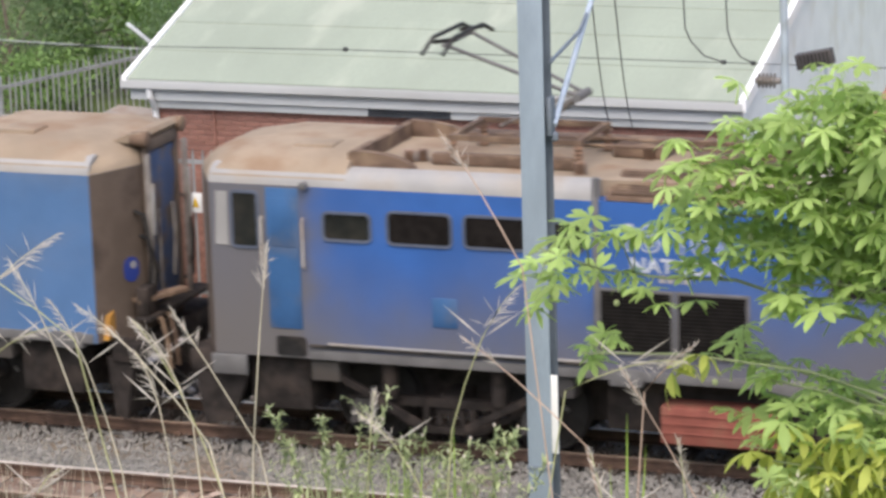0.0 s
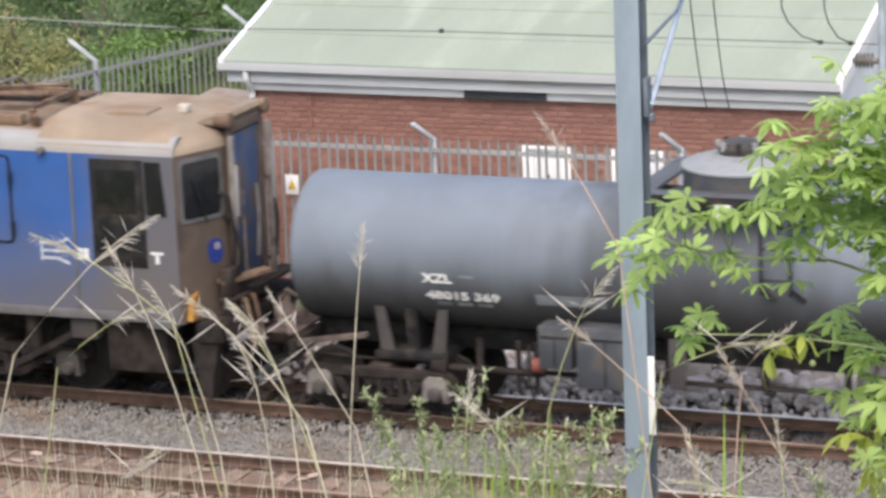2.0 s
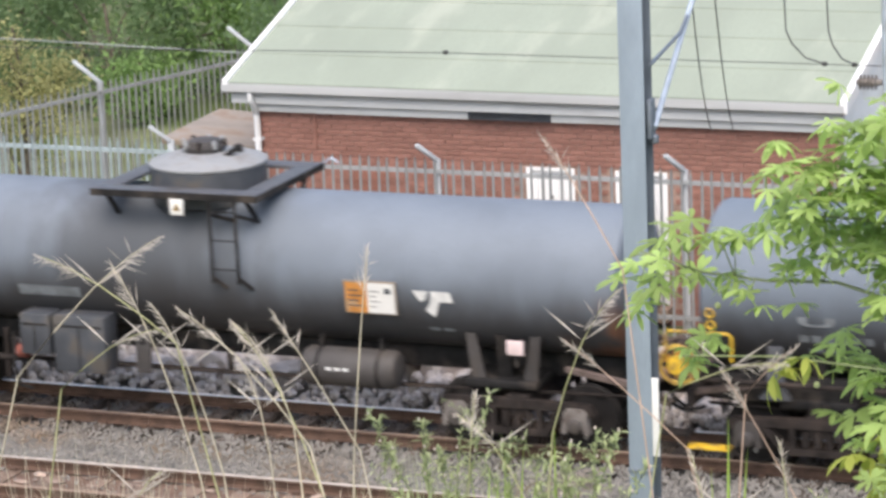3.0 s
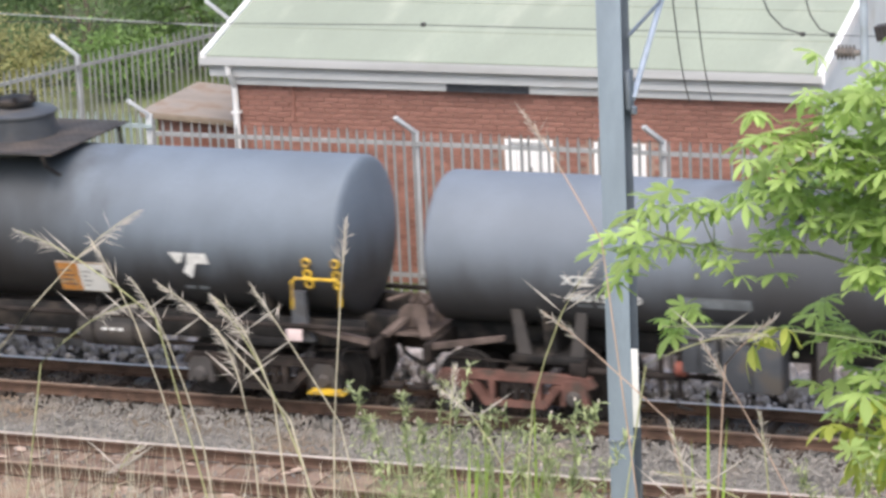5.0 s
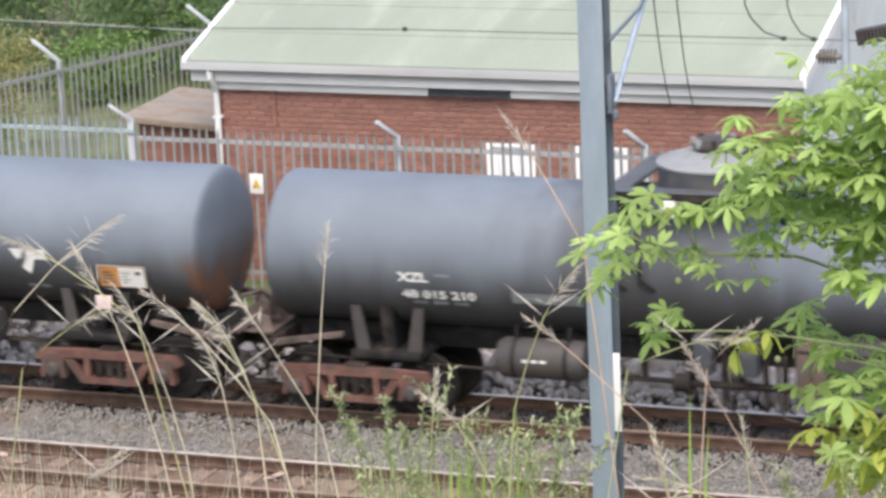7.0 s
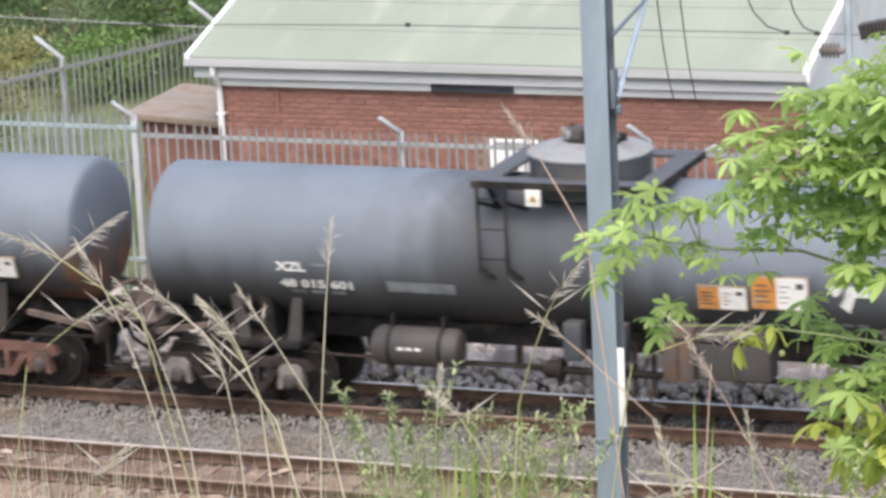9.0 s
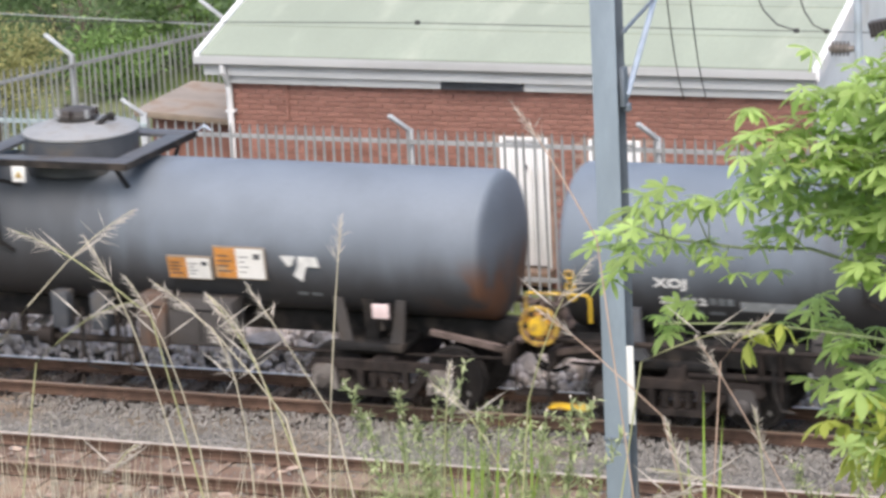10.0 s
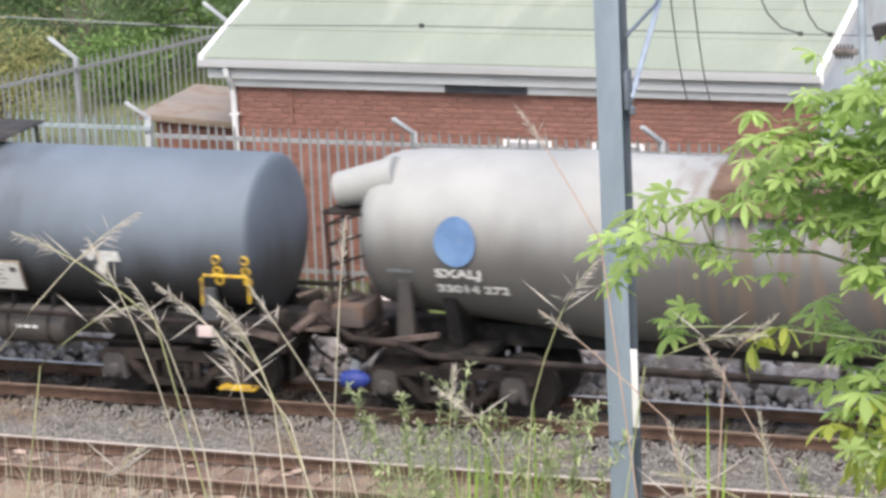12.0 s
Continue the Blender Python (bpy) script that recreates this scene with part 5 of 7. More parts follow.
def cement_wagon(x0):
    """A pale bulk tank whose belly drops towards the middle."""
    L = 11.6
    w = thing("cement_tank_wagon", "pale dusty grey cement tank wagon with rust stains", "tank wagon", "wagons of the train")
    bm = B()
    rings = []
    for x, r, drop in ((-0.23, 0.25, 0.0), (-0.21, 0.55, 0), (-0.15, 0.82, 0), (-0.03, 0.97, 0), (0.15, 1.03, 0.0), (0.5, 1.06, 0.02), (1.6, 1.08, 0.1), (2.55, 1.09, 0.2), (2.58, 1.115, 0.2), (3.2, 1.115, 0.26), (3.25, 1.09, 0.26), (4.8, 1.09, 0.3),
                       (4.84, 1.13, 0.3), (6.6, 1.13, 0.3), (6.64, 1.09, 0.3), (8.4, 1.09, 0.26), (8.9, 1.09, 0.2), (10.0, 1.08, 0.1), (10.9, 1.06, 0.02), (11.22, 1.03, 0), (11.4, 0.97, 0), (11.52, 0.82, 0), (11.58, 0.55, 0), (11.6, 0.25, 0)):
        ring = []
        for k in range(56):
            a = 2 * math.pi * k / 56
            z = 2.38 + r * math.sin(a) - (drop * max(0, -math.sin(a)) if math.sin(a) < 0 else 0)
            ring.append((x, r * math.cos(a), z))
        rings.append(ring)
    ring_mesh(bm, rings)
    part("tank", bm, M["cement"], w, "pale cement-dusted steel tank with belly shade in its paint", sharp=50)
    bm = B()
    prism(bm, [(-1.2, 3.0), (-1.1, 3.32), (-0.6, 3.5), (0, 3.55), (0.6, 3.5), (1.1, 3.32), (1.2, 3.0), (1.15, 3.0), (1.06, 3.27), (0.58, 3.46), (0, 3.5), (-0.58, 3.46), (-1.06, 3.27), (-1.15, 3.0)], "x", 4.75, 6.75)
    part("spill_shield", bm, M["roofgear"], w, "rusty spill shield over the tank top")
    r, zc = 1.085, 2.38
    y, a = on_side(r, zc, 2.48, 0.02)
    bm = B()
    out = [(1.3 + 0.285 * math.cos(2 * math.pi * k / 28), 2.48 + 0.33 * math.sin(2 * math.pi * k / 28)) for k in range(28)]
    bmf = [(u, on_side(r, zc, v, 0.04)[0], v) for u, v in out]
    ring_mesh(bm, [[(u, yy, v) for u, yy, v in bmf], [(u, yy + 0.01, v) for u, yy, v in bmf]])
    bmesh.ops.recalc_face_normals(bm, faces=bm.faces)
    part("blue_disc", bm, M["tyreblue"], w, "faded blue painted disc")
    side_words(w, "SXALJ", 1.0, 2.0, 0.17, r + 0.045, zc, "white stencilled letters", 0.62)
    side_words(w, "33014 272", 1.0, 1.78, 0.17, r + 0.06, zc, "white stencilled wagon number", 0.98)
    small_bars(w, 0.3, 2.02, 0.5, 0.05, r, zc, 1)
    # pipe housing and ladder at the end
    bm = B()
    lathe(bm, [(-0.30, 0.12), (-0.27, 0.24), (0.1, 0.26), (0.62, 0.28)], "x", 20)
    bm.transform(Matrix.Translation((-0.3, -0.45, 3.02)) @ Matrix.Rotation(radians(-14), 4, "Y"))
    part("vent_hood", bm, M["cement"], w, "dusty cylindrical vent hood")
    bm = B()
    box(bm, -0.68, -0.05, -0.8, 0.0, 2.70, 2.73)
    for y in (-0.85, -0.3):
        bar(bm, (-0.62, y, 2.78), (-0.55, y, 1.2), 0.05, 0.03)
    ld = part("end_ladder", bm, M["bogie"], w, "rusty end ladder")
    for k in range(5):
        bm = B()
        bar(bm, (-0.6, -0.9, 1.45 + 0.28 * k), (-0.1, -0.85, 1.62 + 0.28 * k), 0.05, 0.03)
        rod(bm, [(-0.6, -0.85, 1.45 + 0.28 * k), (-0.6, -0.3, 1.45 + 0.28 * k)], 0.014, 6)
        part("rung", bm, M["bogie"], ld)
    bm = B()
    box(bm, -0.5, -0.05, -1.1, -0.4, 1.25, 1.55, 0.03)
    part("equipment_box", bm, M["rustbox"], w)
    bm = B()
    rod(bm, [(-0.7, -0.95, 1.35), (-0.5, -1.1, 1.3), (-0.2, -1.15, 1.12), (0.5, -1.15, 1.08), (0.9, -1.15, 0.95), (1.4, -1.15, 0.93), (6.0, -1.15, 0.92), (L, -1.15, 0.92)], 0.05, 10)
    part("discharge_pipe", bm, M["bogie"], w, "dusty discharge pipe along the frame")
    bm = B()
    lathe(bm, [(-0.4, 0.04), (-0.36, 0.1), (-0.2, 0.14), (-0.04, 0.1), (0.02, 0.03)], "x", 12, (0, -1.14, 0.56))
    part("blue_sack", bm, M["badge"], w, "blue plastic sack caught on the bogie")
    bm = B()
    prism(bm, [(-0.3, 0.6), (-0.15, 0.57), (-0.1, 0.78), (-0.22, 0.84)], "y", -1.13, -1.11)
    part("end_flag", bm, M["faded"], w, "pale hanging plate")
    underframe(w, L, 1.07, 2.32)
    for x, post in ((1.1, 0.5), (L - 1.1, L - 0.5)):
        bogie(w, x, pedestal=M["greybox"])
        for s in (-1, 1):
            bm = B()
            prism(bm, [(post - 0.12, 0.92), (post + 0.14, 0.92), (post + 0.1, 1.9), (post - 0.06, 1.9)], "y", s * 0.9, s * 1.0)
            part("saddle_web", bm, M["greybox"], w, "dusty steel saddle post")
        saddle(w, x, 1.07, 2.32, False)
    end_gear(w, -0.1, -1)
    end_gear(w, L + 0.1, 1)
    VEHICLES.append((w, x0))


A_PL = [(8.4, 1.87, 0.7, 0.42, False)]
tank_wagon(-2.4, "48015 369", True, 0, A_PL, 5.85, 6.42, "grey tank wagon with white lettering behind the locomotive")
tank_wagon_short(10.75, "U", "", "slate-grey tank wagon with faded lettering and yellow handrails", True)
tank_wagon(22.7, "48015 180", True, 0, [(8.4, 1.87, 0.7, 0.42, True), (10.7, 1.74, 0.68, 0.29, False)], 5.88, 6.44, "grey tank wagon with a tan board and white emblem", M["bogie_red"])
tank_wagon(35.9, "48 015 210", False, 0, [(8.58, 1.93, 0.74, 0.44, True), (10.6, 1.74, 0.68, 0.29, False)], 5.45, 4.75, "oil-stained grey tank wagon on rusty bogies", M["bogie_red"])
tank_wagon(49.25, "48 015 601", False, 0, [(7.7, 1.83, 0.62, 0.3, False), (8.4, 1.87, 0.72, 0.42, False)], 5.4, 4.73, "grey tank wagon with two orange and white placards")
tank_wagon_short(62.4, "XOJ", "37 012", "slate-grey tank wagon with yellow brake wheel and handrails", False)
cement_wagon(74.75)


# ------------------------------------------------------------------ locomotives
M["loco"] = overlay(mat("loco_blue_paint_dusty", (0.034, 0.105, 0.33), 0.45, var=0.1, scale=1.3, fine=30, bump=0.03, spec=0.35), (0.125, 0.115, 0.112),
    lambda x, y, z, ns, op, ramp: op("MULTIPLY", ramp(op("ADD", z, op("MULTIPLY", op("SUBTRACT", ns(0.6, 4, (1, 1, 0.6)), 0.5), 1.9)), 2.95, 1.35), 0.88))
overlay(M["loco"], (0.13, 0.118, 0.112), lambda x, y, z, ns, op, ramp: op("MULTIPLY", ramp(op("ADD", op("ABSOLUTE", op("SUBTRACT", x, 6.95)), op("MULTIPLY", ns(2.0, 4), 0.5)), 5.3, 6.0), 0.9))
overlay(M["loco"], (0.125, 0.125, 0.14), lambda x, y, z, ns, op, ramp: op("MULTIPLY", ramp(ns(0.7, 5, (0.6, 1, 1)), 0.40, 0.95), 0.55))
M["loco2"] = overlay(mat("loco_pale_blue_paint", (0.075, 0.15, 0.30), 0.5, var=0.1, scale=1.3, fine=30, bump=0.03), (0.165, 0.16, 0.165),
    lambda x, y, z, ns, op, ramp: op("MULTIPLY", ramp(ns(0.9, 6, (0.6, 1, 1)), 0.4, 0.85), 0.55))
LW = 1.4


def plan(inset=0.0, L=13.6):
    i = inset
    return [(0.1 + i, -LW + i), (L - 0.05 - i, -LW + i), (L + 0.3 - i, -0.6 + i * 0.3), (L + 0.3 - i, 0.6 - i * 0.3), (L - 0.05 - i, LW - i), (0.1 + i, LW - i), (-0.35 + i, 0.6 - i * 0.3), (-0.35 + i, -0.6 + i * 0.3)]


def side_window(w, x0, x1, z0, z1, r=0.07, pane=None, frame_mat=None, name="window", label="dark side window in a rounded frame"):
    """A pane set in a raised rounded frame on the near side."""
    out, inn = rounded(x0 - 0.035, x1 + 0.035, z0 - 0.035, z1 + 0.035, r + 0.03), rounded(x0, x1, z0, z1, r)
    bm = B()
    a = [[bm.verts.new((u, y, v)) for u, v in ring] for y, ring in ((-LW - 0.002, out), (-LW - 0.022, out), (-LW - 0.022, inn), (-LW - 0.006, inn))]
    for p, q in zip(a, a[1:]):
        for k in range(len(p)):
            j = (k + 1) % len(p)
            bm.faces.new((p[k], p[j], q[j], q[k]))
    bmesh.ops.recalc_face_normals(bm, faces=bm.faces)
    fr = part(name, bm, frame_mat or M["framedusk"], w, label)
    bm = B()
    prism(bm, inn, "y", -LW - 0.007, -LW - 0.002)
    part("pane", bm, pane or M["glass"], fr)
    return fr


def grille(w, x0, x1, z0, z1):
    bm = B()
    t = 0.04
    for a, b, c, d in ((x0, x1, z0 - t, z0), (x0, x1, z1, z1 + t), (x0 - t, x0, z0 - t, z1 + t), (x1, x1 + t, z0 - t, z1 + t)):
        box(bm, a, b, -LW - 0.03, -LW, c, d, 0.004)
    g = part("air_grille", bm, M["frame_grey"], w, "dark louvred air intake grille")
    bm = B()
    box(bm, x0, x1, -LW - 0.006, -LW - 0.002, z0, z1)
    part("backing", bm, M["black"], g)
    n = 16
    for k in range(n):
        bm = B()
        z = z0 + (z1 - z0) * (k + 0.5) / n
        bar(bm, (x0, -LW - 0.016, z), (x1, -LW - 0.016, z), 0.004, (z1 - z0) / n * 0.7)
        part("slat", bm, M["mesh"], g)


def insulator(parent, x, y, z, h=0.3, r=0.085, name="insulator"):
    bm = B()
    prof = [(z, r * 0.7)]
    n = 5
    for k in range(n):
        prof += [(z + h * (k + 0.2) / n, r * 0.55), (z + h * (k + 0.5) / n, r), (z + h * (k + 0.7) / n, r * 0.55)]
    lathe(bm, prof + [(z + h, r * 0.6)], "z", 12, (x, y, 0))
    return part(name, bm, M["porcelain"], parent, "dusty brown ribbed insulator")


def handrail(w, x, z0, z1, y=-LW - 0.06):
    bm = B()
    rod(bm, [(x, y + 0.06, z0), (x, y, z0 + 0.03), (x, y, z1 - 0.03), (x, y + 0.06, z1)], 0.014, 8)
    part("grab_rail", bm, M["cream"], w, "pale grab rail")


def loco_shell(w, paint, L=13.6, glazed=True):
    p = plan(0, L)
    bm = B()
    ring_mesh(bm, [[(x, y, z) for x, y in p] for z in (1.27, 1.3, 2.4, 3.56)])
    body = part("body", bm, [paint, M["dustface"]], w, "blue painted loco body dulled by brake dust", sharp=25)
    for f in body.data.polygons:
        if abs(f.normal.x) > 0.3:
            f.material_index = 1
    # curved shoulder along the sides
    for s in (-1, 1):
        prof = [(s * LW, 3.56), (s * (LW - 0.015), 3.64), (s * (LW - 0.07), 3.72), (s * (LW - 0.18), 3.78), (s * (LW - 0.3), 3.79), (s * (LW - 0.3), 3.56)]
        for x0, x1 in ((0.1, 5.35), (8.3, L - 0.05)):
            bm = B()
            prism(bm, prof, "x", x0, x1)
            part("roof_shoulder", bm, M["shoulder"], w, "dusty grey curved roof edge")
    bm = B()
    box(bm, 0.1, L - 0.05, -LW + 0.3, LW - 0.3, 3.55, 3.77)
    part("roof_deck", bm, M["roofdust"], w, "brown dust-caked roof deck")
    for x0, x1, out in ((-0.35, 2.0, -1), (L - 2.1, L + 0.5, 1)):
        bm = B()
        rings = []
        for z, i in ((3.55, 0.0), (3.66, 0.03), (3.76, 0.12), (3.85, 0.26), (3.92, 0.5), (3.955, 0.8), (3.97, 1.2)):
            ring = []
            for x, y in plan(i * 0.9, L):
                xx = min(max(x, x0), x1)
                ring.append((xx, y * (1 - 0.0), z))
            rings.append(ring)
        ring_mesh(bm, rings)
        bmesh.ops.remove_doubles(bm, verts=bm.verts, dist=0.0005)
        part("cab_roof", bm, M["roofdust"], w, "brown dusty domed cab roof", sharp=60)
    # sole bar with its black strip and painted highlight line
    bm = B()
    box(bm, 1.45, L - 0.1, -LW - 0.02, -LW, 1.27, 1.40, 0.005)
    part("sole_bar", bm, M["frame_grey"], w, "dusty steel sole bar")
    bm = B()
    box(bm, 1.45, 5.35, -LW - 0.05, -LW, 1.44, 1.47, 0.004)
    part("rain_strip", bm, M["black"], w)
    # Pale strip added as the highlight above the black strip.
    bm = B()
    box(bm, 1.7, 5.3, -LW - 0.04, -LW, 1.475, 1.5, 0.004)
    part("white_line", bm, M["shoulder"], w, "thin pale strip painting a highlight along the sole bar")
    # the cab end that faces the wagons
    e = L + 0.3
    d = Vector((0.35, 0.8, 0)).normalized()
    n = Vector((0.8, -0.35, 0)).normalized()
    for s in (-1, 1):
        o = Vector((L - 0.05, s * LW, 0))
        dd, nn = Vector((d.x, -s * d.y, 0)), Vector((n.x, s * abs(n.y), 0))

        def facet(u0, u1, z0, z1, depth, rr):
            bm = B()
            ring = rounded(u0, u1, z0, z1, rr)
            ring_mesh(bm, [[o + dd * u + nn * depth + Vector((0, 0, v)) for u, v in ring], [o + dd * u + nn * 0.001 + Vector((0, 0, v)) for u, v in ring]])
            bmesh.ops.recalc_face_normals(bm, faces=bm.faces)
            return bm
        if glazed:
            fr = part("windscreen", facet(0.08, 0.82, 2.62, 3.5, 0.02, 0.08), M["frame_grey"], w, "dusty framed windscreen")
            part("pane", facet(0.13, 0.77, 2.68, 3.44, 0.026, 0.06), M["glass"], fr)
            bm = B()
            rod(bm, [o + dd * 0.5 + nn * 0.05 + Vector((0, 0, 2.6)), o + dd * 0.3 + nn * 0.05 + Vector((0, 0, 3.2))], 0.012, 6)
            part("wiper", bm, M["black"], fr)
        mk = part("round_badge", facet(0.52, 0.78, 2.0, 2.34, 0.012, 0.125), M["badge"], w, "round blue badge")
        part("badge_ring", facet(0.63, 0.73, 2.18, 2.28, 0.018, 0.045), M["shoulder"], mk)
    bm = B()
    box(bm, e, e + 0.08, -0.52, -0.42, 1.55, 3.85, 0.02)
    box(bm, e, e + 0.08, 0.42, 0.52, 1.55, 3.85, 0.02)
    box(bm, e, e + 0.08, -0.52, 0.52, 3.7, 3.86, 0.02)
    part("gangway_frame", bm, M["dustface"], w, "dust-caked gangway frame")
    bm = B()
    box(bm, e + 0.002, e + 0.05, -0.4, 0.4, 1.6, 3.68, 0.01)
    part("gangway_door", bm, M["enddoor"], w, "dull blue end door")
    bm = B()
    rod(bm, [(e + 0.12, -0.3, 1.7), (e + 0.12, -0.3, 2.9)], 0.02, 8)
    rod(bm, [(e + 0.12, 0.1, 1.9), (e + 0.16, 0.1, 2.5), (e + 0.12, 0.14, 2.9)], 0.025, 8)
    part("end_cable", bm, M["pedestal"], w)
    # jumper hoses, bellows plates and lamp irons crowding the end
    for y, z0, z1, sag_ in ((-0.72, 2.95, 1.75, 0.16), (-0.62, 2.6, 1.6, 0.2), (0.66, 2.9, 1.7, 0.15)):
        bm = B()
        rod(bm, [(e - 0.04, y, z0), (e + 0.1, y, z0 - 0.05), (e + sag_, y + 0.03, (z0 + z1) / 2), (e + 0.1, y + 0.06, z1 + 0.05), (e - 0.02, y + 0.08, z1)], 0.03, 8)
        part("jumper_hose", bm, M["black"], w, "black jumper hose on the cab end")
    for y in (-0.58, 0.58):
        bm = B()
        box(bm, e + 0.08, e + 0.16, y - 0.05, y + 0.05, 1.5, 3.7, 0.03)
        part("bellows_pillar", bm, M["pedestal"], w, "dusty grey gangway bellows pillar")
        bm = B()
        box(bm, e + 0.16, e + 0.2, y - 0.03, y + 0.03, 2.6, 3.3, 0.01)
        part("lamp_iron", bm, M["shoulder"], w)
    bm = B()
    box(bm, e + 0.02, e + 0.27, -1.0, 1.0, 1.5, 1.56, 0.01)
    box(bm, e + 0.02, e + 0.2, -0.95, -0.6, 1.56, 1.95, 0.03)
    part("foot_plate", bm, M["bogie"], w, "grimy end foot plate and valve box")
    bm = B()
    prism(bm, [(e - 0.4, 3.86), (e - 0.1, 3.98), (e + 0.06, 4.0), (e + 0.1, 3.94), (e + 0.02, 3.84)], "y", -0.62, 0.62)
    part("brow", bm, M["roofdust"], w, "dusty roof brow over the end door")
    for y in (-0.55, 0.55):
        bm = B()
        lathe(bm, [(e - 0.1, 0.09), (e + 0.06, 0.11), (e + 0.13, 0.11), (e + 0.14, 0.09)], "x", 16, (0, y, 3.9))
        part("marker_lamp", bm, M["roofgear"], w, "dust-covered lamp housing")
    bm = B()
    box(bm, L + 0.1, e + 0.2, -1.3, 1.3, 1.0, 1.27, 0.03)
    prism(bm, [(L + 0.1, 0.25), (L + 0.25, 0.2), (e + 0.1, 1.0), (L, 1.05)], "y", -1.25, -1.05)
    prism(bm, [(L + 0.1, 0.25), (L + 0.25, 0.2), (e + 0.1, 1.0), (L, 1.05)], "y", 1.05, 1.25)
    box(bm, L + 0.15, L + 0.22, -1.1, 1.1, 0.2, 0.7, 0.01)
    part("pilot", bm, M["bogie"], w, "rusty steel pilot and step")
    bm = B()
    prism(bm, [(-1.32, 1.3), (-0.95, 1.35), (-1.0, 1.72), (-1.25, 1.62)], "x", e - 0.02, e + 0.06)
    bm.transform(Matrix.Translation((-0.28, 0, 0)))
    part("end_plate", bm, M["amber"], w, "rusty orange step plate")
    bm = B()
    for y in (-0.75, -0.5):
        rod(bm, [(e, y, 1.5), (e + 0.3, y, 1.5), (e + 0.38, y - 0.02, 1.2), (e + 0.4, y, 0.8)], 0.035, 8)
    bar(bm, (e, -0.9, 1.75), (e + 0.45, -0.3, 1.82), 0.2, 0.05)
    part("end_pipe", bm, M["roofgear"], w)
    coupler(w, e + 0.1, 1, 0.4)
    coupler(w, -0.36, -1, 0.4)
    # pilot and steps under the leading end, and the dark floor pan between the bogies
    bm = B()
    box(bm, -0.33, 0.1, -1.3, 1.3, 0.98, 1.27, 0.03)
    box(bm, -0.2, -0.12, -1.15, 1.15, 0.22, 0.98, 0.01)
    prism(bm, [(-0.15, 0.25), (0.25, 0.3), (0.5, 1.0), (-0.3, 1.0)], "y", -1.27, -1.2)
    prism(bm, [(-0.15, 0.25), (0.25, 0.3), (0.5, 1.0), (-0.3, 1.0)], "y", 1.2, 1.27)
    part("pilot", bm, M["bogie"], w, "grimy steel pilot and steps")
    bm = B()
    box(bm, 0.2, L - 0.2, -0.42, 0.42, 0.42, 1.26, 0.03)
    box(bm, 0.5, 1.35, -1.2, 1.2, 0.5, 1.2, 0.03)
    box(bm, L - 1.3, L - 0.4, -1.2, 1.2, 0.5, 1.2, 0.03)
    part("floor_pan", bm, M["bogie"], w, "black grimy floor pan and traction motors")


def loco_running_gear(w, xs=(3.2, 10.4)):
    for x in xs:
        bogie(w, x, 2.35, 0.58, pedestal=M["greybox"])
        for s in (-1, 1):
            for e in (-1, 1):
                bm = B()
                bar(bm, (x + e * 1.5, s * 1.22, 1.05), (x + e * 0.3, s * 1.22, 0.42), 0.07, 0.09)
                part("traction_rod", bm, M["bogie"], w, "grimy diagonal traction rod")
                bm = B()
                rod(bm, [(x + e * 0.75, s * 1.15, 1.25), (x + e * 0.75, s * 1.15, 0.75)], 0.11, 10)
                part("damper", bm, M["bogie"], w)
        for e in (-1, 1):
            bm = B()
            box(bm, x + e * 1.6 - 0.2, x + e * 1.6 + 0.2, -1.3, -0.95, 0.95, 1.22, 0.02)
            part("sand_box", bm, M["greybox"], w, "grey sand box")
    bm = B()
    box(bm, xs[0] + 2.1, xs[1] - 2.1, -0.9, 0.9, 0.45, 1.2, 0.05)
    part("battery_case", bm, M["bogie"], w)


def pantograph_up(w, x):
    zt = 3.78
    bm = B()
    for y in (-0.6, 0.6):
        bar(bm, (x - 0.9, y, zt + 0.34), (x + 0.9, y, zt + 0.34), 0.07, 0.07)
    for dx in (-0.85, 0.0, 0.85):
        bar(bm, (x + dx, -0.6, zt + 0.34), (x + dx, 0.6, zt + 0.34), 0.07, 0.07)
    pg = part("pantograph", bm, M["roofgear"], w, "raised single-arm pantograph on the roof")
    for dx in (-0.85, 0.85):
        for y in (-0.6, 0.6):
            insulator(pg, x + dx, y, zt, 0.3)
    bm = B()
    k = Vector((x + 0.72, 0, 4.62))
    rod(bm, [(x - 0.05, 0, zt + 0.36), k], 0.05, 8)
    rod(bm, [(x - 0.45, 0.12, zt + 0.36), k + Vector((-0.12, 0.1, 0.02))], 0.025, 8)
    part("lower_arm", bm, M["pedestal"], pg)
    bm = B()
    head = Vector((x - 0.95, 0, 5.3))
    for s in (-1, 1):
        rod(bm, [k + Vector((0, s * 0.12, 0)), head + Vector((0.0, s * 0.5, 0))], 0.026, 8)
    rod(bm, [k + Vector((0, -0.25, 0)), k + Vector((0, 0.25, 0))], 0.06, 8)
    rod(bm, [head + Vector((0, -0.55, 0)), head + Vector((0, 0.55, 0))], 0.03, 8)
    part("upper_arm", bm, M["frame_grey"], pg)
    bm = B()
    for dx in (-0.14, 0.14):
        pts = [head + Vector((dx, y, 0.1 - 0.18 * max(0, abs(y) - 0.55) * 2)) for y in (-0.95, -0.8, -0.55, -0.2, 0.2, 0.55, 0.8, 0.95)]
        rod(bm, pts, 0.028, 6)
    for y in (-0.5, 0.5):
        bar(bm, head + Vector((-0.16, y, 0.03)), head + Vector((0.16, y, 0.08)), 0.04, 0.05)
    part("collector_head", bm, M["black"], pg, "black collector strips")


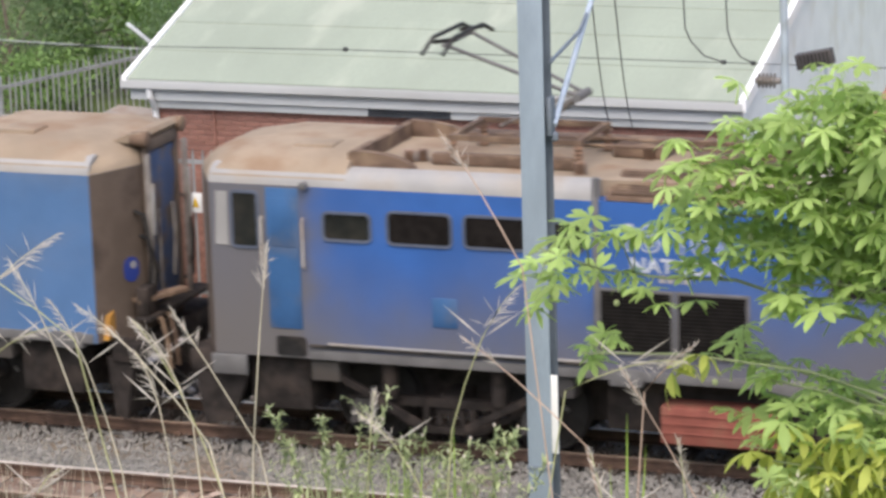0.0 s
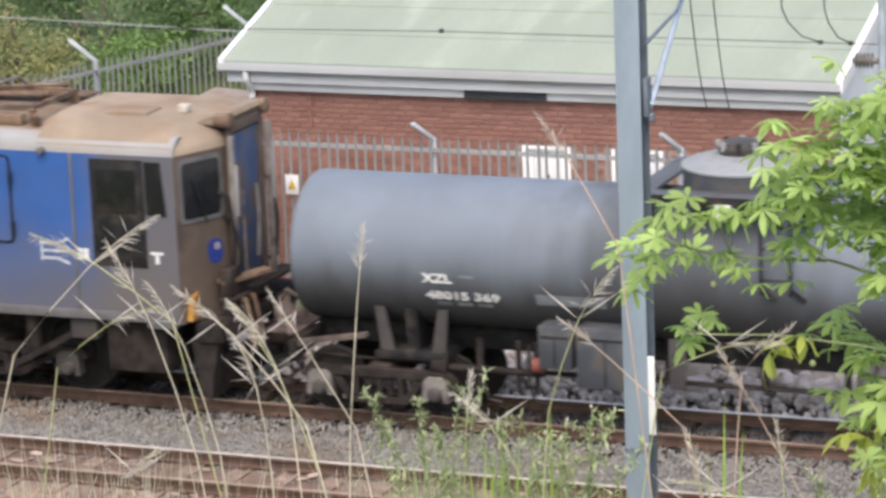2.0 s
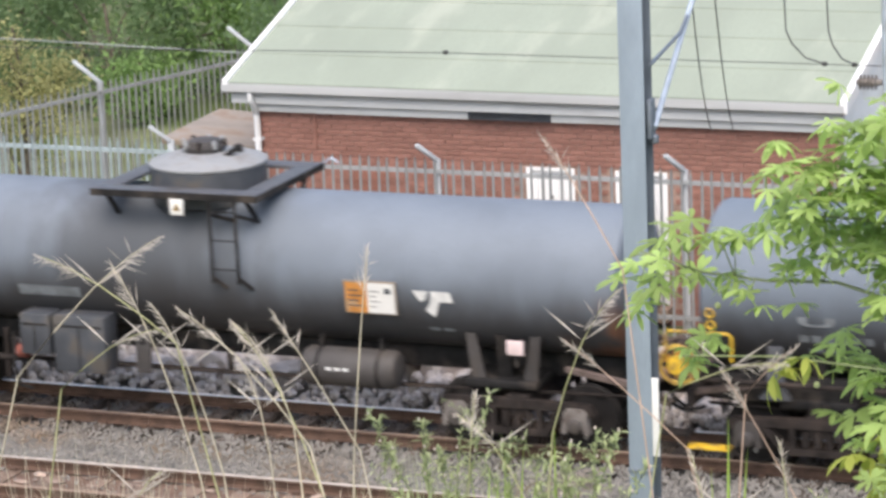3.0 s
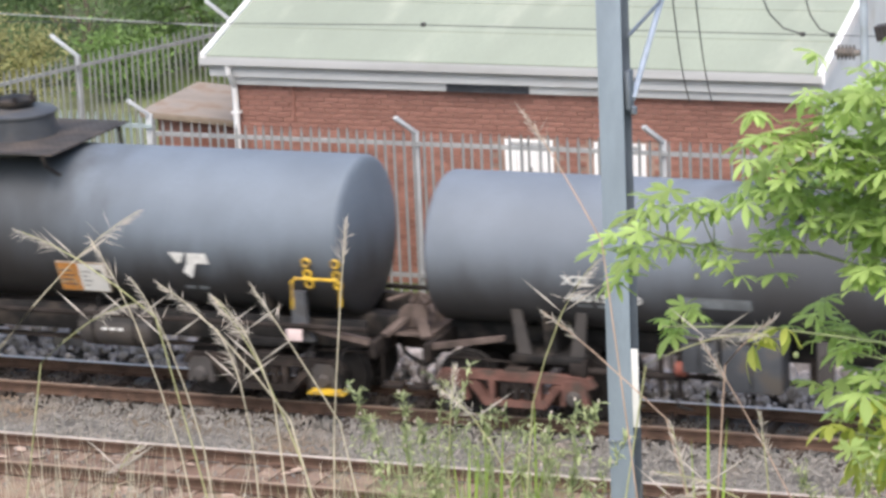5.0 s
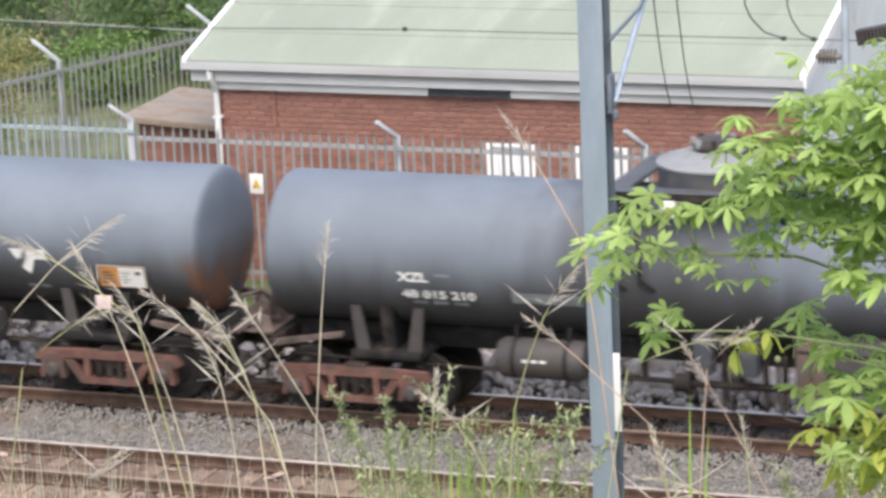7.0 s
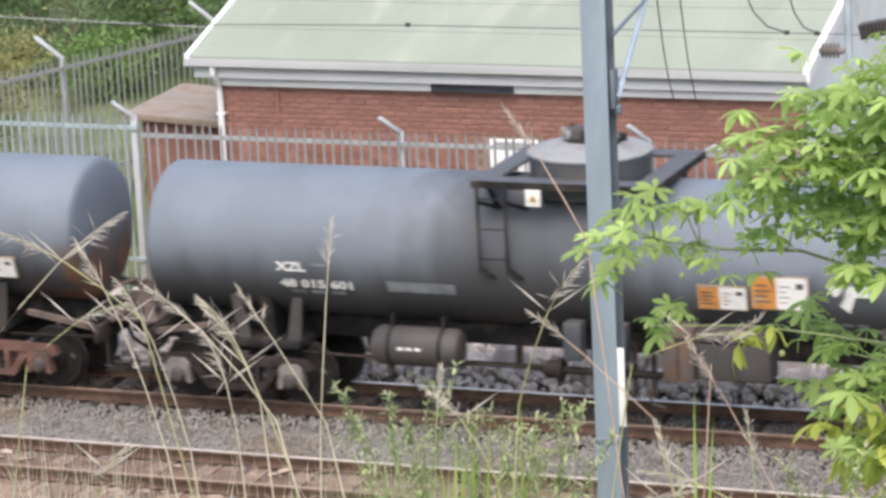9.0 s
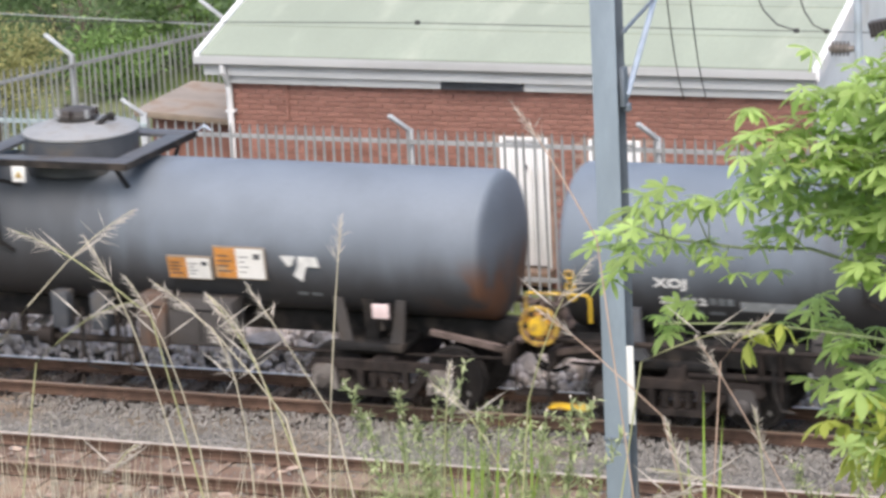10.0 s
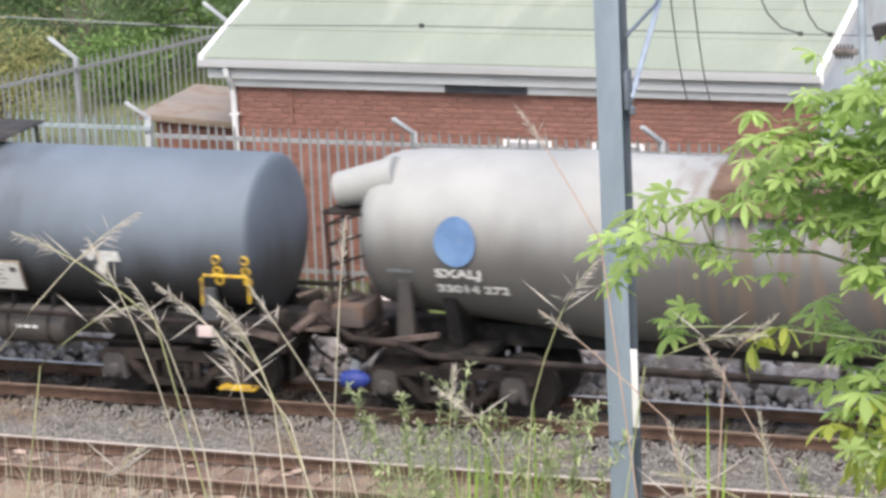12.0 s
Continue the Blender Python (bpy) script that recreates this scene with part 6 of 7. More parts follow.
def pantograph_down(w, x):
    zt = 3.78
    bm = B()
    for y in (-0.6, 0.6):
        bar(bm, (x - 0.9, y, zt + 0.2), (x + 0.9, y, zt + 0.2), 0.07, 0.07)
    for dx in (-0.85, 0.85):
        bar(bm, (x + dx, -0.6, zt + 0.2), (x + dx, 0.6, zt + 0.2), 0.07, 0.07)
    pg = part("pantograph", bm, M["roofgear"], w, "folded pantograph on the roof")
    for dx in (-0.85, 0.85):
        for y in (-0.6, 0.6):
            insulator(pg, x + dx, y, zt, 0.2)
    bm = B()
    for s in (-0.4, 0.4):
        rod(bm, [(x - 0.8, s * 0.5, zt + 0.26), (x + 0.9, s, zt + 0.34)], 0.028, 8)
    rod(bm, [(x - 0.85, 0, zt + 0.22), (x + 0.8, 0, zt + 0.28)], 0.04, 8)
    part("folded_arm", bm, M["roofgear"], pg)
    bm = B()
    for dx in (-0.15, 0.15):
        rod(bm, [(x - 0.2 + dx, -0.98, zt + 0.02), (x - 0.2 + dx, -0.9, zt + 0.18), (x - 0.2 + dx, -0.6, zt + 0.38), (x - 0.2 + dx, 0.6, zt + 0.38), (x - 0.2 + dx, 0.9, zt + 0.2), (x - 0.2 + dx, 0.98, zt + 0.02)], 0.024, 8)
    part("collector_head", bm, M["pedestal"], pg, "dusty collector strips")


def loco_roof_gear(w):
    def slab(name, x0, x1, y0, y1, z0, z1, m, label="", parent=w):
        bm = B()
        box(bm, x0, x1, y0, y1, z0, z1, 0.015)
        return part(name, bm, m, parent, label)
    slab("vent_box", 1.05, 1.6, -0.75, -0.35, 3.86, 3.98, M["roofdust"], "dusty roof vent")
    slab("vent_box", 12.2, 12.85, -0.7, -0.25, 3.88, 4.0, M["roofdust"], "dusty roof vent")
    slab("small_vent", 13.15, 13.3, -0.4, -0.25, 3.95, 4.06, M["cream"])
    # curved fairing behind the cab
    bm = B()
    outer = [(2.0 + 0.85 * math.sin(radians(q)), 3.77 + 0.22 * math.cos(radians(q)) ** 1.0) for q in range(0, 91, 10)]
    inner = [(2.0, 3.76)]
    prism(bm, outer + inner, "y", -1.1, -0.98)
    prism(bm, outer + inner, "y", 0.98, 1.1)
    box(bm, 1.95, 2.05, -1.1, 1.1, 3.7, 3.97)
    part("roof_fairing", bm, M["roofgear"], w, "brown curved roof fairing")
    for y0, y1 in ((0.75, 1.08),):
        slab("roof_walkway", 2.9, 11.2, y0, y1, 3.86, 3.9, M["roofgear"], "brown roof walkway board")
    bm = B()
    for k in range(8):
        box(bm, 3.0 + k * 1.05, 3.06 + k * 1.05, 0.8, 1.02, 3.76, 3.87)
    part("walkway_bracket", bm, M["roofgear"], w)
    slab("cable_tray", 2.95, 4.9, -0.72, -0.55, 3.78, 3.92, M["roofgear"], "rusty cable tray")
    slab("cable_tray", 9.6, 11.0, -0.85, -0.7, 3.78, 3.93, M["roofgear"], "rusty cable tray")
    for x, y in ((2.6, -0.6), (2.75, -0.5), (5.0, -0.85), (5.6, 0.2), (6.3, 0.3), (8.9, -0.8), (9.4, -0.85), (9.0, 0.3), (11.2, -0.8), (6.6, -0.2)):
        insulator(w, x, y, 3.77, 0.16, 0.09)
    slab("roof_box", 6.3, 6.9, -0.35, 0.3, 3.78, 3.95, M["roofgear"], "rusty switch box")
    slab("roof_box", 5.1, 5.8, 0.2, 0.7, 3.78, 3.93, M["roofgear"], "rusty switch box")
    slab("roof_box", 7.95, 8.28, -1.0, -0.1, 3.76, 3.88, M["cream"], "cream painted roof box")
    slab("roof_box", 7.75, 8.25, -1.3, -1.05, 3.6, 3.76, M["cream"], "cream painted roof box")
    for x0, x1 in ((5.5, 6.55), (6.65, 7.7)):
        bm = B()
        prism(bm, [(-LW + 0.01, 3.57), (-LW + 0.02, 3.62), (-0.62, 3.82), (-0.6, 3.76), (-0.7, 3.57)], "x", x0, x1)
        g = part("resistor_cover", bm, M["roofgear"], w, "dusty resistor vent cover")
        for k in range(9):
            bm = B()
            u = (k + 0.7) / 10
            y, z = -LW + 0.03 + 0.72 * u, 3.635 + 0.185 * u
            box(bm, x0 + 0.06, x1 - 0.06, y - 0.025, y + 0.025, z, z + 0.025)
            part("louvre", bm, M["roofgear"], g)
    bm = B()
    for y, z in ((-0.2, 4.02), (0.35, 4.0)):
        rod(bm, [(4.6, y, z), (5.6, y + 0.05, z - 0.03), (6.4, y, z), (7.6, y - 0.1, z - 0.04), (9.0, y, z)], 0.022, 6)
    part("roof_busbar", bm, M["roofgear"], w, "rusty roof busbar")
    bm = B()
    bar(bm, (7.0, 0.4, 3.8), (8.6, 0.1, 4.0), 0.08, 0.06)
    bar(bm, (8.6, -0.3, 3.8), (9.8, -0.1, 3.86), 0.1, 0.06)
    bar(bm, (6.9, -0.5, 3.8), (7.7, -0.1, 3.86), 0.3, 0.05)
    part("roof_brace", bm, M["roofgear"], w)
    pantograph_up(w, 4.05)
    pantograph_down(w, 10.2)


def main_loco(x0):
    w = thing("electric_locomotive", "blue electric locomotive caked in brown brake dust", "locomotive", "wagons of the train")
    loco_shell(w, M["loco"])
    loco_running_gear(w)
    # driver's cab of the leading end
    side_window(w, 0.43, 0.77, 2.74, 3.44, 0.04, name="cab_window", label="dark cab side window")
    bm = B()
    prism(bm, [(0.17, 2.74), (0.36, 2.74), (0.36, 3.45), (0.2, 3.45)], "y", -LW - 0.012, -LW - 0.002)
    part("quarter_light", bm, M["shoulder"], w, "pale dusty quarter window")
    bm = B()
    box(bm, 0.9, 1.36, -LW - 0.014, -LW - 0.002, 1.66, 3.53, 0.006)
    dr = part("cab_door", bm, M["door_blue"], w, "dusty blue cab door")
    bm = B()
    box(bm, 0.96, 1.3, -LW - 0.02, -LW - 0.015, 2.75, 3.4, 0.004)
    part("door_panel", bm, M["door_blue"], dr)
    for x in (0.84, 1.42):
        handrail(w, x, 2.48, 3.14)
    bm = B()
    ring = rounded(0.98, 1.4, 1.3, 1.56, 0.05)
    prism(bm, ring, "y", -LW - 0.02, -LW - 0.003)
    part("step_recess", bm, M["black"], w, "dark foot step recess")
    bm = B()
    box(bm, 0.05, 0.56, -LW - 0.06, -LW, 1.0, 1.27, 0.02)
    part("step_box", bm, M["frame_grey"], w)
    for x0_, x1_, z0, z1 in ((1.71, 2.33, 2.89, 3.22), (2.6, 3.43, 2.88, 3.27), (3.64, 4.45, 2.89, 3.27), (4.62, 5.2, 2.92, 3.25)):
        side_window(w, x0_, x1_, z0, z1, 0.06, pane=M["mesh"] if x0_ > 2.4 and x0_ < 4.5 else M["glass"], label="dark rounded side window of the engine room")
    bm = B()
    box(bm, 3.16, 3.5, -LW - 0.014, -LW - 0.002, 1.8, 2.19, 0.006)
    part("hatch", bm, M["door_blue"], w, "small blue access hatch")
    bm = B()
    box(bm, 5.33, 5.41, -LW - 0.04, -LW, 1.3, 3.6, 0.01)
    lathe(bm, [(3.58, 0.05), (3.85, 0.05)], "z", 8, (5.37, -LW + 0.02, 0))
    part("seam_post", bm, M["frame_grey"], w, "dusty body joint strip")
    # number and name
    face = Matrix.Translation((0, -LW - 0.006, 0)) @ Matrix.Rotation(radians(90), 4, "X")

    def at(x, z):
        return Matrix.Translation((x, 0, z)) @ face
    words("lettering", "18 161", 0.46, M["letterworn"], w, at(5.68, 2.96), "large white painted number", 1.22, 0.02)
    words("lettering", "18 161", 0.46, M["loco"], w, at(5.68, 2.96) @ Matrix.Translation((0, 0, 0.004)), "blue filling of the outlined number", 1.22, -0.004)
    words("lettering", "NATCOR", 0.25, M["letterworn"], w, at(5.8, 2.69), "white painted word", 1.15, 0.008)
    bm = B()
    for k in range(4):
        box(bm, 6.18 + 0.105 * k, 6.26 + 0.105 * k, -LW - 0.006, -LW - 0.002, 2.56, 2.66)
    part("small_print", bm, M["shoulder"], w, kind="stuff")
    grille(w, 5.42, 6.33, 1.65, 2.42)
    grille(w, 6.43, 7.3, 1.65, 2.42)
    side_window(w, 8.36, 9.2, 2.5, 3.42, 0.05, pane=M["mesh"], label="large dark mesh window")
    side_window(w, 9.36, 9.98, 3.02, 3.34, 0.06)
    bm = B()
    prism(bm, rounded(10.2, 11.06, 2.3, 3.46, 0.06), "y", -LW - 0.035, -LW - 0.002)
    h = part("equipment_door", bm, M["loco"], w, "blue hinged equipment door")
    bm = B()
    out, inn = rounded(10.175, 11.09, 2.27, 3.49, 0.08), rounded(10.205, 11.055, 2.305, 3.455, 0.06)
    a = [[bm.verts.new((u, y, v)) for u, v in r] for y, r in ((-LW - 0.002, out), (-LW - 0.02, out), (-LW - 0.02, inn))]
    for p, q in zip(a, a[1:]):
        for k in range(len(p)):
            j = (k + 1) % len(p)
            bm.faces.new((p[k], p[j], q[j], q[k]))
    bmesh.ops.recalc_face_normals(bm, faces=bm.faces)
    part("door_seal", bm, M["black"], h)
    for z in (2.5, 3.2):
        bm = B()
        rod(bm, [(11.1, -LW - 0.05, z - 0.09), (11.1, -LW - 0.05, z + 0.09)], 0.025, 8)
        part("hinge", bm, M["black"], h)
    # trailing cab
    bm = B()
    box(bm, 12.0, 12.04, -LW - 0.02, -LW, 1.3, 3.56, 0.005)
    part("body_seam", bm, M["frame_grey"], w)
    bm = B()
    box(bm, 12.3, 13.1, -LW - 0.012, -LW - 0.002, 2.02, 3.5, 0.006)
    dr = part("cab_door", bm, M["black"], w, "dark open cab door")
    bm = B()
    box(bm, 12.38, 12.98, -LW - 0.018, -LW - 0.0125, 2.76, 3.36, 0.004)
    part("pane", bm, M["glass"], dr)
    bm = B()
    prism(bm, [(13.12, 2.76), (13.42, 2.74), (13.36, 3.48), (13.12, 3.48)], "y", -LW - 0.012, -LW - 0.002)
    part("quarter_light", bm, M["glass"], w, "dark cab quarter window")
    bm = B()
    for k, (x, z) in enumerate(((0, 0), (0, 0.13), (0, 0.26))):
        prism(bm, [(11.5, 2.07 + z * 0.8), (11.72, 2.07 + z * 0.8), (11.92, 2.0 + z * 1.35), (11.92, 2.05 + z * 1.35), (11.74, 2.11 + z * 0.8), (11.5, 2.11 + z * 0.8)], "y", -LW - 0.006, -LW - 0.002)
    box(bm, 11.48, 11.51, -LW - 0.006, -LW - 0.002, 2.05, 2.34)
    part("arrow_mark", bm, M["letterworn"], w, "white painted arrow mark")
    words("lettering", "SI", 0.21, M["letter"], w, at(11.98, 2.1), "white painted letters", 0.2, 0.01)
    words("lettering", "T", 0.21, M["letter"], w, at(13.16, 2.1), "white painted letter", 0.16, 0.01)
    for x in (1.45, 11.6):
        bm = B()
        lathe(bm, [(-LW - 0.1, 0.03), (-LW - 0.09, 0.05), (-LW, 0.05)], "y", 12, (x, 0, 3.58))
        part("side_lamp", bm, M["frame_grey"], w)
    for x0_, x1_ in ((5.52, 5.95), (7.6, 8.05), (13.05, 13.45)):
        bm = B()
        box(bm, x0_, x1_, -LW - 0.05, -LW + 0.2, 1.2, 1.42, 0.015)
        part("step_box", bm, M["frame_grey"], w, "dusty step box on the sole bar")
    bm = B()
    box(bm, 6.15, 7.65, -1.35, -0.9, 0.46, 0.95, 0.03)
    rb = part("red_box", bm, M["redox"], w, "red oxide battery box under the frame")
    for z in (0.6, 0.72, 0.84):
        bm = B()
        box(bm, 6.17, 7.63, -1.365, -1.35, z, z + 0.025, 0.003)
        part("rib", bm, M["redox"], rb)
    loco_roof_gear(w)
    VEHICLES.append((w, x0))


def lead_loco(x0):
    w = thing("electric_locomotive", "pale blue electric locomotive with brown dusty end", "locomotive", "wagons of the train")
    loco_shell(w, M["loco2"], glazed=False)
    loco_running_gear(w)
    bm = B()
    box(bm, 11.9, 12.45, -0.75, -0.35, 3.88, 4.0, 0.015)
    part("vent_box", bm, M["roofdust"], w, "dusty roof vent")
    bm = B()
    box(bm, 12.9, 13.35, -LW - 0.05, -LW + 0.2, 1.2, 1.42, 0.015)
    part("step_box", bm, M["frame_grey"], w)
    for x in (9.0, 10.5, 11.0):
        insulator(w, x, -0.6, 3.77, 0.16, 0.09)
    pantograph_down(w, 9.8)
    VEHICLES.append((w, x0))


main_loco(-17.5)
lead_loco(-32.68)


# ------------------------------------------------------------------ plants
def leafy(name, base, light, scale=3.0, each=0.0):
    """A thin leaf that lets some light through."""
    m = mat(name, base, 0.6, var=0.25, scale=scale, fine=30, bump=0.05, island=0.0 if each else 0.3, each=each, spec=0.25)
    n, l, b, col = graph(m)
    tr = n.new("ShaderNodeBsdfTranslucent")
    tr.inputs["Color"].default_value = rgb(light)
    mx = n.new("ShaderNodeMixShader")
    mx.inputs[0].default_value = 0.4
    out = n["Material Output"]
    l.new(b.outputs[0], mx.inputs[1])
    l.new(tr.outputs[0], mx.inputs[2])
    l.new(mx.outputs[0], out.inputs["Surface"])
    return m


M["leaf"] = leafy("fresh_green_leaf", (0.36, 0.475, 0.165), (0.54, 0.71, 0.20), each=0.34)
M["lime"] = leafy("lime_grass_blade", (0.33, 0.46, 0.10), (0.5, 0.66, 0.12))
M["leafyellow"] = leafy("yellow_green_leaf", (0.46, 0.50, 0.12), (0.68, 0.72, 0.16), each=0.25)
M["bush"] = leafy("dark_bush_leaf", (0.14, 0.205, 0.10), (0.25, 0.36, 0.14))
M["bushlight"] = leafy("light_bush_leaf", (0.19, 0.29, 0.10), (0.31, 0.46, 0.14))
M["conifer"] = leafy("yellow_bush_leaf", (0.34, 0.335, 0.15), (0.46, 0.45, 0.20))
M["weed"] = leafy("pale_weed_leaf", (0.42, 0.465, 0.26), (0.50, 0.56, 0.29))
M["straw"] = leafy("dry_straw", (0.66, 0.60, 0.47), (0.58, 0.53, 0.40))
M["strawpink"] = leafy("dry_seed_head", (0.72, 0.64, 0.57), (0.62, 0.55, 0.48))
M["stemred"] = leafy("reddish_stalk", (0.58, 0.43, 0.34), (0.5, 0.38, 0.3))
M["strawgreen"] = leafy("greenish_straw", (0.50, 0.50, 0.28), (0.5, 0.5, 0.25))
M["twig"] = mat("green_twig", (0.20, 0.235, 0.11), 0.7, var=0.2, scale=6, fine=40, bump=0.1)
M["bark"] = mat("grey_bark", (0.14, 0.12, 0.09), 0.9, var=0.3, scale=6, fine=40, bump=0.4)
RNG = np.random.default_rng(21)


def leaflet(o, d, up, length, width):
    """One pointed leaflet folded along its midrib: five points, four triangles."""
    d = d / np.linalg.norm(d)
    s = np.cross(d, up)
    s = s / (np.linalg.norm(s) + 1e-9)
    n = np.cross(s, d)
    v = np.array([o, o + d * length * 0.45 + s * width / 2 + n * width * 0.18, o + d * length, o + d * length * 0.45 - s * width / 2 + n * width * 0.18, o + d * length * 0.5])
    return v, np.array([(0, 1, 4), (1, 2, 4), (2, 3, 4), (3, 0, 4)])


def lobe(v, f, angle, length, width, droop):
    """One drooping lobe of a hand-shaped leaf, folded along its midrib."""
    c, s_ = math.cos(angle), math.sin(angle)
    k = len(v)
    for u, w in ((0.02, 0.10), (0.3, 0.62), (0.62, 1.0), (0.85, 0.66), (1.0, 0.03)):
        r = length * u * (1 - 0.25 * droop * u)
        z = -droop * length * u ** 1.8
        for side, lift in ((-1, 0.22), (0, 0.0), (1, 0.22)):
            q = side * width * w / 2
            v.append((r * c - q * s_, r * s_ + q * c, z + lift * width * w / 2))
    for j in range(4):
        a = k + 3 * j
        f += [(a, a + 1, a + 4, a + 3), (a + 1, a + 2, a + 5, a + 4)]


def hand_leaf(material, size, lobes, droop):
    """A leaf of several lobes spread from the end of its long stalk."""
    v, f = [], []
    for k in range(lobes):
        a = radians(-125 + 250 * k / (lobes - 1)) + RNG.normal(0, 0.09)
        ln = size * (1.0 - 0.3 * abs(2 * k / (lobes - 1) - 1)) * RNG.uniform(0.88, 1.1)
        lobe(v, f, a, ln, ln * RNG.uniform(0.27, 0.37), droop * RNG.uniform(0.6, 1.35))
    k = len(v)
    for j, (x, z) in enumerate(((-0.75 * size, -0.45 * size), (-0.35 * size, -0.12 * size), (0, 0))):
        v += [(x, -0.0035, z), (x, 0.0035, z), (x, 0, z + 0.005)]
    for j in (0, 3):
        for a, b in ((0, 1), (1, 2), (2, 0)):
            f.append((k + j + a, k + j + b, k + j + 3 + b, k + j + 3 + a))
    me = bpy.data.meshes.new("leaf")
    me.from_pydata(v, [], f)
    me.materials.append(material)
    for p in me.polygons:
        p.use_smooth = True
    return me


def build_sapling():
    t = thing("sapling", "bright green young tree with drooping hand-shaped leaves", "tree")
    y0 = -26.0
    base = Vector((-2.55, y0, ground_height(-2.55, y0) - 0.05))
    top = Vector((-2.6, y0 - 0.05, 9.75))
    bm = B()
    rod(bm, [base, base.lerp(top, 0.35) + Vector((0.05, 0, 0)), base.lerp(top, 0.7) + Vector((-0.04, 0, 0)), top], 0.035, 8, 0.01)
    part("trunk", bm, M["twig"], t, "thin green-brown trunk")
    kinds = {"green": [hand_leaf(M["leaf"], s_, n, d) for s_, n, d in ((0.13, 7, 0.2), (0.11, 5, 0.4), (0.14, 7, 0.35), (0.10, 5, 0.15), (0.12, 6, 0.7), (0.125, 7, 0.1), (0.115, 6, 0.5))],
             "yellow": [hand_leaf(M["leafyellow"], s_, n, d) for s_, n, d in ((0.13, 6, 0.8), (0.115, 5, 1.1), (0.125, 7, 0.5), (0.14, 5, 0.9))]}

    def leaf_at(p, heading, colour="green"):
        bank = kinds[colour]
        ob = new("leaf", bank[int(RNG.integers(0, len(bank)))])
        ob.parent = t
        k = RNG.uniform(0.75, 1.2)
        ob.matrix_basis = pose(p.x, p.y, p.z, RNG.normal(0, 16), RNG.normal(4, 15), heading) @ Matrix.Diagonal((k, k, k, 1))

    def limb(pts, r=0.012):
        pts = [Vector(p) for p in pts]
        bm = B()
        rod(bm, pts, r, 6, 0.004)
        part("limb", bm, M["twig"], t)
        return pts

    # the long low limb and the sparse leaves that it holds out before the mast
    long_ = limb([(-2.58, y0, 8.78), (-3.22, y0, 8.92), (-3.56, y0 + 0.04, 9.0), (-3.85, y0, 9.0), (-4.13, y0 - 0.03, 9.03), (-4.42, y0, 9.1)], 0.009)
    low = limb([(-2.58, y0, 8.45), (-3.2, y0 - 0.1, 8.66), (-3.75, y0 - 0.1, 8.7), (-4.2, y0 - 0.12, 8.68)], 0.007)
    for bough, places in ((long_, SPRAY), (low, LOW_SPRAY)):
        for x, z in places:
            p = Vector((x, y0 + RNG.uniform(-0.22, 0.22), z))
            near = min((a.lerp(b, u) for a, b in zip(bough, bough[1:]) for u in (0.2, 0.5, 0.8)), key=lambda q: (q - p).length + 0.3 * max(0, p.x - q.x))
            bm = B()
            rod(bm, [near, near.lerp(p, 0.6) + Vector((0, 0, 0.012)), p], 0.004, 5, 0.002)
            part("twig", bm, M["twig"], t)
            for _ in range(3):
                leaf_at(p + Vector(RNG.normal(0, 0.04, 3)), RNG.uniform(90, 270))
    # the full crown on shorter limbs
    for sx, sz, ex, ez, n, colour in ((-2.6, 9.1, -3.7, 9.30, 20, "green"), (-2.6, 9.25, -3.6, 9.52, 22, "green"), (-2.6, 9.4, -3.4, 9.68, 20, "green"), (-2.6, 9.5, -3.1, 9.80, 18, "green"),
                                      (-2.6, 9.0, -3.45, 9.16, 16, "green"), (-2.6, 8.9, -3.2, 9.03, 12, "green"), (-2.58, 9.2, -3.2, 9.45, 16, "green"), (-2.58, 9.55, -2.95, 9.9, 12, "green"),
                                      (-2.58, 8.35, -3.66, 8.62, 12, "green"), (-2.58, 8.2, -3.5, 8.45, 14, "green"), (-2.58, 8.3, -3.35, 8.6, 14, "green"), (-2.57, 8.0, -3.3, 8.3, 10, "green"),
                                      (-2.57, 8.05, -3.45, 8.32, 7, "yellow"), (-2.57, 7.95, -3.35, 8.15, 14, "yellow"), (-2.57, 8.2, -3.1, 8.4, 10, "yellow"), (-2.57, 7.9, -3.1, 8.02, 12, "yellow")):
        e = Vector((ex, y0 + RNG.uniform(-0.35, 0.35), ez))
        s_ = Vector((sx, y0, sz))
        e.x -= 0.08 if sz > 8.6 else 0.03
        pts = limb([s_, s_.lerp(e, 0.35) + Vector((0, 0, 0.05)), s_.lerp(e, 0.7) + Vector((0, 0, 0.05)), e])
        n = int(n * (4.2 if sz > 8.6 else 2.5))
        for k in range(n):
            u = 0.25 + 0.78 * (k + RNG.uniform(0, 1)) / n
            p = s_.lerp(e, u) + Vector((RNG.normal(0, 0.06), RNG.normal(0, 0.15), RNG.normal(0.02, 0.06)))
            leaf_at(p, RNG.uniform(60, 300), colour)
    for x, z in ((-3.74, 8.66), (-3.66, 8.7), (-3.8, 8.62)):
        leaf_at(Vector((x, y0 - 0.1, z)), RNG.uniform(120, 240), "yellow")
    pod = B()
    lathe(pod, [(-0.014, 0.004), (-0.007, 0.013), (0.006, 0.013), (0.014, 0.004)], "z", 8)
    me = mesh_from("seed_pod", pod, M["weed"])
    for x, z in ((-4.31, 9.04), (-4.18, 9.0), (-4.05, 8.9), (-3.58, 9.14), (-3.54, 9.17), (-3.46, 9.22), (-3.38, 8.98), (-3.62, 8.58), (-3.3, 9.4), (-3.2, 8.5)):
        ob = new("seed_pod", me)
        ob.parent = t
        ob.location = (x, y0 - 0.08, z)


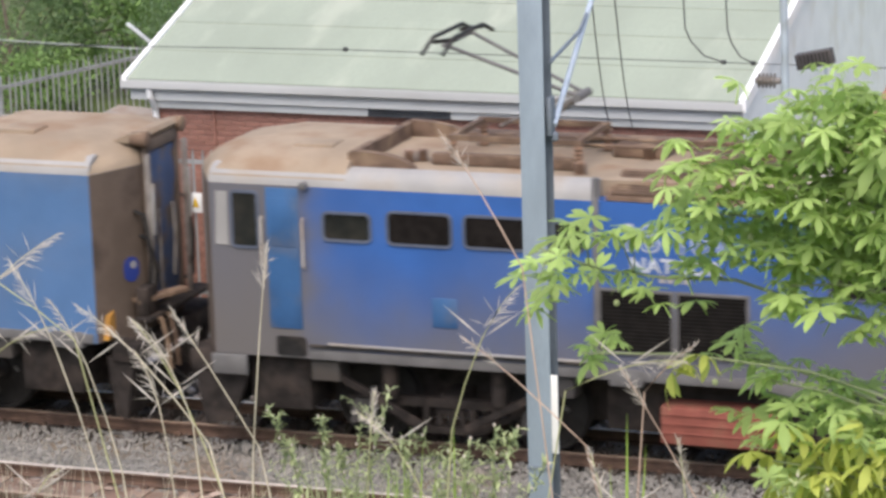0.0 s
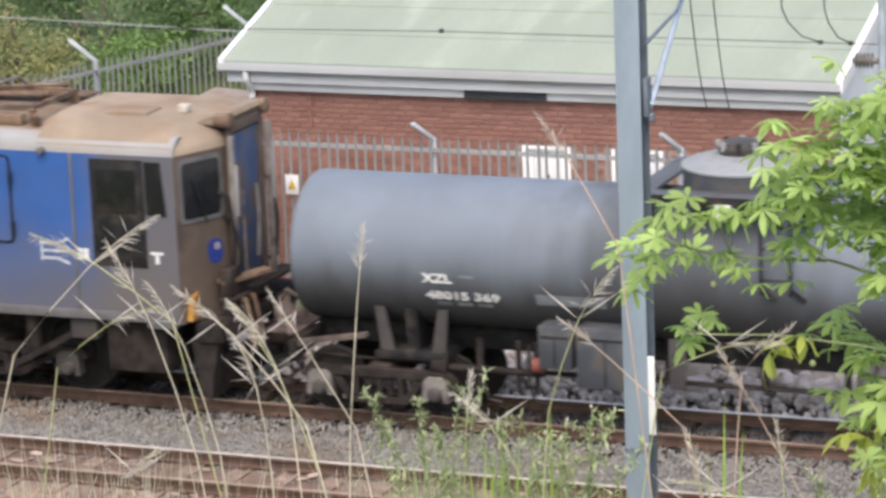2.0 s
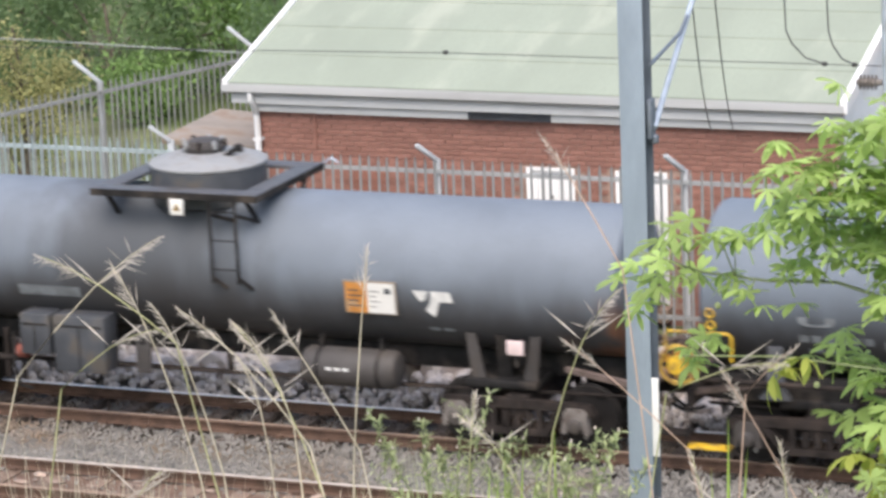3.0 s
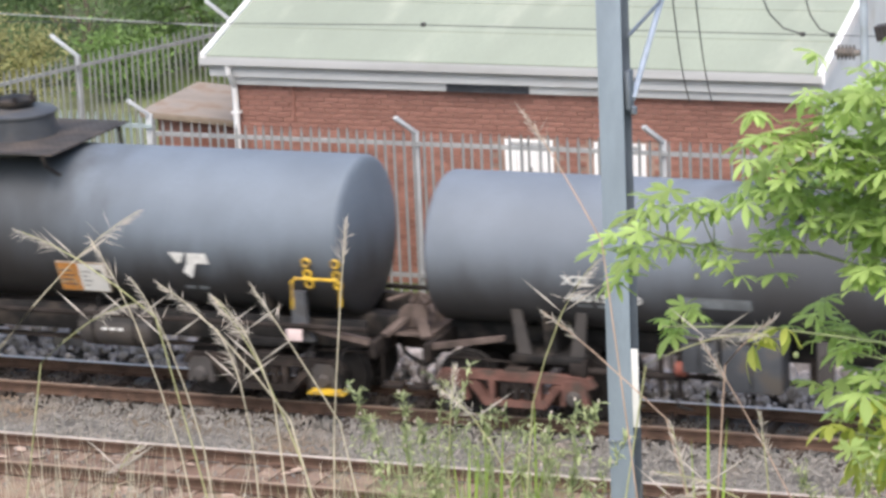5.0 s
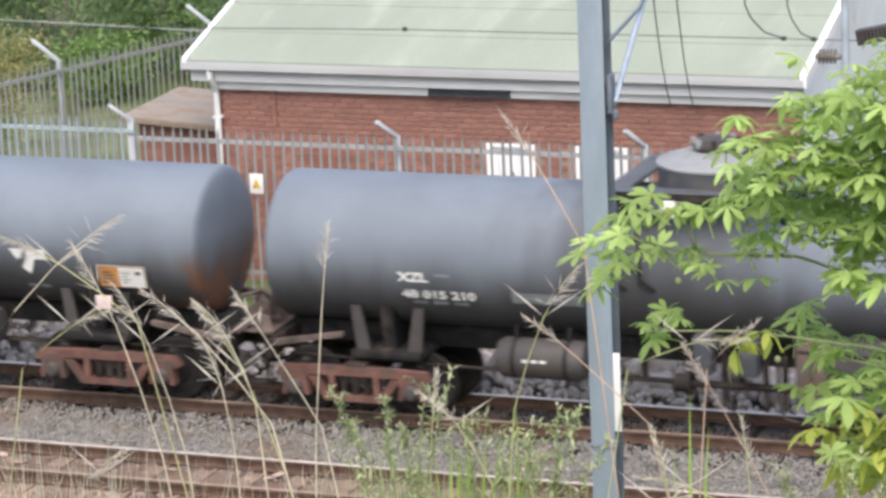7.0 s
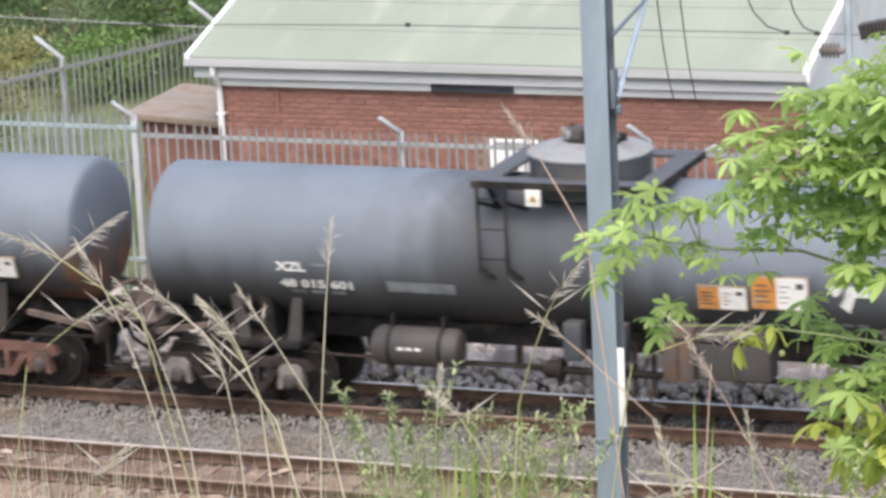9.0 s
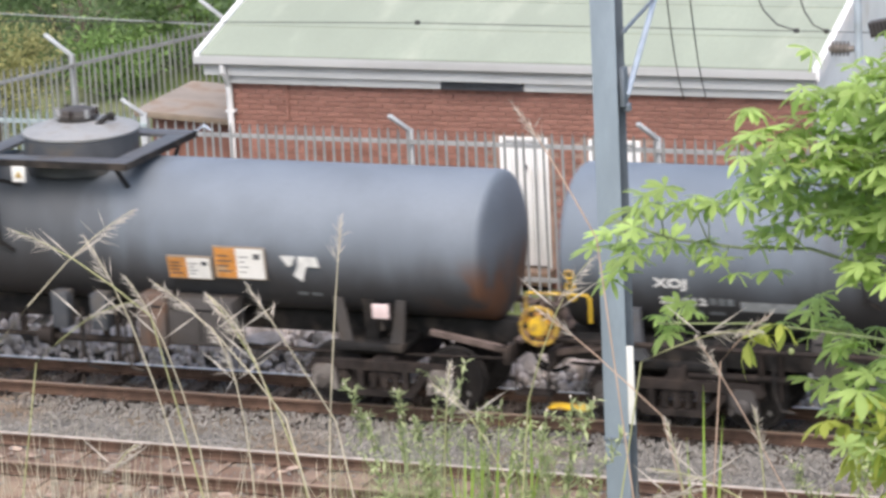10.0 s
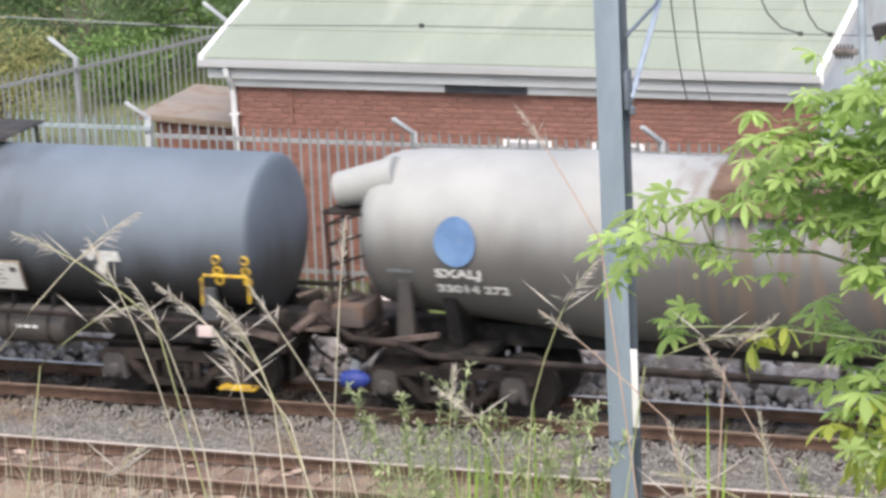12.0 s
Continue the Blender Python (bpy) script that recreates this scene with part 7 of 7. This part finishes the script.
SPRAY = [(-4.45, 9.08), (-4.31, 9.16), (-4.15, 9.24), (-4.02, 9.21), (-4.36, 9.02), (-4.24, 9.06), (-3.98, 9.12), (-4.37, 8.92), (-4.21, 8.95), (-4.03, 9.03), (-3.88, 8.97), (-3.77, 9.0), (-3.65, 9.08), (-3.58, 9.15)]
LOW_SPRAY = [(-4.28, 8.64), (-4.13, 8.72)]
build_sapling()


def stalk_points(xb, zb, xt, zt, y, bend):
    """A stalk from the bank up through two places, nodding at its tip."""
    b, t = Vector((xb, y, zb)), Vector((xt, y, zt))
    d = t - b
    ground = ground_height(xb, y)
    k = (zb - ground) / max(0.3, d.z)
    root = b - d * min(1.2, k) * 0.8
    root.z = ground - 0.03
    side = Vector((1 if d.x >= 0 else -1, 0, 0))
    pts = [root, root.lerp(b, 0.5) + Vector((0, 0, 0.05)), b]
    for u in (0.3, 0.6, 0.8, 0.92, 1.0):
        pts.append(b + d * u + side * bend * 0.10 * u ** 3 - Vector((0, 0, bend * 0.05 * u ** 4)))
    return pts


def seed_head(pts, size, kind):
    """A plume of thin branchlets near the stalk's tip."""
    sets = []
    tip = np.array(pts[-1])
    axis = np.array(pts[-1] - pts[-3])
    axis /= np.linalg.norm(axis)
    n = 44 if kind != 1 else 40
    for k in range(n):
        u = k / n
        p = tip - axis * size * u
        d = axis * 1.0 + RNG.normal(0, 0.5, 3) * (1, 0.6, 0.7)
        if kind == 1:
            d = d + np.array((0.25 * np.sign(axis[0] or 1), 0, -0.35))
        ln = size * RNG.uniform(0.14, 0.36) * (0.5 + u)
        sets.append(leaflet(p, d, np.array((0, 1.0, 0)), ln, 0.0022 + 0.0022 * RNG.uniform()))
    return sets


def grass_stalk(xb, zb, xt, zt, kind, y):
    label = {0: "pale dry upright grass stalk with a feathery tip", 1: "straw-coloured drooping grass stalk with seed head", 2: "reddish dry stalk with a brush-like tip"}[kind]
    g = thing("grass_stalk", label, "grass", "dry grass stalks")
    pts = stalk_points(xb, zb, xt, zt, y, {0: 0.15, 1: 1.0, 2: 0.3}[kind])
    bm = B()
    rod(bm, pts, 0.0042, 5, 0.0017)
    part("stalk", bm, M["stemred"] if kind == 2 else M["strawgreen"] if random.random() < 0.4 else M["straw"], g)
    sets = seed_head(pts, 0.25 if kind == 1 else 0.2, kind)
    if kind == 1:
        mid = [p.copy() for p in pts[:-2]]
        a = np.array(pts[4])
        for s in (-1, 1):
            sets.append(leaflet(a, np.array((s * 0.7, 0.1, 0.5)), np.array((0, 1.0, 0)), 0.22, 0.008))
    soup("seed_head", sets, M["strawpink"], g, "pale pinkish seed head")


STALKS = [(-5.36, 8.39, -5.27, 9.31, 0), (-5.5, 8.2, -5.78, 8.99, 1), (-6.08, 8.24, -6.35, 9.22, 1), (-6.16, 8.84, -6.71, 9.24, 1),
          (-6.94, 8.64, -6.31, 9.35, 1), (-5.73, 8.17, -5.78, 8.86, 1), (-5.63, 8.52, -5.79, 9.0, 1), (-5.33, 8.43, -5.69, 9.01, 0),
          (-4.86, 8.13, -4.82, 8.72, 0), (-4.15, 9.27, -4.45, 9.82, 2), (-3.38, 8.24, -3.72, 8.9, 2), (-3.9, 8.55, -4.38, 8.98, 2),
          (-3.65, 8.79, -3.47, 9.01, 2), (-5.56, 8.43, -6.04, 9.04, 1), (-5.97, 8.27, -6.17, 9.06, 1), (-4.47, 8.57, -4.27, 9.24, 1),
          (-3.98, 8.77, -3.58, 8.98, 1), (-6.73, 8.6, -6.34, 8.95, 1)]
for i, (a, b, c, d, k) in enumerate(STALKS):
    grass_stalk(a, b, c, d, k, -27.0)
for i in range(6):
    x = random.uniform(-6.9, -3.2)
    z = 8.15 + 0.08 * (x + 4.85)
    grass_stalk(x, z, x + random.uniform(-0.35, 0.2), z + random.uniform(0.15, 0.5), 1 if i % 3 else 0, -27.0 + random.uniform(-0.5, 0.5))


def weed(x, y, z_top, tips):
    w = thing("weed", "leafy green roadside weed with tiny pale buds", "plant", "green weeds")
    z0 = ground_height(x, y)
    leaves, buds = [], B()
    for tx, tz in tips:
        lean = RNG.normal(0, 0.05, 2)
        pts = [Vector((x, y, z0 - 0.02)), Vector((x + (tx - x) * 0.2 + lean[0], y, z0 + (tz - z0) * 0.55)), Vector((x + (tx - x) * 0.45 + lean[1], y, z0 + (tz - z0) * 0.8)), Vector((tx + (tx - x) * 0.25, y, tz))]
        bm = B()
        rod(bm, pts, 0.005, 5, 0.002)
        part("stem", bm, M["twig"], w)
        for k in range(80):
            u = RNG.uniform(0.4, 1.0)
            j = min(2, int(u * 3))
            p = np.array(pts[j].lerp(pts[j + 1], u * 3 - j))
            leaves.append(leaflet(p, RNG.normal(0, 0.7, 3) + np.array((0, 0, 0.3)), np.array((0, 0, 1.0)), RNG.uniform(0.04, 0.095) * (1.3 - 0.6 * u), 0.018))
        for k in range(5):
            q = pts[1].lerp(pts[3], 0.25 + 0.15 * k)
            tip2 = q + Vector((RNG.normal(0, 0.09), 0, RNG.uniform(0.05, 0.16)))
            bm = B()
            rod(bm, [q, q.lerp(tip2, 0.6) + Vector((0, 0, -0.01)), tip2], 0.003, 4, 0.0012)
            part("sprig", bm, M["twig"], w)
            for j in range(14):
                leaves.append(leaflet(np.array(q.lerp(tip2, RNG.uniform(0.2, 1))), RNG.normal(0, 0.7, 3) + np.array((0, 0, 0.2)), np.array((0, 0, 1.0)), RNG.uniform(0.02, 0.05), 0.012))
        for k in range(3):
            p = pts[2].lerp(pts[3], 0.4 + k * 0.3)
            lathe(buds, [(p.z - 0.005, 0.002), (p.z, 0.006), (p.z + 0.006, 0.005), (p.z + 0.01, 0.002)], "z", 6, (p.x + RNG.uniform(-0.015, 0.015), p.y - 0.01, 0))
    soup("leaves", leaves, M["weed"], w, "small pale green leaves")
    part("bud", buds, M["strawpink"], w, "tiny pale flower buds", kind="stuff")


weed(-5.16, -26.5, 8.5, [(-5.44, 8.44), (-5.24, 8.43), (-5.09, 8.44), (-4.98, 8.57), (-5.36, 8.29), (-5.18, 8.3)])
weed(-4.56, -26.5, 8.5, [(-4.74, 8.38), (-4.48, 8.45), (-4.4, 8.45), (-4.6, 8.3), (-4.3, 8.3)])
weed(-4.9, -26.3, 8.4, [(-4.95, 8.3), (-4.78, 8.25), (-5.02, 8.2), (-4.7, 8.32)])
weed(-3.3, -26.4, 8.2, [(-3.5, 8.2), (-3.2, 8.3), (-3.35, 8.1), (-3.1, 8.25)])


def blade(o, tip, width, out, n=6):
    """A long bent grass blade, as a folded strip."""
    o, tip = np.array(o), np.array(tip)
    d = tip - o
    s = np.cross(d, (0, 1.0, 0))
    s /= np.linalg.norm(s) + 1e-9
    bow = RNG.normal(0, 0.04)
    rows = []
    for k in range(n + 1):
        u = k / n
        c = o + d * u + s * bow * math.sin(math.pi * u) + np.array((0, 0, -0.08 * u ** 3))
        w = width * (1 - u) ** 0.6
        rows += [c - s * w / 2, c + np.array((0, 0.3 * w, 0)), c + s * w / 2]
    f = []
    for k in range(n):
        a = 3 * k
        f += [(a, a + 1, a + 4), (a, a + 4, a + 3), (a + 1, a + 2, a + 5), (a + 1, a + 5, a + 4)]
    out.append((np.array(rows), np.array(f)))


def grass_beds():
    green, dry = [], []
    for xb, xt, zt in ((-3.85, -3.88, 8.63), (-4.88, -4.91, 8.32), (-4.81, -4.72, 8.38), (-4.86, -4.65, 8.54), (-4.12, -4.1, 8.13), (-4.96, -5.0, 8.16), (-4.84, -4.8, 8.25), (-4.75, -4.7, 8.2), (-4.9, -4.88, 8.42), (-4.83, -4.86, 8.3), (-4.93, -5.04, 8.3), (-3.9, -3.96, 8.4), (-4.78, -4.6, 8.3), (-4.98, -4.95, 8.35), (-4.86, -4.93, 8.22), (-4.7, -4.74, 8.26), (-4.8, -4.79, 8.45), (-3.84, -3.8, 8.5)):
        blade((xb, -26.5, ground_height(xb, -26.5)), (xt, -26.5, zt), 0.036, green)
    for _ in range(170):
        x, y = RNG.uniform(-7.2, -2.6), RNG.uniform(-27.8, -25.4)
        g = ground_height(x, y)
        line = 12.33 - 0.334 * (y + 38.85) - 0.05 * (x + 4.9)
        h = min(line - g + RNG.uniform(-0.25, 0.12), 2.2)
        if h > 0.25:
            blade((x, y, g), (x + RNG.normal(0, 0.38), y, g + h), RNG.uniform(0.005, 0.011), green if x > -5.1 and RNG.uniform() < 0.55 else dry)
    # soft tussocks of fine pale blades between the weeds
    pale = []
    for cx, cz, n in ((-5.2, 8.42, 170), (-4.72, 8.36, 130), (-5.6, 8.12, 70), (-4.35, 8.2, 60), (-5.95, 8.1, 50)):
        for _ in range(n):
            x, y = cx + RNG.normal(0, 0.13), -26.5 + RNG.uniform(-0.25, 0.25)
            g = ground_height(x, y)
            h = cz - g - abs(RNG.normal(0, 0.22))
            if h > 0.2:
                blade((x, y, g), (x + RNG.normal(0, 0.13), y, g + h), RNG.uniform(0.004, 0.008), pale)
    soup("pale_grass", pale, M["weed"], label="fine pale green grass among the weeds", category="grass")
    for _ in range(60):
        x, y = RNG.uniform(-7.1, -6.4), RNG.uniform(-27.5, -26.6)
        g = ground_height(x, y)
        h = 8.5 - g + RNG.uniform(-0.35, 0.06)
        blade((x, y, g), (x + RNG.normal(0.1, 0.18), y, g + h), RNG.uniform(0.004, 0.008), dry)
    # dry tussocks along the near track
    for _ in range(1500):
        x, y = RNG.uniform(-24, -8), RNG.uniform(-5.6, -3.05)
        if noise.noise((x * 0.6, y * 0.9, 3.0)) < -0.02 + 0.25 * (y > -4.2):
            continue
        blade((x, y, -0.12), (x + RNG.normal(0, 0.12), y + RNG.normal(0, 0.08), RNG.uniform(0.0, 0.28)), RNG.uniform(0.006, 0.014), dry, 3)
    soup("green_grass", green, M["lime"], label="bright green grass blades on the bank", category="grass")
    soup("dry_grass", dry, M["straw"], label="dry straw-coloured grass on the bank", category="grass")


grass_beds()


def bush_tree(x, y, h, r, leaf, label, n, leaf_size, trunk=True):
    t = thing("bush", label, "bush", "bushes behind the fence")
    g = ground_height(x, y)
    top = Vector((x, y, g + h))
    bm = B()
    rod(bm, [(x, y, g - 0.1), (x + 0.1, y, g + h * 0.4), (x - 0.05, y, g + h * 0.8)], 0.09, 8, 0.03)
    part("trunk", bm, M["bark"], t, "grey-brown trunk")
    centres = []
    for k in range(9):
        a, rr = RNG.uniform(0, 6.28), r * RNG.uniform(0.3, 0.9)
        c = Vector((x + rr * math.cos(a), y + rr * math.sin(a), g + h * RNG.uniform(0.2, 0.95)))
        bm = B()
        s = Vector((x, y, g + h * RNG.uniform(0.1, 0.5)))
        rod(bm, [s, s.lerp(c, 0.5) + Vector((0, 0, 0.15)), c], 0.035, 6, 0.01)
        part("limb", bm, M["bark"], t)
        centres.append(c)
    sets = []
    for _ in range(n):
        c = np.array(centres[int(RNG.integers(0, len(centres)))])
        p = c + RNG.normal(0, 0.36, 3) * (r * 0.62, r * 0.62, min(h * 0.35, r * 0.7))
        if p[2] < g + 0.02:
            continue
        sets.append(leaflet(p, RNG.normal(0, 1, 3) + np.array((0, -0.3, -0.2)), RNG.normal(0, 1, 3), leaf_size * RNG.uniform(0.6, 1.3), leaf_size * 0.4))
    soup("crown", sets, leaf, t, "dense small leaves")
    return t


for x, y, h, r, leaf, n, ls in ((-33.5, 19.5, 3.2, 1.9, "bush", 4200, 0.16), (-31.0, 18.6, 2.6, 1.6, "bush", 3600, 0.15), (-28.9, 19.6, 3.0, 1.7, "bushlight", 3600, 0.17), (-26.6, 18.8, 2.8, 1.7, "bush", 3600, 0.15),
                                (-32.4, 17.4, 1.7, 1.3, "bush", 2600, 0.14), (-29.6, 17.3, 1.6, 1.2, "bushlight", 1800, 0.18), (-24.8, 19.8, 3.0, 1.8, "bush", 2600, 0.15), (-35.5, 17.5, 3.4, 1.8, "bush", 3000, 0.16),
                                (-30.0, 22.0, 4.5, 2.4, "bush", 3600, 0.2), (-34.0, 23.0, 4.5, 2.6, "bushlight", 3000, 0.2), (-26.0, 22.5, 4.2, 2.4, "bush", 3000, 0.2), (-37.5, 21, 4.5, 2.4, "bush", 2600, 0.2)):
    bush_tree(x, y, h, r, M[leaf], "dense dark green bush behind the fence" if leaf == "bush" else "lighter green bush with large leaves", n, ls)
bush_tree(-27.95, 9.6, 4.2, 1.1, M["conifer"], "yellow-green upright bush near the fence corner", 3600, 0.12)


def far_woods():
    """A wooded rise that closes the view beyond the bushes."""
    sets = []
    for _ in range(9000):
        x, y = RNG.uniform(-75, 25), RNG.uniform(26, 48)
        g = ground_height(x, y)
        p = np.array((x, y, g + RNG.uniform(0, 5.5)))
        sets.append(leaflet(p, RNG.normal(0, 1, 3), RNG.normal(0, 1, 3), RNG.uniform(0.35, 0.8), 0.3))
    soup("far_woods", sets, M["bush"], label="dark green woodland beyond the building", category="woodland")


far_woods()


# ------------------------------------------------------------------ bricks of the front wall
def lay_bricks():
    full = B()
    box(full, -0.111, 0.111, 0.0, 0.06, 0.0, 0.073, 0.004)
    half = B()
    box(half, -0.0525, 0.0525, 0.0, 0.06, 0.0, 0.073, 0.004)
    meshes = {"full": mesh_from("brick", full, M["brick"]), "half": mesh_from("brick", half, M["brick"])}
    wall = [o for o in building.children if o.name.startswith("wall")][0]
    rest = B()
    count = 0
    course = 0
    z = 0.0
    rng = random.Random(5)
    while z < 3.1:
        x = GX0 + (0.0 if course % 2 else 0.0)
        first = course % 2
        while x < GX1 - 0.02:
            w = 0.105 if first else 0.222
            first = 0
            if x + w > GX1:
                w = GX1 - x
                if w < 0.1:
                    break
                w = 0.105 if w < 0.222 else 0.222
            cx = x + w / 2
            clear = not any(d0 - 0.02 < x + w and x < d1 + 0.02 and z0 - 0.07 < z < z1 for d0, d1, z0, z1 in DOORS)
            if clear:
                dy = rng.uniform(-0.003, 0.003)
                if z > 2.46 and count < 300:
                    ob = new("brick", meshes["full" if w > 0.15 else "half"])
                    ob.parent = wall
                    ob.location = (cx, WY - 0.004 + dy, z)
                    count += 1
                else:
                    box(rest, cx - w / 2, cx + w / 2, WY - 0.004 + dy, WY + 0.05, z, z + 0.073)
            x += w + 0.01
        z += 0.083
        course += 1
    part("brickwork", rest, M["brick_rest"], wall, "courses of red brick", kind="stuff")


lay_bricks()


# ------------------------------------------------------------------ everything that moves
def way(t):
    """How far the train has come by t seconds."""
    return 7.6054 * (t - 0.0021549 * ((t - 6) ** 2 - 36) / 2)


def motions():
    times = [0.0, 1, 2, 3, 4, 5, 6, 7, 8, 9, 10, 11, 12.0]
    for ob, x0 in VEHICLES:
        walk(ob, [(t, pose(x0 - way(t), 0, 0)) for t in times])
    turns = [k / 15 for k in range(181)]
    for wheel, x, r in WHEELS:
        walk(wheel, [(t, pose(x, 0, r, 0, -math.degrees(way(t) / r) % 360, 0)) for t in turns])


motions()
